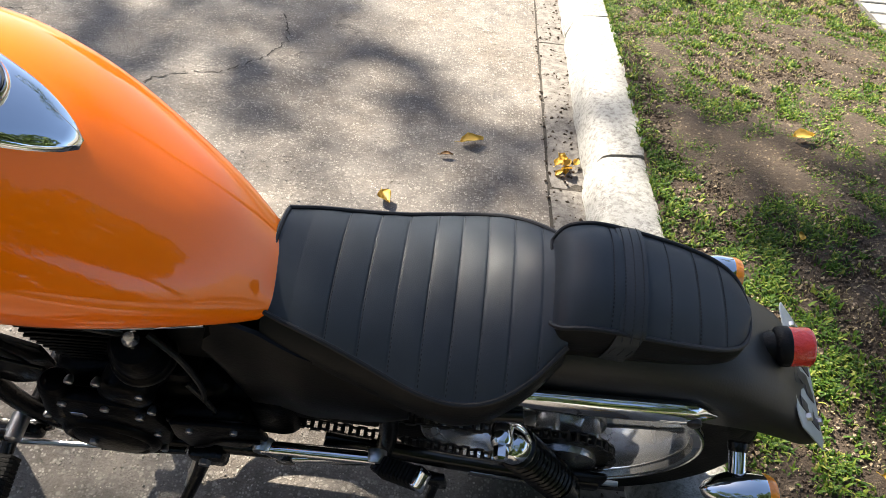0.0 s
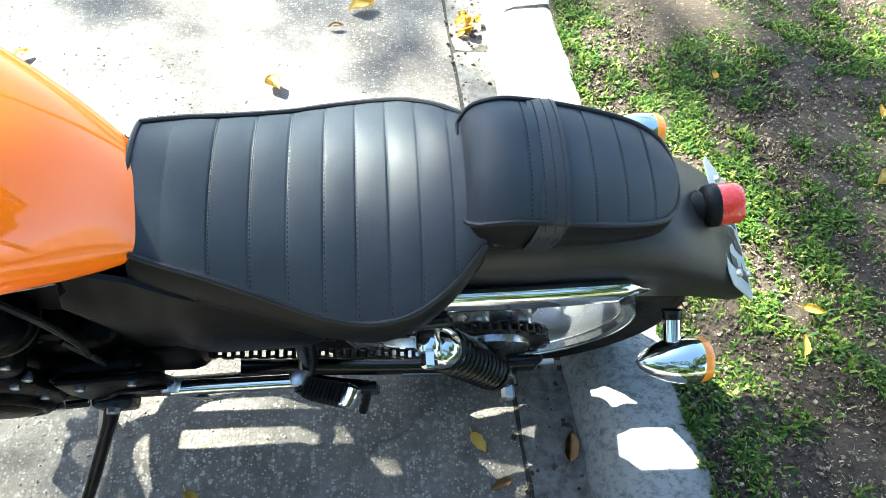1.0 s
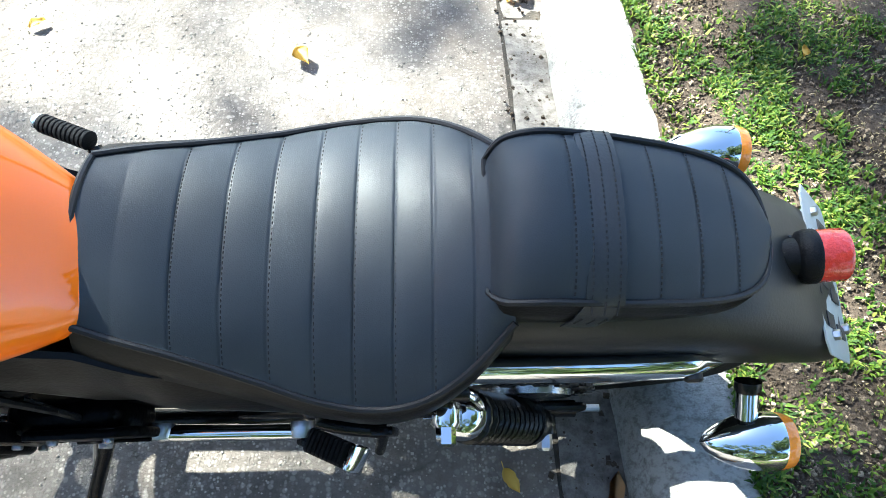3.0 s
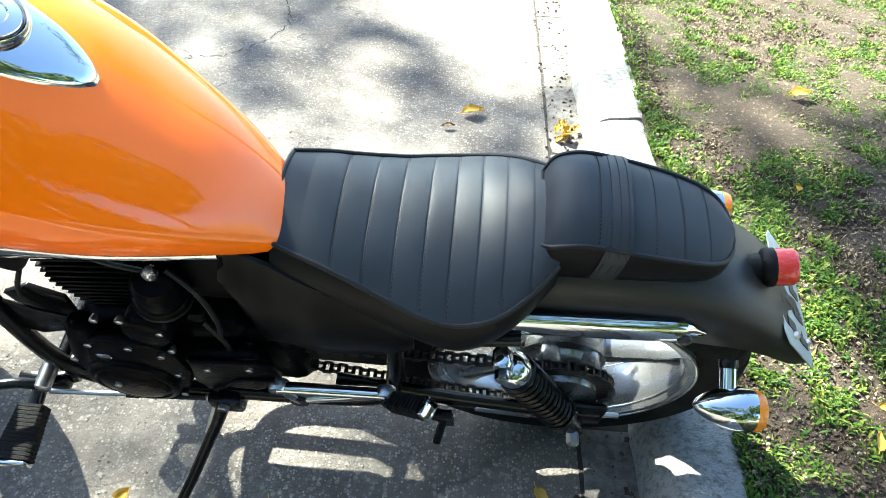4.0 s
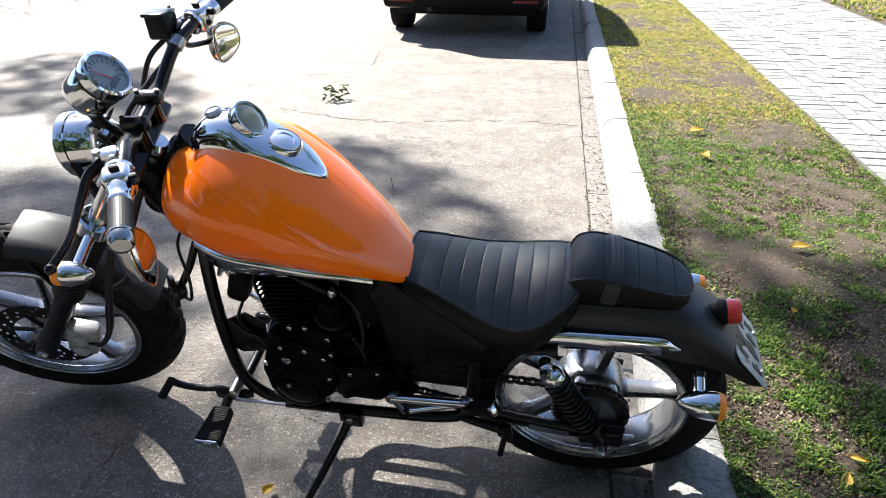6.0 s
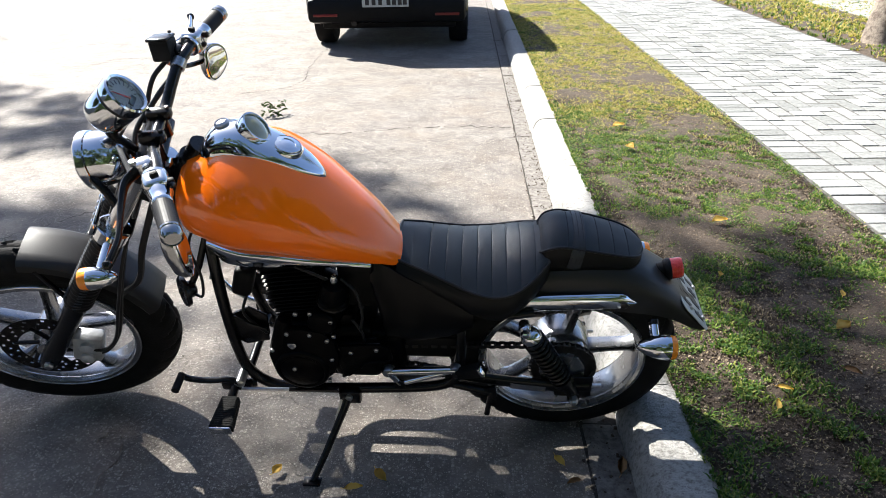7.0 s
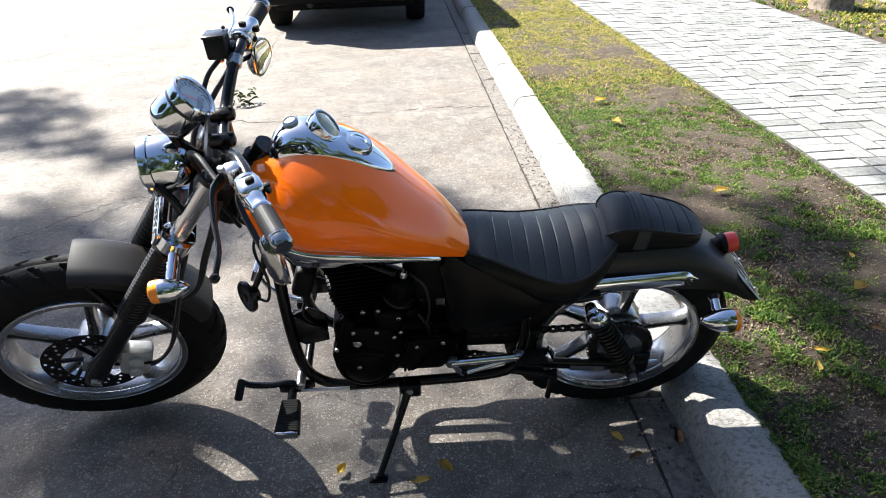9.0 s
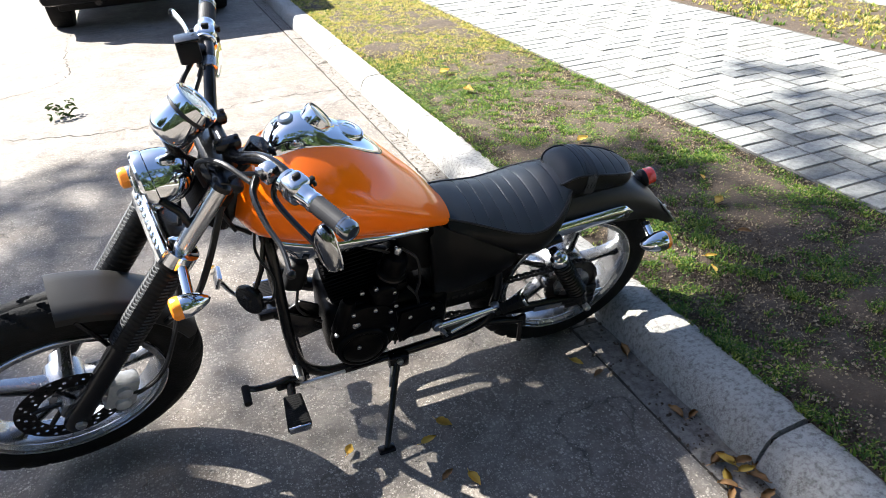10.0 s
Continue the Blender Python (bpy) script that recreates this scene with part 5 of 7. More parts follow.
loop = [(x, -p_half(x) - 0.001, p_edge(x) + 0.001) for x in pad_x] + [(x, p_half(x) + 0.001, p_edge(x) + 0.001) for x in pad_x[::-1]]
part("pad_piping", tube(loop, 0.0032, 8, closed=True), PIPING, pad, "black piping round the pad")
bm = bmesh.new()
for s in P_SEAMS:
    for j in range(30):
        v0, v1 = -0.96 + 1.92 * (j + 0.18) / 30, -0.96 + 1.92 * (j + 0.72) / 30
        w = p_half(s)
        tube([(s + 0.0014, v0 * w, pad_z(s, v0) + 0.0010), (s + 0.0014, v1 * w, pad_z(s, v1) + 0.0010)], 0.0007, 4, bm)
tagged(part("pad_stitching", bm, THREAD, pad), kind="stuff")
rings = []
S0, S1 = -0.040, -0.009
arc = [-1.10, -1.09, -1.05, -1.0, -0.92, -0.8, -0.6, -0.4, -0.2, 0, 0.2, 0.4, 0.6, 0.8, 0.92, 1.0, 1.05, 1.09, 1.10]


def strap_pt(x, v, lift):
    w = p_half(x)
    if abs(v) <= 1:
        return Vector((x, v * (w + lift * 0.6), pad_z(-0.015, v) + lift))
    d = (abs(v) - 1) / 0.10
    return Vector((x - 0.010 * d, math.copysign(w + 0.008 + lift * 0.4, v), p_edge(x) - 0.052 * d))


for v in arc:
    rings.append([strap_pt(S0, v, 0.0045), strap_pt((S0 + S1) / 2, v, 0.0055), strap_pt(S1, v, 0.0045), strap_pt(S1, v, 0.001), strap_pt(S0, v, 0.001)])
strap = part("pad_strap", skin(bmesh.new(), rings), STRAP, pad, "black leather grab strap over the pad", angle=50)
bm = bmesh.new()
for fx in (0.16, 0.5, 0.84):
    x = S0 + (S1 - S0) * fx
    for j in range(34):
        v0, v1 = -1.08 + 2.16 * (j + 0.2) / 34, -1.08 + 2.16 * (j + 0.7) / 34
        lift = 0.0056 if fx == 0.5 else 0.0052
        tube([strap_pt(x, v0, lift), strap_pt(x, v1, lift)], 0.0007, 4, bm)
tagged(part("strap_stitching", bm, THREAD, strap), kind="stuff")

# ---- rear mudguard ----
m_top = smooth_table([-0.26, -0.15, -0.05, 0.05, 0.13, 0.19, 0.24, 0.28, 0.305, 0.318], [0.590, 0.630, 0.650, 0.650, 0.627, 0.590, 0.550, 0.503, 0.475, 0.458])
m_low = smooth_table([-0.26, -0.15, -0.05, 0.05, 0.13, 0.19, 0.24, 0.28, 0.305, 0.318], [0.520, 0.530, 0.532, 0.526, 0.518, 0.508, 0.488, 0.462, 0.450, 0.444])
m_half = smooth_table([-0.26, -0.15, 0.0, 0.13, 0.24, 0.29, 0.318], [0.080, 0.086, 0.090, 0.090, 0.086, 0.080, 0.070])
rings = []
for i in range(49):
    x = -0.26 + 0.578 * i / 48
    w, zt, zl = m_half(x), m_top(x), m_low(x)
    h = zt - zl
    out = [(-1.0, zl), (-1.0, zl + 0.35 * h), (-0.97, zl + 0.6 * h), (-0.86, zl + 0.82 * h), (-0.62, zl + 0.95 * h), (-0.3, zt - 0.002), (0, zt)]
    o = [Vector((x, k * w, z)) for k, z in out]
    o += [Vector((p.x, -p.y, p.z)) for p in o[-2::-1]]
    q = [Vector((p.x - (0.004 if i == 48 else 0), p.y * 0.94, max(zl, p.z - 0.005))) for p in o[::-1]]
    rings.append(o + q)
guard = part("rear_mudguard", skin(bmesh.new(), rings), MATTE, bike, "matte black rear mudguard", REAR, angle=50)
for sd in (-1, 1):
    y = sd * 0.101
    path = spline([(-0.240, y * 1.06, 0.505), (-0.212, y * 1.05, 0.528), (-0.180, y * 1.02, 0.546), (-0.12, y, 0.554), (0.0, y * 0.99, 0.563), (0.075, y * 0.97, 0.566), (0.125, y * 0.94, 0.558)], 5)
    rr = [0.0235 * (min(1, 0.25 + 4.0 * i / len(path)) * min(1, 0.12 + 7.0 * (len(path) - 1 - i) / len(path))) for i in range(len(path))]
    rail = part("fender_rail", tube(path, rr, 14, flat=0.55), CHROME, bike, "chrome strut along the rear mudguard", REAR)
    part("rail_bolt", turned([(0.009, 0), (0.009, 0.006), (0.006, 0.008)], (0.094, y * 0.96 + sd * 0.009, 0.563), (0, sd, 0), 16), DARKSTEEL, rail)
    part("rail_bolt", turned([(0.008, 0), (0.008, 0.006), (0.006, 0.008)], (-0.196, y * 1.03 + sd * 0.008, 0.536), (0, sd, 0), 16), DARKSTEEL, rail)

# tail light and number plate
tail = part("tail_light", turned([(0.011, -0.060), (0.0155, -0.057), (0.0165, -0.036), (0.0180, -0.033), (0.0195, -0.010), (0.0255, -0.006), (0.0275, 0.0), (0.0275, 0.008), (0.026, 0.010)], (0.213, 0.006, 0.581), (1, 0, 0.22), 28), PLASTIC, bike, "small round tail light on a black stem", REAR)
bm = turned([(0.0265, 0.008), (0.0265, 0.033), (0.0235, 0.037), (0.001, 0.038)], (0.213, 0.006, 0.581), (1, 0, 0.22), 32)
part("tail_lens", bm, RED, tail, "red ribbed lens")
part("tail_wire", tube(spline([(0.205, 0.025, 0.579), (0.190, 0.030, 0.576), (0.178, 0.020, 0.565)], 6), 0.003, 7), PIPING, tail)
part("tail_stem", block((0.190, 0.005, 0.556), (0.052, 0.034, 0.026), 0.008), SATIN, tail)
PT = Matrix.Translation((0.284, 0.010, 0.494)) @ Matrix.Rotation(radians(41), 4, "Y").inverted() @ Matrix()
bm = bmesh.new()
out2 = [(0, -0.094, -0.050), (0, -0.080, -0.063), (0, 0.080, -0.063), (0, 0.094, -0.050), (0, 0.094, 0.050), (0, 0.080, 0.063), (0, -0.080, 0.063), (0, -0.094, 0.050)]
bm = plate([PT @ Vector(p) for p in out2], PT.to_3x3() @ Vector((0.0022, 0, 0)), 0.0006)
nplate = part("number_plate", bm, PLATEGREY, bike, "grey number plate bolted under the tail light", REAR)
for i, (y, z, w, h) in enumerate([(-0.055, 0.030, 0.030, 0.045), (-0.010, 0.030, 0.030, 0.045), (0.036, 0.030, 0.030, 0.045), (-0.062, -0.030, 0.026, 0.050), (-0.021, -0.030, 0.026, 0.050), (0.020, -0.030, 0.026, 0.050), (0.061, -0.030, 0.026, 0.050), (0.0, 0.064, 0.11, 0.010)]):
    part("plate_bar", block(PT @ Vector((0.0030, y, z * 0.82)), (0.0014, w * 0.55, h * 0.78), 0.0003, PT.to_3x3().to_4x4()), INK, nplate, "dark plain bar")
bm = bmesh.new()
for y, z in ((-0.07, 0.02), (0.07, 0.02), (-0.055, -0.045), (0.055, -0.045)):
    bolt(bm, PT @ Vector((0.002, y, z)), PT.to_3x3() @ Vector((1, 0, 0)), 0.006, 0.007)
    bolt(bm, PT @ Vector((-0.002, y, z)), PT.to_3x3() @ Vector((-1, 0, 0)), 0.006, 0.012)
tagged(part("plate_bolt", bm, STEEL, nplate), kind="stuff")

# ---- swing arm, shocks, chain ----
for sd in (-1, 1):
    y = sd * 0.098
    bm = tube([(-0.40, y, 0.315), (-0.20, y, 0.276), (-0.02, y, 0.256), (0.045, y, 0.262)], 0.019, 12, flat=0.62)
    arm = part("swing_arm", bm, SATIN, bike, "black swing arm")
    part("axle_plate", block((0.004, y, 0.262), (0.100, 0.012, 0.082), 0.006), SATIN, arm)
    part("arm_sticker", block((-0.118, y + sd * 0.0125, 0.264), (0.095, 0.002, 0.020), 0.0006, Matrix.Rotation(radians(6), 4, "Y")), DULLCHROME, arm, "silver label on the swing arm")
    part("axle_nut", turned([(0.014, 0), (0.014, 0.012), (0.009, 0.014)], (R_AXLE.x, y + sd * 0.004, R_AXLE.z), (0, sd, 0), 6), STEEL, arm)
    part("adjuster_bolt", tube([(0.045, y, 0.265), (0.078, y, 0.266)], 0.005, 8), STEEL, arm)
    t, b = Vector((-0.142, sd * 0.118, 0.508)), Vector((0.002, sd * 0.118, 0.256))
    d = (b - t).normalized()
    L = (b - t).length
    shock = part("shock_absorber", turned([(0.010, 0.0), (0.010, L)], t, d, 14), DARKSTEEL, bike, "black coil-over shock absorber")
    q = d.to_track_quat("Z", "Y")
    helix = [t + q @ Vector((0.0255 * math.cos(a), 0.0255 * math.sin(a), 0.045 + 0.185 * a / (2 * math.pi * 12))) for a in (2 * math.pi * i / 14 for i in range(14 * 12 + 1))]
    part("spring", tube(helix, 0.0052, 7), SATIN, shock, "black coil spring")
    part("shock_cap", turned([(0.012, 0.014), (0.022, 0.022), (0.0265, 0.030), (0.0265, 0.044), (0.022, 0.048)], t, d, 22), CHROME, shock, "chrome spring cap")
    bm = turned([(0.013, -0.014), (0.015, -0.010), (0.015, 0.010), (0.013, 0.014)], t, (0, 1, 0), 20)
    turned([(0.010, 0), (0.010, 0.018), (0.007, 0.021)], t + Vector((0, sd * 0.012, 0)), (0, sd, 0), 6, bm)
    part("top_mount", bm, CHROME, shock, "chrome upper mount and nut")
    bm = turned([(0.017, -0.014), (0.017, 0.014)], b, (0, 1, 0), 18)
    part("lower_mount", bm, SATIN, shock)
    bm = turned([(0.011, 0), (0.011, 0.020), (0.007, 0.024)], b + Vector((0, sd * 0.012, 0)), (0, sd, 0), 6)
    part("mount_nut", bm, STEEL, shock)
    part("shock_foot", turned([(0.030, L - 0.075), (0.030, L - 0.06), (0.018, L - 0.05), (0.018, L - 0.01)], t, d, 18), SATIN, shock)

bm = bmesh.new()
N = 41
rings = []
for h in (-0.0035, 0.0035):
    rings.append([R_AXLE + Vector((r * math.cos(a), -0.072 + h, r * math.sin(a))) for k in range(N * 4) for a, r in [(2 * math.pi * k / (N * 4), (0.088 if k % 4 in (0, 1) else 0.081))]])
skin(bm, rings)
part("rear_sprocket", bm, DARKSTEEL, rear, "toothed rear sprocket")
part("sprocket_carrier", turned([(0.05, -0.004), (0.062, 0.0), (0.060, 0.010), (0.03, 0.014), (0.02, 0.016)], R_AXLE + Vector((0, -0.076, 0)), (0, -1, 0), 26), ALLOY, rear)
cf = Vector((-0.47, -0.072, 0.345))
RR, FR = 0.086, 0.036
chain_pts = []
for i in range(22):
    a = radians(100 - 200 * i / 21)
    chain_pts.append(R_AXLE + Vector((RR * math.cos(a), -0.072, RR * math.sin(a))))
for i in range(12):
    a = radians(-100 - 160 * i / 11)
    chain_pts.append(cf + Vector((FR * math.cos(a), 0, FR * math.sin(a))))
dense = []
for i, p in enumerate(chain_pts):
    nx = chain_pts[(i + 1) % len(chain_pts)]
    n = max(1, int((nx - p).length / 0.0127 + 0.5))
    dense += [p.lerp(nx, k / n) for k in range(n)]
bm = bmesh.new()
for i, p in enumerate(dense):
    nx = dense[(i + 1) % len(dense)]
    a = math.atan2(nx.z - p.z, nx.x - p.x)
    wid = 0.016 if i % 2 else 0.011
    for s in (-1, 1):
        block((p + nx) / 2 + Vector((0, s * wid / 2, 0)), (0.0155, 0.0022, 0.0105), 0.0, Matrix.Rotation(-a, 4, "Y"), bm)
    tube([p + Vector((0, -0.008, 0)), p + Vector((0, 0.008, 0))], 0.0038, 6, bm)
tagged(part("chain", bm, DARKSTEEL, bike, "oily roller drive chain"), kind="stuff")

# ---- frame ----
frame_ob = part("frame", tube(spline([(-0.905, 0, 0.80), (-0.86, 0, 0.735), (-0.70, 0, 0.705), (-0.45, 0, 0.62), (-0.26, 0, 0.585)], 6), 0.028, 14), SATIN, bike, "black tubular frame")
part("head_tube", tube([PIVOT - AX * 0.12, PIVOT + AX * 0.06], 0.036, 18), SATIN, frame_ob)
for sd in (-1, 1):
    part("down_tube", tube(spline([(-0.905, sd * 0.025, 0.74), (-0.895, sd * 0.065, 0.66), (-0.893, sd * 0.085, 0.55), (-0.888, sd * 0.098, 0.40), (-0.870, sd * 0.104, 0.30), (-0.82, sd * 0.106, 0.245), (-0.74, sd * 0.106, 0.232), (-0.55, sd * 0.106, 0.236), (-0.34, sd * 0.104, 0.262), (-0.30, sd * 0.10, 0.36), (-0.30, sd * 0.085, 0.52)], 7), 0.0145, 12), SATIN, frame_ob)
    part("seat_rail", tube(spline([(-0.46, sd * 0.05, 0.60), (-0.30, sd * 0.088, 0.56), (-0.20, sd * 0.098, 0.53), (-0.12, sd * 0.098, 0.54)], 5), 0.012, 10), SATIN, frame_ob)
    part("gusset", plate([(-0.895, sd * 0.09, 0.50), (-0.84, sd * 0.088, 0.46), (-0.80, sd * 0.086, 0.44), (-0.80, sd * 0.088, 0.40), (-0.86, sd * 0.094, 0.39), (-0.892, sd * 0.097, 0.42)], (0, -sd * 0.006, 0), 0.002), SATIN, frame_ob)
part("cross_tube", tube([(-0.87, -0.10, 0.30), (-0.87, 0.10, 0.30)], 0.012, 10), SATIN, frame_ob)

# ---- engine ----
engine = part("engine", block((-0.655, 0, 0.362), (0.27, 0.20, 0.20), 0.035, seg=3), ENGINE, bike, "black air-cooled single-cylinder engine")
part("gearbox", block((-0.52, 0, 0.355), (0.16, 0.19, 0.17), 0.03, seg=3), ENGINE, engine)
cyl_q = Matrix.Rotation(radians(-8), 4, "Y")
for i in range(13):
    z = 0.478 + i * 0.0125
    w = 0.148 - 0.002 * abs(i - 6)
    part("cooling_fin", block((-0.700 - 0.0018 * i, 0, z), (w, w + 0.01, 0.004), 0.0015, cyl_q, seg=1), ENGINE, engine)
part("cylinder", block((-0.712, 0, 0.555), (0.115, 0.115, 0.20), 0.02, cyl_q), ENGINE, engine)
part("cylinder_head", block((-0.726, 0, 0.648), (0.15, 0.14, 0.045), 0.016, cyl_q), ENGINE, engine)
part("rocker_cover", block((-0.738, 0, 0.690), (0.125, 0.115, 0.055), 0.018, cyl_q, seg=3), ENGINE, engine)
stator = part("stator_cover", plate([(-0.785, -0.118, 0.345), (-0.790, -0.118, 0.40), (-0.772, -0.118, 0.455), (-0.735, -0.118, 0.500), (-0.690, -0.118, 0.500), (-0.640, -0.118, 0.490), (-0.612, -0.118, 0.455), (-0.606, -0.118, 0.40), (-0.625, -0.118, 0.335), (-0.665, -0.118, 0.292), (-0.725, -0.118, 0.285), (-0.768, -0.118, 0.305)], (0, -0.024, 0), 0.008), ENGINE, engine, "black crankcase side cover")
part("stator_dome", turned([(0.072, 0.0), (0.071, 0.008), (0.066, 0.013), (0.060, 0.014), (0.056, 0.011), (0.050, 0.016), (0.030, 0.020), (0.001, 0.021)], (-0.708, -0.138, 0.352), (0, -1, 0), 44), ENGINE, stator, "round black generator cover")
part("starter_tube", turned([(0.014, 0), (0.021, 0.004), (0.021, 0.10), (0.016, 0.112), (0.008, 0.114)], (-0.766, -0.125, 0.415), (0.30, 0.02, 0.95), 22), ENGINE, engine, "black tube beside the cylinder")
part("cam_housing", turned([(0.036, 0.0), (0.036, 0.030), (0.031, 0.036), (0.022, 0.038), (0.001, 0.038)], (-0.640, -0.098, 0.508), (0, -1, 0.08), 30), ENGINE, engine, "round black cam chain housing")
part("side_cover", block((-0.565, -0.108, 0.372), (0.13, 0.05, 0.125), 0.022, seg=3), ENGINE, engine)
part("sprocket_cover", plate([(-0.600, -0.128, 0.440), (-0.500, -0.125, 0.445), (-0.478, -0.122, 0.430), (-0.470, -0.122, 0.385), (-0.540, -0.125, 0.372), (-0.572, -0.125, 0.335), (-0.602, -0.125, 0.315), (-0.612, -0.125, 0.37)], (0, -0.012, 0), 0.004), ENGINE, engine, "black chain sprocket cover")
part("cover_ridge", tube(spline([(-0.480, -0.1365, 0.388), (-0.536, -0.1375, 0.378), (-0.566, -0.1375, 0.345), (-0.592, -0.1375, 0.325)], 6), 0.0028, 6), ENGINE, engine)
part("badge", plate([(-0.732, -0.1425, 0.452), (-0.712, -0.1425, 0.452), (-0.711, -0.1425, 0.441), (-0.722, -0.1425, 0.428), (-0.733, -0.1425, 0.441)], (0, -0.0018, 0), 0.0006), DULLCHROME, stator, "small silver shield badge")
for x, y, z in ((-0.722, -0.158, 0.374), (-0.752, -0.140, 0.318), (-0.700, -0.140, 0.293), (-0.642, -0.141, 0.310), (-0.626, -0.141, 0.395), (-0.630, -0.141, 0.465), (-0.671, -0.141, 0.485), (-0.728, -0.141, 0.487), (-0.775, -0.141, 0.425), (-0.613, -0.134, 0.475), (-0.616, -0.130, 0.522), (-0.664, -0.128, 0.548), (-0.575, -0.138, 0.42), (-0.510, -0.136, 0.43), (-0.700, -0.128, 0.545), (-0.78, -0.12, 0.36)):
    cb = part("cover_bolt", turned([(0.0035, -0.006), (0.0058, 0.0), (0.0058, 0.005), (0.0036, 0.0062), (0.0034, 0.004), (0.0005, 0.004)], (x, y, z), (0, -1, 0), 12), STEEL, engine, "small bright cover bolt")
carb = part("carburettor", turned([(0.022, -0.06), (0.030, -0.055), (0.031, -0.012), (0.028, -0.006), (0.039, -0.002), (0.040, 0.012), (0.037, 0.018), (0.0345, 0.020), (0.033, 0.060), (0.026, 0.072), (0.014, 0.076), (0.001, 0.077)], (-0.613, -0.088, 0.552), (0.18, -0.16, 1), 30), ENGINE, engine, "black carburettor body")
part("carburettor_ring", turned([(0.0403, 0.004), (0.0412, 0.006), (0.0412, 0.010), (0.0403, 0.012)], (-0.613, -0.088, 0.552), (0.18, -0.16, 1), 30, caps=False), DARKSTEEL, carb)
part("carburettor_top", turned([(0.010, 0.0), (0.010, 0.018), (0.006, 0.024), (0.001, 0.024)], (-0.600, -0.10, 0.628), (0.18, -0.16, 1), 14), DULLCHROME, carb, "pale cable fitting")
part("carburettor_bowl", block((-0.595, -0.066, 0.490), (0.06, 0.06, 0.04), 0.012), ENGINE, carb)
part("intake", tube([(-0.66, 0, 0.56), (-0.60, -0.03, 0.555), (-0.52, -0.03, 0.555)], 0.024, 14), PLASTIC, engine)
part("engine_mount", plate([(-0.895, -0.060, 0.47), (-0.845, -0.060, 0.50), (-0.800, -0.060, 0.47), (-0.805, -0.060, 0.40), (-0.850, -0.060, 0.37), (-0.885, -0.060, 0.42)], (0, -0.008, 0), 0.002), SATIN, engine, "black engine mounting plate")
part("ignition_coil", block((-0.845, -0.04, 0.575), (0.05, 0.05, 0.09), 0.014, Matrix.Rotation(radians(18), 4, "Y"), seg=3), PLASTIC, engine, "black ignition coil")
for pts in (((-0.585, -0.09, 0.63), (-0.55, -0.105, 0.60), (-0.54, -0.11, 0.53), (-0.55, -0.11, 0.47)), ((-0.61, -0.09, 0.62), (-0.66, -0.10, 0.66), (-0.75, -0.08, 0.69)), ((-0.57, -0.10, 0.50), (-0.545, -0.112, 0.46), (-0.545, -0.115, 0.40)), ((-0.845, -0.05, 0.53), (-0.855, -0.075, 0.49), (-0.83, -0.08, 0.45), (-0.80, -0.09, 0.43)), ((-0.62, -0.10, 0.49), (-0.625, -0.125, 0.45), (-0.60, -0.128, 0.40), (-0.61, -0.12, 0.30))):
    part("hose", tube(spline(pts, 6), 0.004, 7), PIPING, engine, "thin black hose")
part("intake_box", block((-0.535, 0.0, 0.590), (0.135, 0.135, 0.175), 0.022, seg=3), PLASTIC, bike, "black intake box below the tank")
part("airbox", block((-0.40, 0, 0.50), (0.20, 0.15, 0.20), 0.02), PLASTIC, bike, "black air box under the seat")
part("battery_box", block((-0.38, 0, 0.375), (0.15, 0.16, 0.08), 0.015), PLASTIC, bike, "black battery box")

# side panels
for sd in (-1, 1):
    bm = bmesh.new()
    rings = []
    for i in range(22):
        t = i / 21
        x = -0.512 + 0.245 * t
        zt = interp(x, [-0.512, -0.50], [0.655, 0.690]) if x < -0.50 else s_edge(max(x, -0.452)) - interp(x, [-0.50, -0.45, -0.30, -0.237], [-0.020, 0.020, 0.045, 0.060])
        zb = interp(x, [-0.512, -0.49, -0.44, -0.33, -0.237], [0.620, 0.425, 0.415, 0.445, 0.498])
        y = s_half(max(x, -0.452)) + interp(x, [-0.512, -0.40, -0.30, -0.237], [0.014, 0.008, -0.018, -0.045])
        sec = [(0.0, 0.0), (0.010, 0.10), (0.015, 0.35), (0.016, 0.60), (0.007, 0.85), (-0.004, 1.0)]
        o = [Vector((x, sd * (y + a), zb + (zt - zb) * b)) for a, b in sec]
        q = [Vector((p.x, p.y - sd * 0.006, p.z)) for p in o[::-1]]
        rings.append(o + q)
    skin(bm, rings)
    part("side_panel", bm, PANEL, bike, "matte black side panel", angle=45)

# exhaust on the far side
ex = part("exhaust", tube(spline([(-0.76, 0.04, 0.63), (-0.84, 0.09, 0.60), (-0.885, 0.15, 0.49), (-0.865, 0.185, 0.37), (-0.80, 0.20, 0.285), (-0.72, 0.205, 0.250), (-0.60, 0.205, 0.248), (-0.54, 0.205, 0.250)], 7), 0.022, 14), SATIN, bike, "black exhaust pipe on the right side")
part("muffler", turned([(0.022, 0), (0.038, 0.05), (0.045, 0.08), (0.046, 0.64), (0.038, 0.68), (0.030, 0.685), (0.028, 0.62)], (-0.60, 0.205, 0.248), (1, 0, 0.045), 28), SATIN, ex, "black muffler")
bm = tube([(-0.57, 0.11, 0.350), (-0.585, 0.210, 0.370), (-0.598, 0.236, 0.386)], 0.010, 10)
kick = part("kick_pedal", bm, SATIN, bike, "folded kick pedal on the right side")
rings = []
o, d = Vector((-0.602, 0.243, 0.390)), Vector((-0.079, 0.034, -0.010)).normalized()
q = d.to_track_quat("Z", "Y")
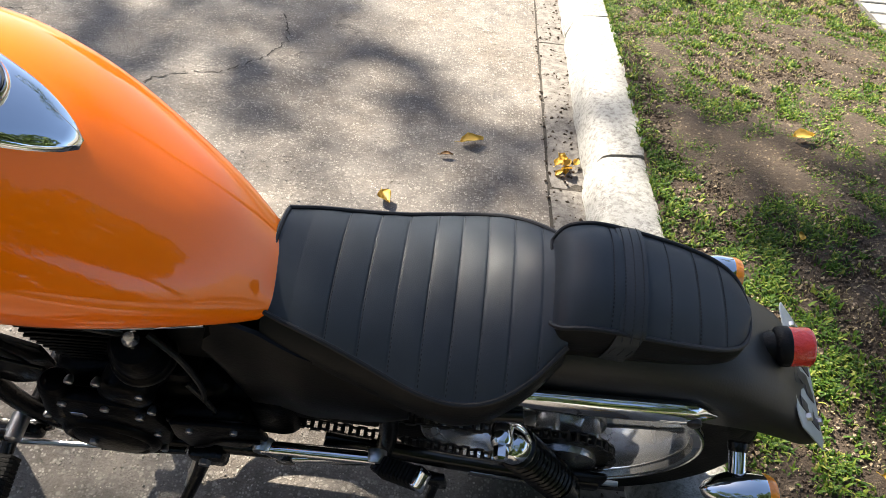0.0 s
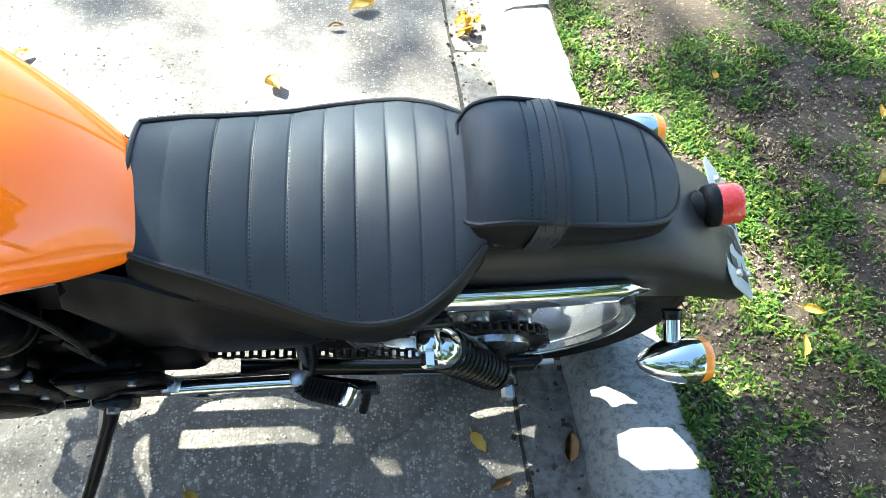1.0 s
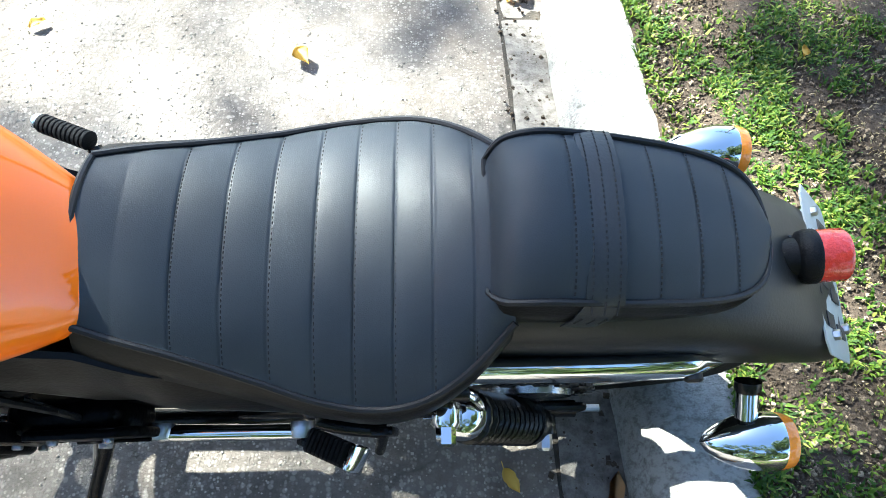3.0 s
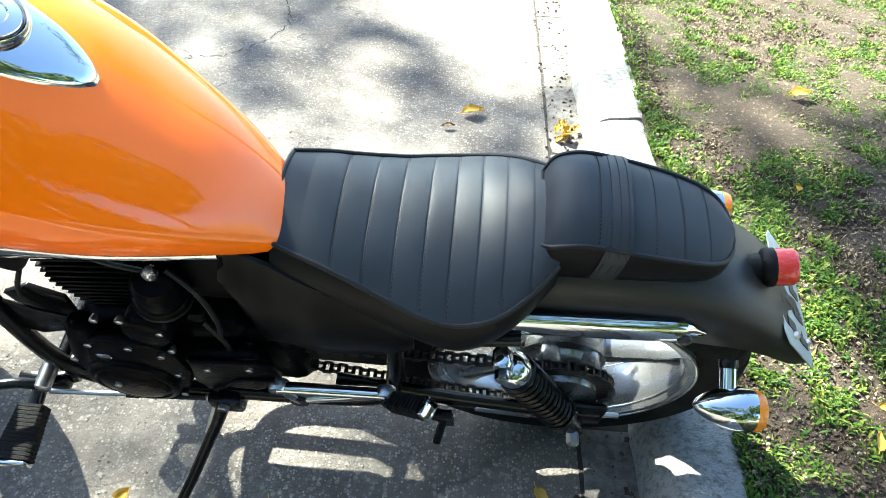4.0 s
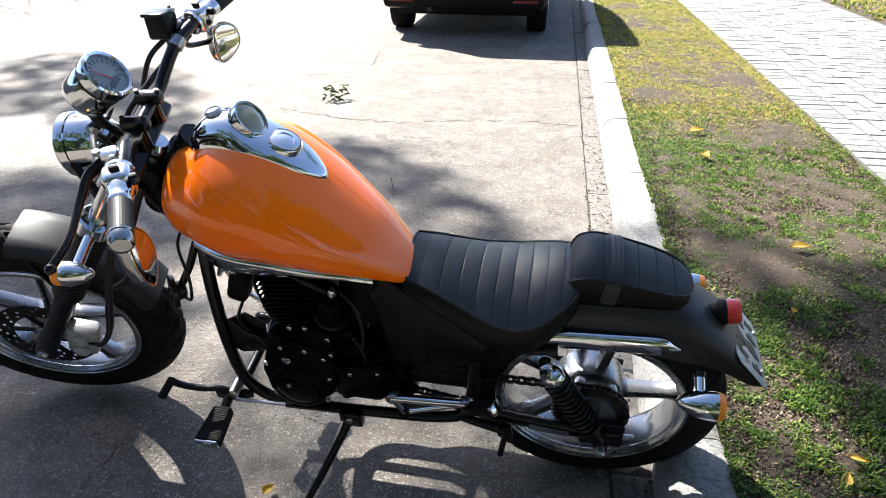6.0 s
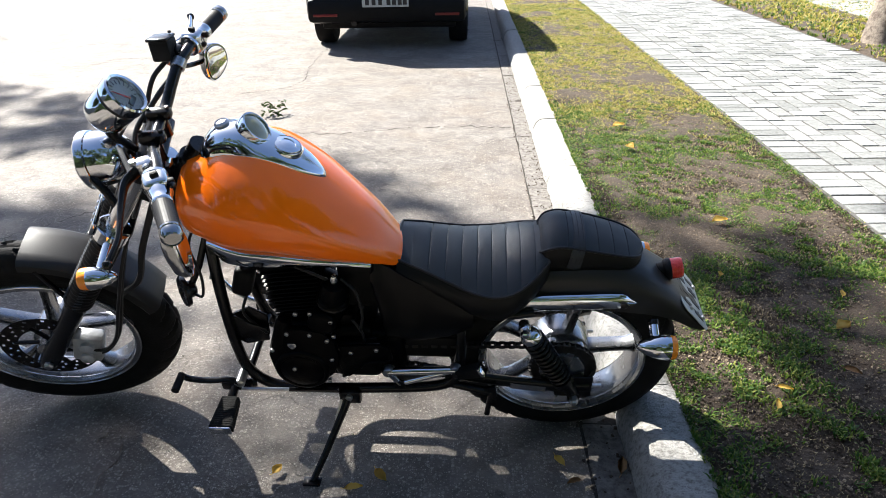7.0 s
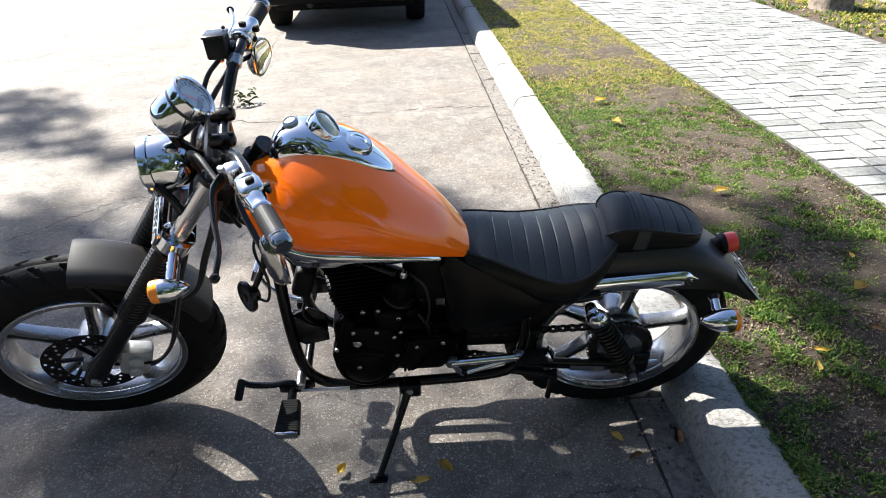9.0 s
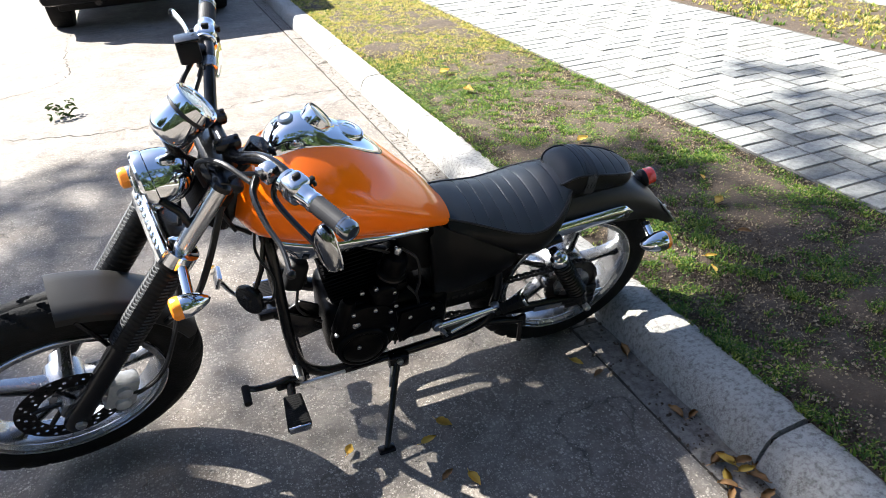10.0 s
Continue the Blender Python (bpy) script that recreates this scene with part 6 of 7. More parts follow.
for i in range(11):
    for h, r in ((0.0, 0.0115), (0.0012, 0.0135), (0.0056, 0.0135), (0.0068, 0.0115)):
        rings.append([o + d * (0.0072 * i + h) + q @ Vector((r * math.cos(t), r * math.sin(t), 0)) for t in (2 * math.pi * j / 14 for j in range(14))])
part("pedal_rubber", skin(bmesh.new(), rings), RUBBER, kick, "ribbed black rubber pedal")
part("pedal_tip", turned([(0.012, 0.0), (0.0125, 0.006), (0.009, 0.011), (0.001, 0.012)], o + d * 0.080, d, 16), CHROME, kick, "chrome pedal tip")

# horn
horn = part("horn", turned([(0.012, -0.028), (0.020, -0.024), (0.022, -0.010), (0.038, -0.006), (0.040, 0.002), (0.036, 0.006), (0.014, 0.007), (0.010, 0.011), (0.001, 0.011)], (-0.965, -0.115, 0.600), (-0.75, -0.62, 0.12), 28), SATIN, bike, "round black horn on a bracket")
part("horn_bracket", tube([(-0.952, -0.105, 0.605), (-0.925, -0.085, 0.655), (-0.900, -0.04, 0.735)], 0.009, 8, flat=0.4), SATIN, horn)
bm = tube(spline([(-0.945, -0.115, 0.595), (-0.915, -0.130, 0.60), (-0.905, -0.125, 0.66), (-0.93, -0.09, 0.72), (-0.92, -0.05, 0.76)], 6), 0.0035, 7)
part("horn_wire", bm, PIPING, horn)

# ---- foot controls and stand ----
for sd in (-1, 1):
    mount = part("foot_control", block((-0.905, sd * 0.128, 0.262), (0.085, 0.022, 0.034), 0.008), SATIN, bike, "black forward foot control")
    part("mount_arm", tube([(-0.86, sd * 0.108, 0.25), (-0.90, sd * 0.125, 0.255)], 0.014, 10), SATIN, mount)
    bm = bmesh.new()
    d = Vector((0.0, sd * 1.0, -0.02)).normalized()
    o = Vector((-0.912, sd * 0.168, 0.252))
    tube([Vector((-0.910, sd * 0.135, 0.262)), o], 0.012, 10, bm)
    part("peg_hinge", bm, SATIN, mount)
    rings = []
    for i in range(14):
        w = 0.024 + 0.007 * i / 13
        for h, k in ((0.0, 0.95), (0.0006, 1.0), (0.0052, 1.0), (0.0058, 0.95)):
            c = o + d * (0.004 + 0.0066 * i + h)
            rings.append([c + Vector((x * w * k, 0, z * 0.015 * k)) for x, z in ((-1, -0.7), (-0.8, -1), (0.8, -1), (1, -0.7), (1, 0.7), (0.8, 1), (-0.8, 1), (-1, 0.7))])
    bm = skin(bmesh.new(), rings)
    peg = part("footpeg", bm, RUBBER, mount, "ribbed black rubber footpeg")
    part("peg_cap", block(o + d * 0.100, (0.056, 0.007, 0.027), 0.003), CHROME, peg, "chrome end plate")
part("shift_lever", tube(spline([(-0.885, -0.150, 0.300), (-0.915, -0.155, 0.316), (-0.955, -0.165, 0.322), (-1.0, -0.172, 0.335), (-1.022, -0.175, 0.352)], 5), 0.0065, 10, flat=1.4), SATIN, bike, "black gear shift lever")
part("toe_peg", tube([(-1.021, -0.170, 0.350), (-1.021, -0.222, 0.348)], 0.010, 14), RUBBER, bike, "black rubber toe peg")
part("shift_pivot", turned([(0.014, -0.02), (0.014, 0.02), (0.009, 0.024)], (-0.885, -0.135, 0.298), (0, -1, 0), 16), STEEL, bike)
part("shift_rod", tube([(-0.885, -0.150, 0.272), (-0.63, -0.128, 0.250)], 0.0045, 8), STEEL, bike, "thin steel shift rod")
part("rod_sleeve", tube([(-0.76, -0.1395, 0.261), (-0.63, -0.128, 0.250)], 0.0062, 8), SATIN, bike)
part("brake_pedal", tube(spline([(-0.885, 0.150, 0.300), (-0.95, 0.165, 0.300), (-1.0, 0.172, 0.335), (-1.03, 0.178, 0.39)], 5), 0.007, 10), CHROME, bike, "chrome brake pedal")
part("brake_pad", block((-1.033, 0.180, 0.402), (0.014, 0.055, 0.045), 0.005, Matrix.Rotation(radians(20), 4, "Y")), DULLCHROME, bike)

stand = part("side_stand", tube([(-0.605, -0.125, 0.220), (-0.618, -0.150, 0.190), (-0.660, -0.235, 0.118), (-0.690, -0.296, 0.074)], [0.016, 0.013, 0.012, 0.011], 12, flat=0.75), SATIN, bike, "black steel side stand, folded down")
part("stand_bracket", block((-0.600, -0.120, 0.222), (0.06, 0.03, 0.05), 0.008), SATIN, stand)
part("stand_foot", block((-0.692, -0.300, 0.0735), (0.048, 0.030, 0.008), 0.003, Matrix.Rotation(radians(-13), 4, "X")), SATIN, stand)
bm = bmesh.new()
tube([(-0.612, -0.112, 0.245), (-0.640, -0.165, 0.165)], 0.004, 6, bm)
part("stand_spring", bm, STEEL, stand)
part("stand_bolt", bolt(bmesh.new(), (-0.60, -0.136, 0.232), (0, -1, 0), 0.010, 0.008), STEEL, stand)

for sd in (-1, 1):
    y = sd * 0.128
    a, b, c = Vector((-0.487, y, 0.335)), Vector((-0.312, y, 0.350)), Vector((-0.458, y, 0.288))
    bm = tube([a, b], 0.0105, 12)
    tube([a, c], 0.009, 10, bm)
    tube([c, b], 0.008, 10, bm)
    bracket = part("peg_bracket", bm, CHROME, bike, "chrome triangular passenger peg bracket")
    part("bracket_inset", plate([a + Vector((0.012, -sd * 0.004, -0.004)), b + Vector((-0.03, -sd * 0.004, -0.002)), c + Vector((0.010, -sd * 0.004, 0.006))], (0, sd * 0.006, 0), 0.001), MATTE, bracket, "black inset plate")
    part("bracket_bolt", turned([(0.016, -0.012), (0.018, 0.0), (0.014, 0.008)], a, (0, sd, 0), 18), STEEL, bracket)
    part("bracket_bolt", turned([(0.015, -0.012), (0.016, 0.0), (0.013, 0.008)], b, (0, sd, 0), 18), STEEL, bracket)
    part("bracket_nub", turned([(0.017, -0.012), (0.019, 0.0), (0.015, 0.008)], c, (0, sd, 0), 14), SATIN, bracket)
    d = (Vector((-0.238, sd * 0.160, 0.402)) - Vector((-0.300, sd * 0.136, 0.352))).normalized()
    o = Vector((-0.302, sd * 0.138, 0.348))
    q = d.to_track_quat("Z", "Y").to_matrix().to_4x4()
    rings = []
    for i in range(9):
        for h, k in ((-0.003, 0.84), (-0.0024, 1.0), (0.0024, 1.0), (0.003, 0.84)):
            rings.append([o + d * (0.008 + 0.0078 * i + h) + q @ Vector((x * 0.015 * k, y * (0.012 + 0.0004 * i) * k, 0)) for x, y in ((-1, -0.7), (-0.8, -1), (0.8, -1), (1, -0.7), (1, 0.7), (0.8, 1), (-0.8, 1), (-1, 0.7))])
    bm = skin(bmesh.new(), rings)
    ppeg = part("passenger_peg", bm, RUBBER, bracket, "folded black rubber passenger peg")
    part("peg_tip", block(o + d * 0.081, (0.033, 0.029, 0.010), 0.004, q), CHROME, ppeg, "chrome peg tip")
    part("peg_joint", block(o - d * 0.004, (0.022, 0.018, 0.022), 0.004, q), SATIN, ppeg)

cstand = part("centre_tang", tube(spline([(-0.34, -0.10, 0.262), (-0.28, -0.118, 0.268), (-0.215, -0.125, 0.258)], 5), 0.011, 10), SATIN, bike, "black steel rod under the swing arm")
part("tang_leg", tube([(-0.216, -0.125, 0.258), (-0.226, -0.150, 0.195)], 0.0075, 10), SATIN, cstand)
part("tang_plate", plate([(-0.235, -0.12, 0.275), (-0.205, -0.12, 0.285), (-0.198, -0.12, 0.23), (-0.215, -0.12, 0.225)], (0, -0.012, 0), 0.002), SATIN, cstand)


# ---- parked car up the street ----
def build_car():
    car = thing("parked_car", "black upright hatchback parked at the kerb, seen from behind", "car", pose(-1.16, 6.24, 0.0) @ Matrix.Diagonal((1.02, 0.97, 0.97, 1)))
    W = 0.88
    # side outline of the body: (y along the car, z)
    prof = [(0.0, 0.36, 0.84), (0.03, 0.30, 0.93), (0.35, 0.24, 1.05), (0.9, 0.22, 1.06), (2.2, 0.22, 1.04), (2.9, 0.22, 0.98), (3.8, 0.26, 0.84), (4.1, 0.34, 0.66)]
    bm = bmesh.new()
    rings = []
    for y, zb, zt in prof:
        w = W * (0.93 if y in (0.0, 4.1) else 1.0)
        rings.append([(-w * 0.94, y, zb), (-w, y, zb + 0.10), (-w, y, (zb + zt) / 2), (-w * 0.96, y, zt - 0.08), (-w * 0.88, y, zt), (w * 0.88, y, zt), (w * 0.96, y, zt - 0.08), (w, y, (zb + zt) / 2), (w, y, zb + 0.10), (w * 0.94, y, zb)])
    skin(bm, rings)
    bmesh.ops.bevel(bm, geom=bm.edges[:], offset=0.02, segments=2, profile=0.5, affect="EDGES")
    body = part("body", bm, CARPAINT, car)
    bm = bmesh.new()
    rings = []
    for y, z, w in ((0.05, 0.98, 0.86), (0.09, 1.40, 0.81), (0.11, 1.74, 0.76), (0.50, 1.80, 0.74), (1.9, 1.74, 0.72), (2.5, 1.55, 0.73), (3.1, 1.02, 0.84)):
        rings.append([(-w, y, 0.96), (-w, y, z - 0.03), (-w * 0.9, y, z), (w * 0.9, y, z), (w, y, z - 0.03), (w, y, 0.96)])
    skin(bm, rings)
    part("cabin", bm, CARPAINT, car)
    part("rear_window", plate([(-0.68, 0.075, 1.03), (0.68, 0.075, 1.03), (0.64, 0.10, 1.58), (-0.64, 0.10, 1.58)], (0, -0.03, 0.004), 0.004), CARGLASS, car, "dark tinted rear glass")
    bumper = part("rear_bumper", block((0, 0.03, 0.44), (1.72, 0.20, 0.26), 0.05), PLASTIC, car, "dark plastic rear bumper")
    for s in (-1, 1):
        part("reflector", block((s * 0.66, -0.073, 0.395), (0.26, 0.012, 0.028), 0.004), DARKRED, bumper, "red reflector strip")
        part("tail_lamp", block((s * 0.80, 0.0, 0.90), (0.22, 0.06, 0.20), 0.03), DARKRED, car, "red tail lamp")
    part("under_tray", block((0, 2.0, 0.27), (1.5, 3.6, 0.12), 0.03), PLASTIC, car, "black underbody")
    plate_ob = part("number_plate", block((0, -0.085, 0.56), (0.50, 0.012, 0.16), 0.004), PLATEGREY, car, "grey number plate")
    for i, x in enumerate((-0.195, -0.125, -0.055, 0.035, 0.095, 0.155, 0.21)):
        part("plate_bar", block((x, -0.0925, 0.545), (0.042, 0.004, 0.085), 0.001), INK, plate_ob, "dark plain bar")
    part("plate_bar", block((0, -0.0925, 0.618), (0.30, 0.004, 0.02), 0.001), INK, plate_ob, "dark plain bar")
    part("exhaust_tip", turned([(0.03, 0), (0.032, 0.10), (0.026, 0.10), (0.026, 0.02)], (-0.36, -0.04, 0.30), (0, 1, 0), 16), DARKSTEEL, car)
    for s in (-1, 1):
        for y in (0.62, 3.25):
            wheel = part("wheel", turned([(0.10, -0.11), (0.26, -0.11), (0.31, -0.10), (0.325, -0.06), (0.325, 0.06), (0.31, 0.10), (0.26, 0.11), (0.10, 0.11)], (s * 0.77, y, 0.32), (1, 0, 0), 36), RUBBER, car, "black tyre and wheel")
            part("rim", turned([(0.02, 0), (0.20, 0.005), (0.215, 0.02), (0.205, 0.024), (0.19, 0.012), (0.02, 0.016)], (s * 0.865, y, 0.32), (s, 0, 0), 30), ALLOY, wheel, "silver alloy rim")
    for s in (-1, 1):
        bm = plate([(s * W * 0.99, 0.55, 0.98), (s * W * 0.99, 1.4, 0.99), (s * 0.75, 1.5, 1.46), (s * 0.73, 0.75, 1.44)], (s * 0.012, 0, 0), 0.003)
        part("side_window", bm, CARGLASS, car, "dark tinted side glass")
    return car


car = build_car()


# ---- trees ----
def clump_leaves(verts, faces, c, radius, count, size, rng):
    for _ in range(count):
        while True:
            v = Vector((rng.uniform(-1, 1), rng.uniform(-1, 1), rng.uniform(-1, 1)))
            if v.length < 1:
                break
        p = Vector(c) + v * radius
        a = Vector((rng.uniform(-1, 1), rng.uniform(-1, 1), rng.uniform(-0.7, 0.7))).normalized()
        b = a.orthogonal().normalized()
        b = (b * math.cos(rng.uniform(0, 6.28)) + a.cross(b) * math.sin(rng.uniform(0, 6.28))).normalized()
        s = size * rng.uniform(0.6, 1.3)
        k = len(verts)
        verts += [tuple(p - a * s), tuple(p + b * s * 0.45), tuple(p + a * s), tuple(p - b * s * 0.45)]
        faces.append((k, k + 1, k + 2, k + 3))


def build_tree(label, base, height, lean, clumps, r0, seed, leaf=0.11, per=60):
    rng = random.Random(seed)
    tree = thing("street_tree", label, "tree", pose(*base), "street trees")
    bm = bmesh.new()
    top = Vector((lean[0], lean[1], height))
    bends = [Vector((rng.uniform(-0.1, 0.1), rng.uniform(-0.1, 0.1), 0)) for _ in range(4)]
    spine = [Vector((0, 0, -0.1)), Vector((0, 0, 0.25)) + bends[0] * 0.3, top * 0.3 + bends[1], top * 0.65 + bends[2], top]
    sp = spline(spine, 8)
    rad = []
    for i in range(len(sp)):
        t = i / (len(sp) - 1)
        rad.append(r0 * (1 - 0.68 * t) * (1 + 0.55 * max(0, 1 - t * 9)))
    tube(sp, rad, 18, bm)
    for v in bm.verts:
        ang = math.atan2(v.co.y, v.co.x)
        d = 1 + 0.07 * noise.noise(Vector((math.cos(ang) * 3, math.sin(ang) * 3, v.co.z * 1.5))) + 0.04 * math.sin(ang * 5 + v.co.z)
        v.co.x, v.co.y = v.co.x * d, v.co.y * d
    part("trunk", bm, BARK, tree, "ridged grey-brown bark", angle=60)
    o = Vector(base)
    for c, rr, *dn in (clumps[::2] if leaf > 0.1 else clumps[::9]):
        s = sp[int(len(sp) * 0.62)]
        e = Vector(c) - o - s
        e = s + e.normalized() * min(e.length, 5.0)
        mid = (s + e) / 2 + Vector((0, 0, 0.3))
        bm = tube(spline([s, mid, e], 6), [0.022 * (1 - 0.8 * i / 12) for i in range(13)], 7)
        part("limb", bm, BARK, tree)
    verts, faces = [], []
    for c, rr, *dn in clumps:
        clump_leaves(verts, faces, Vector(c) - o, rr, int(per * rr * rr * 4 * (dn[0] if dn else 1)), leaf, rng)
    me = bpy.data.meshes.new("crown")
    me.from_pydata(verts, [], faces)
    me.materials.append(GREENLEAF)
    crown = new("crown", me)
    crown.parent = tree
    tagged(crown, "loose green leaf clumps with gaps")
    return tree


# where the street's unseen trees throw their shade, carried up along the sunlight
def up_sun(x, y, z):
    k = z / SUN.z
    return (x + SUN.x * k, y + SUN.y * k, z)


ROAD_SHADE = [(-1.42, 2.30, 12.0, 0.30, 1.5), (-1.05, 2.20, 12.4, 0.34, 1.0), (-0.78, 1.88, 12.1, 0.32, 1.0), (-0.50, 1.50, 12.5, 0.30, 1.0), (-0.24, 1.25, 12.2, 0.26, 1.1), (-1.15, 1.55, 12.0, 0.36, 0.9), (-0.80, 1.25, 12.4, 0.26, 1.1), (-1.70, 2.0, 12.6, 0.40, 1.6), (-1.6, 1.3, 12.2, 0.40, 1.5), (-0.05, 1.02, 12.4, 0.20, 1.2),
              (-3.55, 3.85, 12.2, 0.40, 1.6), (-3.15, 3.40, 12.5, 0.34, 1.5), (-3.30, 2.90, 12.1, 0.36, 1.6), (-2.75, 2.80, 12.4, 0.28, 1.5), (-2.32, 2.42, 12.2, 0.22, 1.4), (-4.3, 3.2, 12.0, 0.5, 1.6), (-4.6, 4.2, 12.3, 0.5, 1.4),
              (-2.35, 1.45, 12.2, 0.36, 1.8), (-2.75, 1.30, 12.5, 0.36, 1.8), (-3.3, 1.15, 12.2, 0.5, 1.8), (-4.2, 1.6, 12.4, 0.6, 1.8), (-2.0, 0.9, 12.1, 0.40, 1.8), (-2.6, 0.7, 12.3, 0.5, 1.8), (-3.4, 0.4, 12.2, 0.6, 1.8),
              (-1.55, 0.40, 12.4, 0.26, 1.5), (-1.42, -0.02, 12.1, 0.24, 3.2), (-1.30, -0.34, 12.5, 0.22, 3.2), (-1.8, -0.1, 12.2, 0.36, 3.0), (-1.75, -0.6, 12.3, 0.40, 3.0), (-1.2, -0.70, 12.2, 0.28, 2.6), (-2.3, -0.2, 12.1, 0.45, 3.0), (-1.95, 0.4, 12.3, 0.36, 2.6), (-2.4, -1.0, 12.4, 0.5, 1.8), (-1.40, -0.95, 12.1, 0.36, 1.4)]
# Extra thin clumps, added to weaken the sun on the motorcycle.
BIKE_VEIL = [(-1.08 + 0.38 * i + 0.12 * (j % 2), -0.22 + 0.36 * j, 12.0 + 0.3 * ((i + j) % 3), 0.30, 0.50 if j < 2 else 0.42) for i in range(4) for j in range(4)] + [(0.24, 1.22, 12.3, 0.20, 0.9), (-0.20, -0.75, 12.3, 0.26, 0.5)]
street_tree_a = build_tree("tall leafy street tree across the road, shading the asphalt", (-13.4, 14.6, 0.12), 6.4, (1.0, -1.0), [(up_sun(x, y, z), r, k) for x, y, z, r, k in ROAD_SHADE + BIKE_VEIL], 0.26, 21, 0.10, 130)
VERGE_SHADE = [(0.62, 1.15, 12.6, 0.26, 0.9), (0.58, 0.76, 12.5, 0.24, 0.8), (0.98, 0.72, 12.4, 0.30, 1.1), (0.90, 0.46, 12.6, 0.24, 1.0), (1.08, 0.50, 12.5, 0.26, 1.3), (1.20, 0.86, 12.5, 0.22, 0.6), (1.90, 1.05, 12.8, 0.22, 1.2), (2.05, 0.72, 12.6, 0.30, 1.4), (1.80, 0.38, 12.7, 0.30, 1.4), (2.5, 0.75, 12.6, 0.34, 1.4), (2.6, 1.5, 12.8, 0.28, 1.2),
               (1.24, -0.10, 12.5, 0.34, 1.4), (0.88, -0.14, 12.7, 0.24, 1.1), (0.98, -0.60, 12.5, 0.38, 1.7), (0.58, -0.55, 12.6, 0.26, 1.5), (1.5, -0.7, 12.6, 0.44, 1.7), (1.7, -0.1, 12.5, 0.36, 1.5), (0.75, -1.0, 12.5, 0.3, 1.4), (0.30, -0.80, 12.6, 0.16, 1.8), (0.46, -0.86, 12.6, 0.18, 1.5), (0.16, -0.50, 12.4, 0.24, 0.9), (0.30, -0.62, 12.5, 0.18, 1.0), (0.78, -0.36, 12.5, 0.28, 1.0), (1.12, -0.38, 12.6, 0.34, 1.6), (1.05, 0.06, 12.4, 0.26, 1.4), (0.25, -0.66, 12.5, 0.22, 2.0), (0.34, -1.0, 12.4, 0.26, 2.0), (0.62, -0.36, 12.6, 0.24, 0.6), (0.50, -0.72, 12.4, 0.24, 1.8)]
street_tree_b = build_tree("tall broad street tree across the road", (-13.2, 12.0, 0.12), 6.2, (0.8, -0.6), [(up_sun(x, y, z), r, k) for x, y, z, r, k in VERGE_SHADE], 0.28, 22, 0.10, 130)
street_tree_c = build_tree("street tree with ridged bark beside the footpath", (3.88, 5.45, 0.10), 5.0, (0.3, 0.4), [((4.6, 7.4, 6.0), 1.0), ((3.6, 8.0, 6.6), 1.0), ((5.4, 6.6, 6.4), 1.0)], 0.24, 23)

# Unseen foliage, added to cut the sky's fill light and darken reflections.
over = [((-4.2 + 1.7 * i + 0.5 * (j % 2), -2.7 - 1.7 * j, 4.9 + 0.55 * ((i * 2 + j) % 3)), 1.15, 0.30) for i in range(6) for j in (1, 2)]
over += [((-7.0 + 1.5 * i, -6.4 - 0.7 * (i % 3), 2.6 + 0.8 * ((i * 2) % 3)), 1.3) for i in range(9)]
blocker_foliage = [((-9.0 + 1.3 * i, -6.2 + 0.7 * ((i * 5) % 3 - 1), z), 1.1, 0.9 if z < 2 else 0.5) for i in range(13) for z in (0.9, 2.1)]
sky_blocker_d = build_tree("unseen leafy tree and foliage row added to block skylight", (0.85, -6.2, 0.11), 4.4, (-0.4, 0.3), over + blocker_foliage, 0.24, 24, 0.26, 60)
sky_blocker_e = build_tree("unseen leafy tree by the lawn, added to block skylight", (5.4, -3.2, 0.10), 4.2, (0.2, -0.3), [((5.2, -2.4, 4.0), 1.6), ((6.8, -3.4, 4.4), 1.7), ((5.0, -4.6, 4.8), 1.7), ((4.4, -3.2, 5.6), 1.5), ((6.4, -1.4, 4.6), 1.5)], 0.22, 25, 0.24, 60)
sky_blocker_f = build_tree("unseen leafy tree over the road, added to block skylight", (-13.6, -4.5, 0.12), 4.8, (0.4, 0.2), [((-12.6, -4.0, 4.6), 1.8), ((-14.6, -5.2, 5.0), 1.8), ((-12.4, -6.0, 4.6), 1.8), ((-13.6, -3.0, 6.0), 1.8), ((-11.4, -5.0, 5.6), 1.6)], 0.22, 26, 0.24, 60)
garden_wall = solid("garden_wall", block((17.0, 8, 1.2), (0.3, 90, 2.6), 0.02), CONCRETE, "plain pale garden wall beyond the lawn", "wall", kind="structure")
far_wall = solid("far_wall", block((-19.0, 8, 1.6), (0.3, 90, 3.4), 0.02), CONCRETE, "plain pale wall across the road", "wall", kind="structure")

# opposite kerb and the trees' strip behind it
far_kerb = solid("far_kerb", block((-12.3, 12, 0.05), (0.2, 80, 0.18), 0.02), CONCRETE, "pale kerb on the far side of the road", "kerb", kind="structure")
far_verge = strip("far_verge", -90, -12.38, 0.12, SOIL, "dark soil strip across the road", "verge", -60, 80)

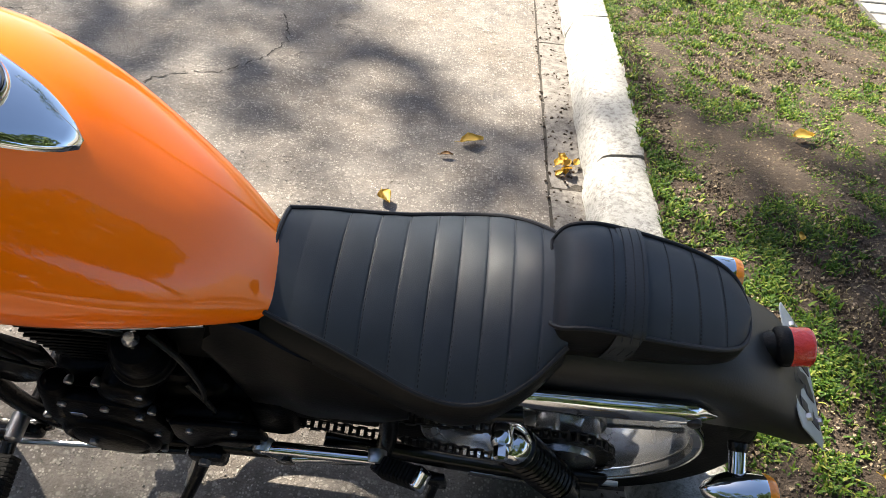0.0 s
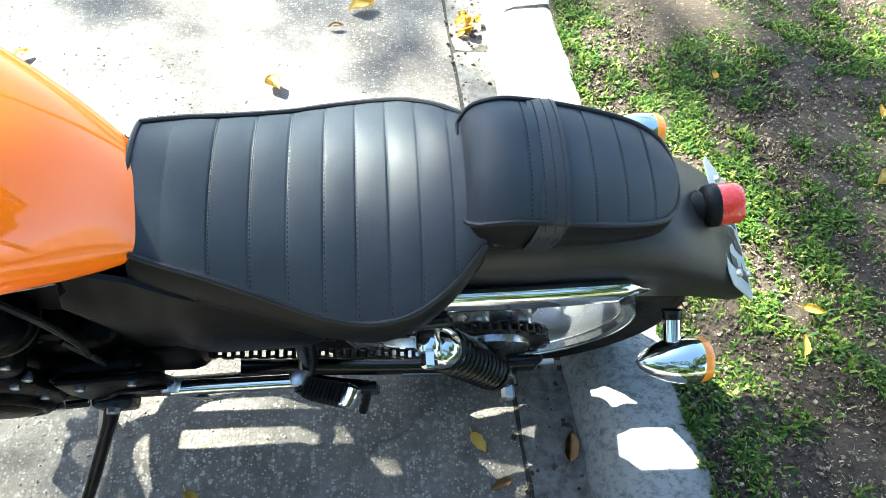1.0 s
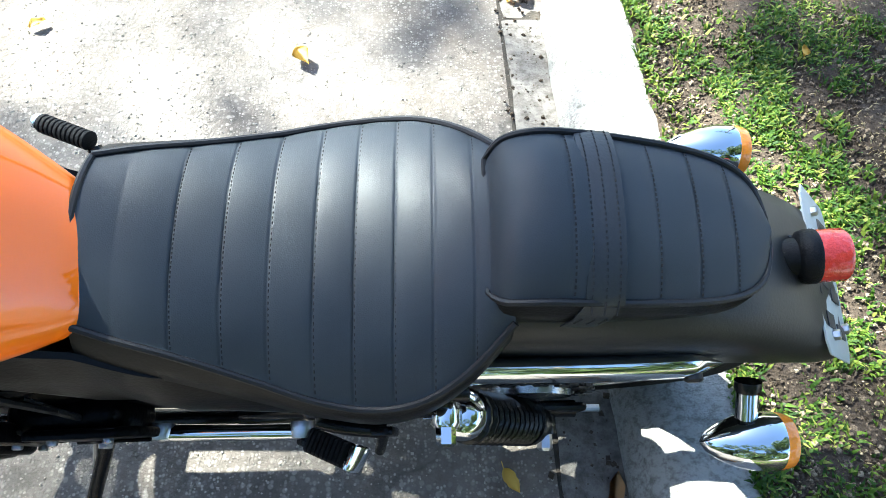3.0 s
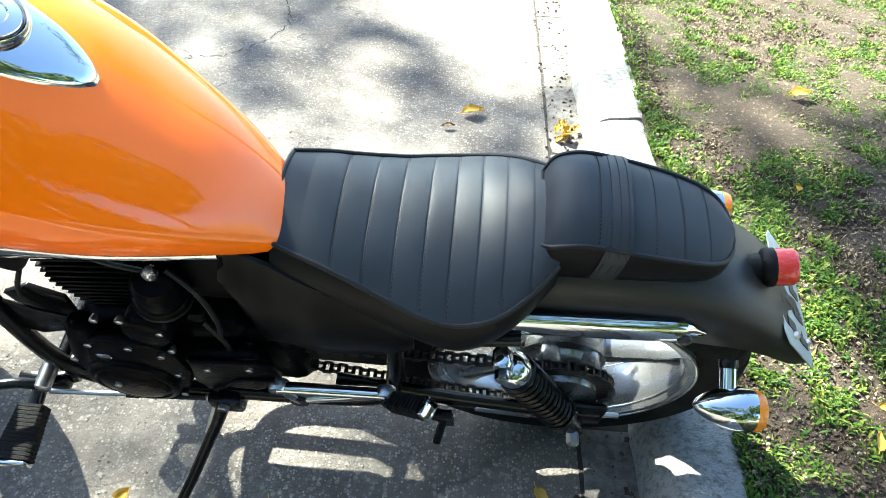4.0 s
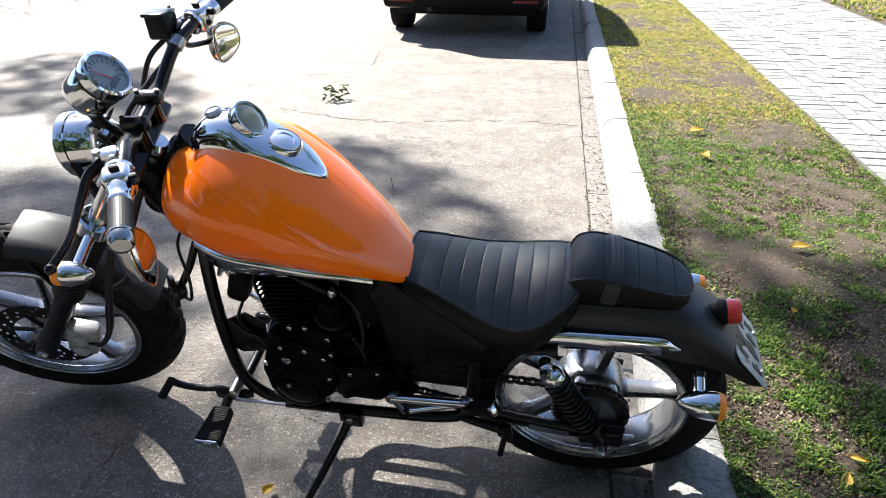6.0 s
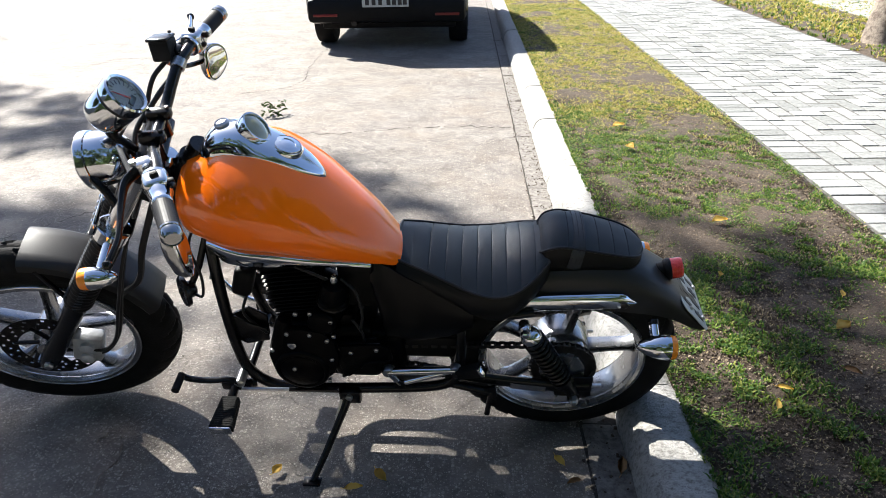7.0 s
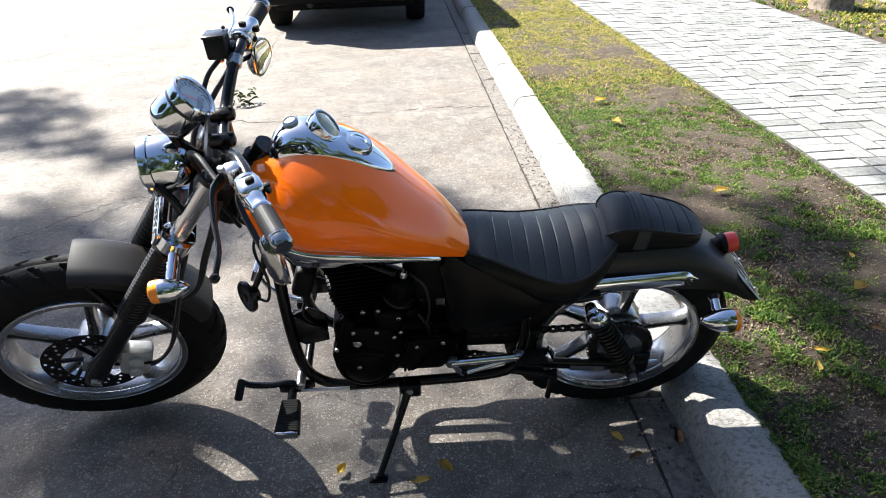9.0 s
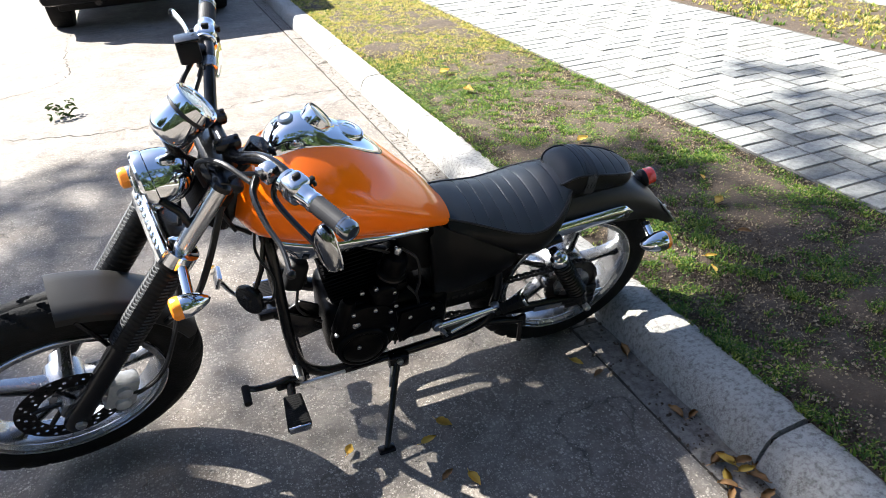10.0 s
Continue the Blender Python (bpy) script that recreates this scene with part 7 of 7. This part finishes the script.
for x, y, z, k, turn, size, tilt in [
    (-0.798, -0.193, 0.012, 1, 60, 0.8, 20), (-0.512, -0.199, 0.012, 0, -50, 1.0, 20), (-0.580, -0.246, 0.014, 0, 10, 0.9, 5),
    (-0.021, -0.135, 0.008, 0, -60, 0.85, 10), (-0.184, 1.176, 0.010, 3, 15, 1.1, 0), (-0.42, 0.848, 0.014, 3, -60, 0.9, 15), (-0.26, 1.09, 0.010, 2, 5, 0.8, 0),
    (0.829, 1.169, 0.145, 3, 10, 1.0, 10), (0.670, 2.205, 0.145, 3, -70, 1.1, 25), (0.946, 0.336, 0.145, 3, 30, 0.9, 15), (0.670, 0.693, 0.142, 1, 80, 0.7, 20),
    (0.684, 2.633, 0.145, 3, 20, 1.2, 10), (0.58, -0.05, 0.142, 0, 70, 0.8, 25), (0.63, 0.02, 0.142, 0, -20, 0.8, 5), (0.86, 0.10, 0.142, 2, -40, 1.0, 20),
    (-1.95, 0.95, 0.010, 0, 80, 0.9, 10), (-1.05, 0.95, 0.010, 3, 40, 0.6, 10), (1.05, 0.55, 0.142, 0, 70, 0.8, 15)]:
    fallen_leaf(x, y, z + (road_z(x, y) if x < 0 else 0), k, turn, size, tilt=tilt)
for x, y, z, turn, size in [(0.144, -0.159, 0.012, 75, 1.2), (0.113, -0.449, 0.012, 100, 1.1), (0.150, -0.480, 0.014, 20, 0.9), (0.100, -0.635, 0.012, 15, 1.2), (0.122, -0.660, 0.016, -25, 1.0), (0.145, -0.675, 0.020, 170, 1.1), (0.168, -0.700, 0.012, 60, 1.0), (0.150, -0.735, 0.014, -60, 1.2), (0.062, -0.712, 0.012, 140, 1.0), (0.050, -0.740, 0.012, 35, 0.9), (0.130, -0.78, 0.012, 10, 1.1), (0.09, -0.80, 0.012, 80, 1.0), (0.006, -0.214, 0.010, 200, 0.8), (-0.579, -0.384, 0.016, 30, 0.9)]:
    fallen_leaf(x, y, z + road_z(x, y), 2, turn, size, "curled brown fallen leaf in the gutter")
for x, y, z, turn, size in [(0.110, -0.652, 0.022, 110, 1.0), (0.135, -0.70, 0.022, -10, 0.9), (0.080, -0.69, 0.012, 60, 0.9), (-0.518, -0.422, 0.014, -80, 1.0)]:
    fallen_leaf(x, y, z + road_z(x, y), 0, turn, size, "dry yellow leaf among brown ones in the gutter")


def twig(x0, y0, x1, y1, label):
    a, b = Vector((x0, y0, road_z(x0, y0) + 0.004)), Vector((x1, y1, road_z(x1, y1) + 0.004))
    side = Vector((y0 - y1, x1 - x0, 0)) * 0.08
    bm = tube(spline([a, a.lerp(b, 0.35) + side, a.lerp(b, 0.7) - side * 0.4 + Vector((0, 0, 0.006)), b], 5), [0.0028 - 0.0001 * i for i in range(16)], 6)
    return solid("twig", bm, BARK, label, "twig", group="twigs")


twig(-1.259, -0.119, -1.252, -0.296, "thin dry brown twig lying on the road")
twig(-1.322, -0.077, -1.331, -0.119, "short dry brown twig lying on the road")


def crack(pts, width, seed, label):
    """A dark open crack in the asphalt, wandering and breaking up along its way."""
    rng = random.Random(seed)
    P = [Vector((p.x, p.y, road_z(p.x, p.y) + 0.0014)) for p in spline([(x, y, 0) for x, y in pts], 14)]
    bm = bmesh.new()
    prev = None
    for i, p in enumerate(P):
        d = (P[min(i + 1, len(P) - 1)] - P[max(i - 1, 0)]).normalized()
        side = Vector((-d.y, d.x, 0))
        c = p + side * rng.gauss(0, width * 1.6)
        w = width * rng.uniform(0.15, 1.0)
        a, b = bm.verts.new(c - side * w), bm.verts.new(c + side * w)
        if prev and rng.random() > 0.10:
            bm.faces.new((prev[0], prev[1], b, a))
        prev = (a, b)
    return solid("road_crack", bm, JOINT, label, "crack", kind="structure")


crack([(-1.89, 6.3), (-1.87, 5.4), (-1.80, 4.7), (-1.92, 4.4), (-2.25, 4.2)], 0.007, 1, "dark wandering crack in the asphalt")
crack([(-2.11, 3.22), (-1.68, 3.06), (-1.2, 3.0), (-0.82, 3.1), (-0.44, 3.15), (0.04, 3.11)], 0.009, 2, "dark crack across the asphalt lane")
crack([(-4.54, 5.47), (-4.23, 5.55), (-4.11, 5.89), (-3.7, 5.9), (-3.2, 6.3)], 0.008, 3, "long dark crack in the asphalt")
crack([(-2.5, 1.2), (-2.2, 1.55), (-1.99, 1.75), (-1.85, 1.66)], 0.005, 4, "thin dark crack in the asphalt")
crack([(-1.35, 1.20), (-1.24, 1.36), (-1.05, 1.46), (-0.92, 1.70), (-0.98, 1.95)], 0.004, 5, "hairline crack in the asphalt")


def leaf_heap(x, y, z, material_kind, count, spread, label, seed):
    rng = random.Random(seed)
    heap = thing("leaf_cluster", label, "leaves", pose(x, y, z))
    for i in range(count):
        ob = new("leaflet", LEAVES[material_kind])
        ob.parent = heap
        ob.matrix_basis = pose(rng.uniform(-spread, spread), rng.uniform(-spread, spread), 0.004 + 0.003 * i, rng.uniform(-35, 35), rng.uniform(-30, 10), rng.uniform(0, 360)) @ Matrix.Diagonal((0.75, 0.75, 0.75, 1))
    return heap


leaf_heap(0.115, 1.075, 0.006, 1, 12, 0.035, "curled yellow compound leaf in the gutter", 4)
LEAVES.append(leaf_mesh("leaf", 0.06, 0.03, 0.012, GREENLEAF, 7))
leaf_heap(-1.765, 3.49, 0.005, 4, 30, 0.08, "small sprig of green leaves on the road", 5)

pavement = build_pavement()
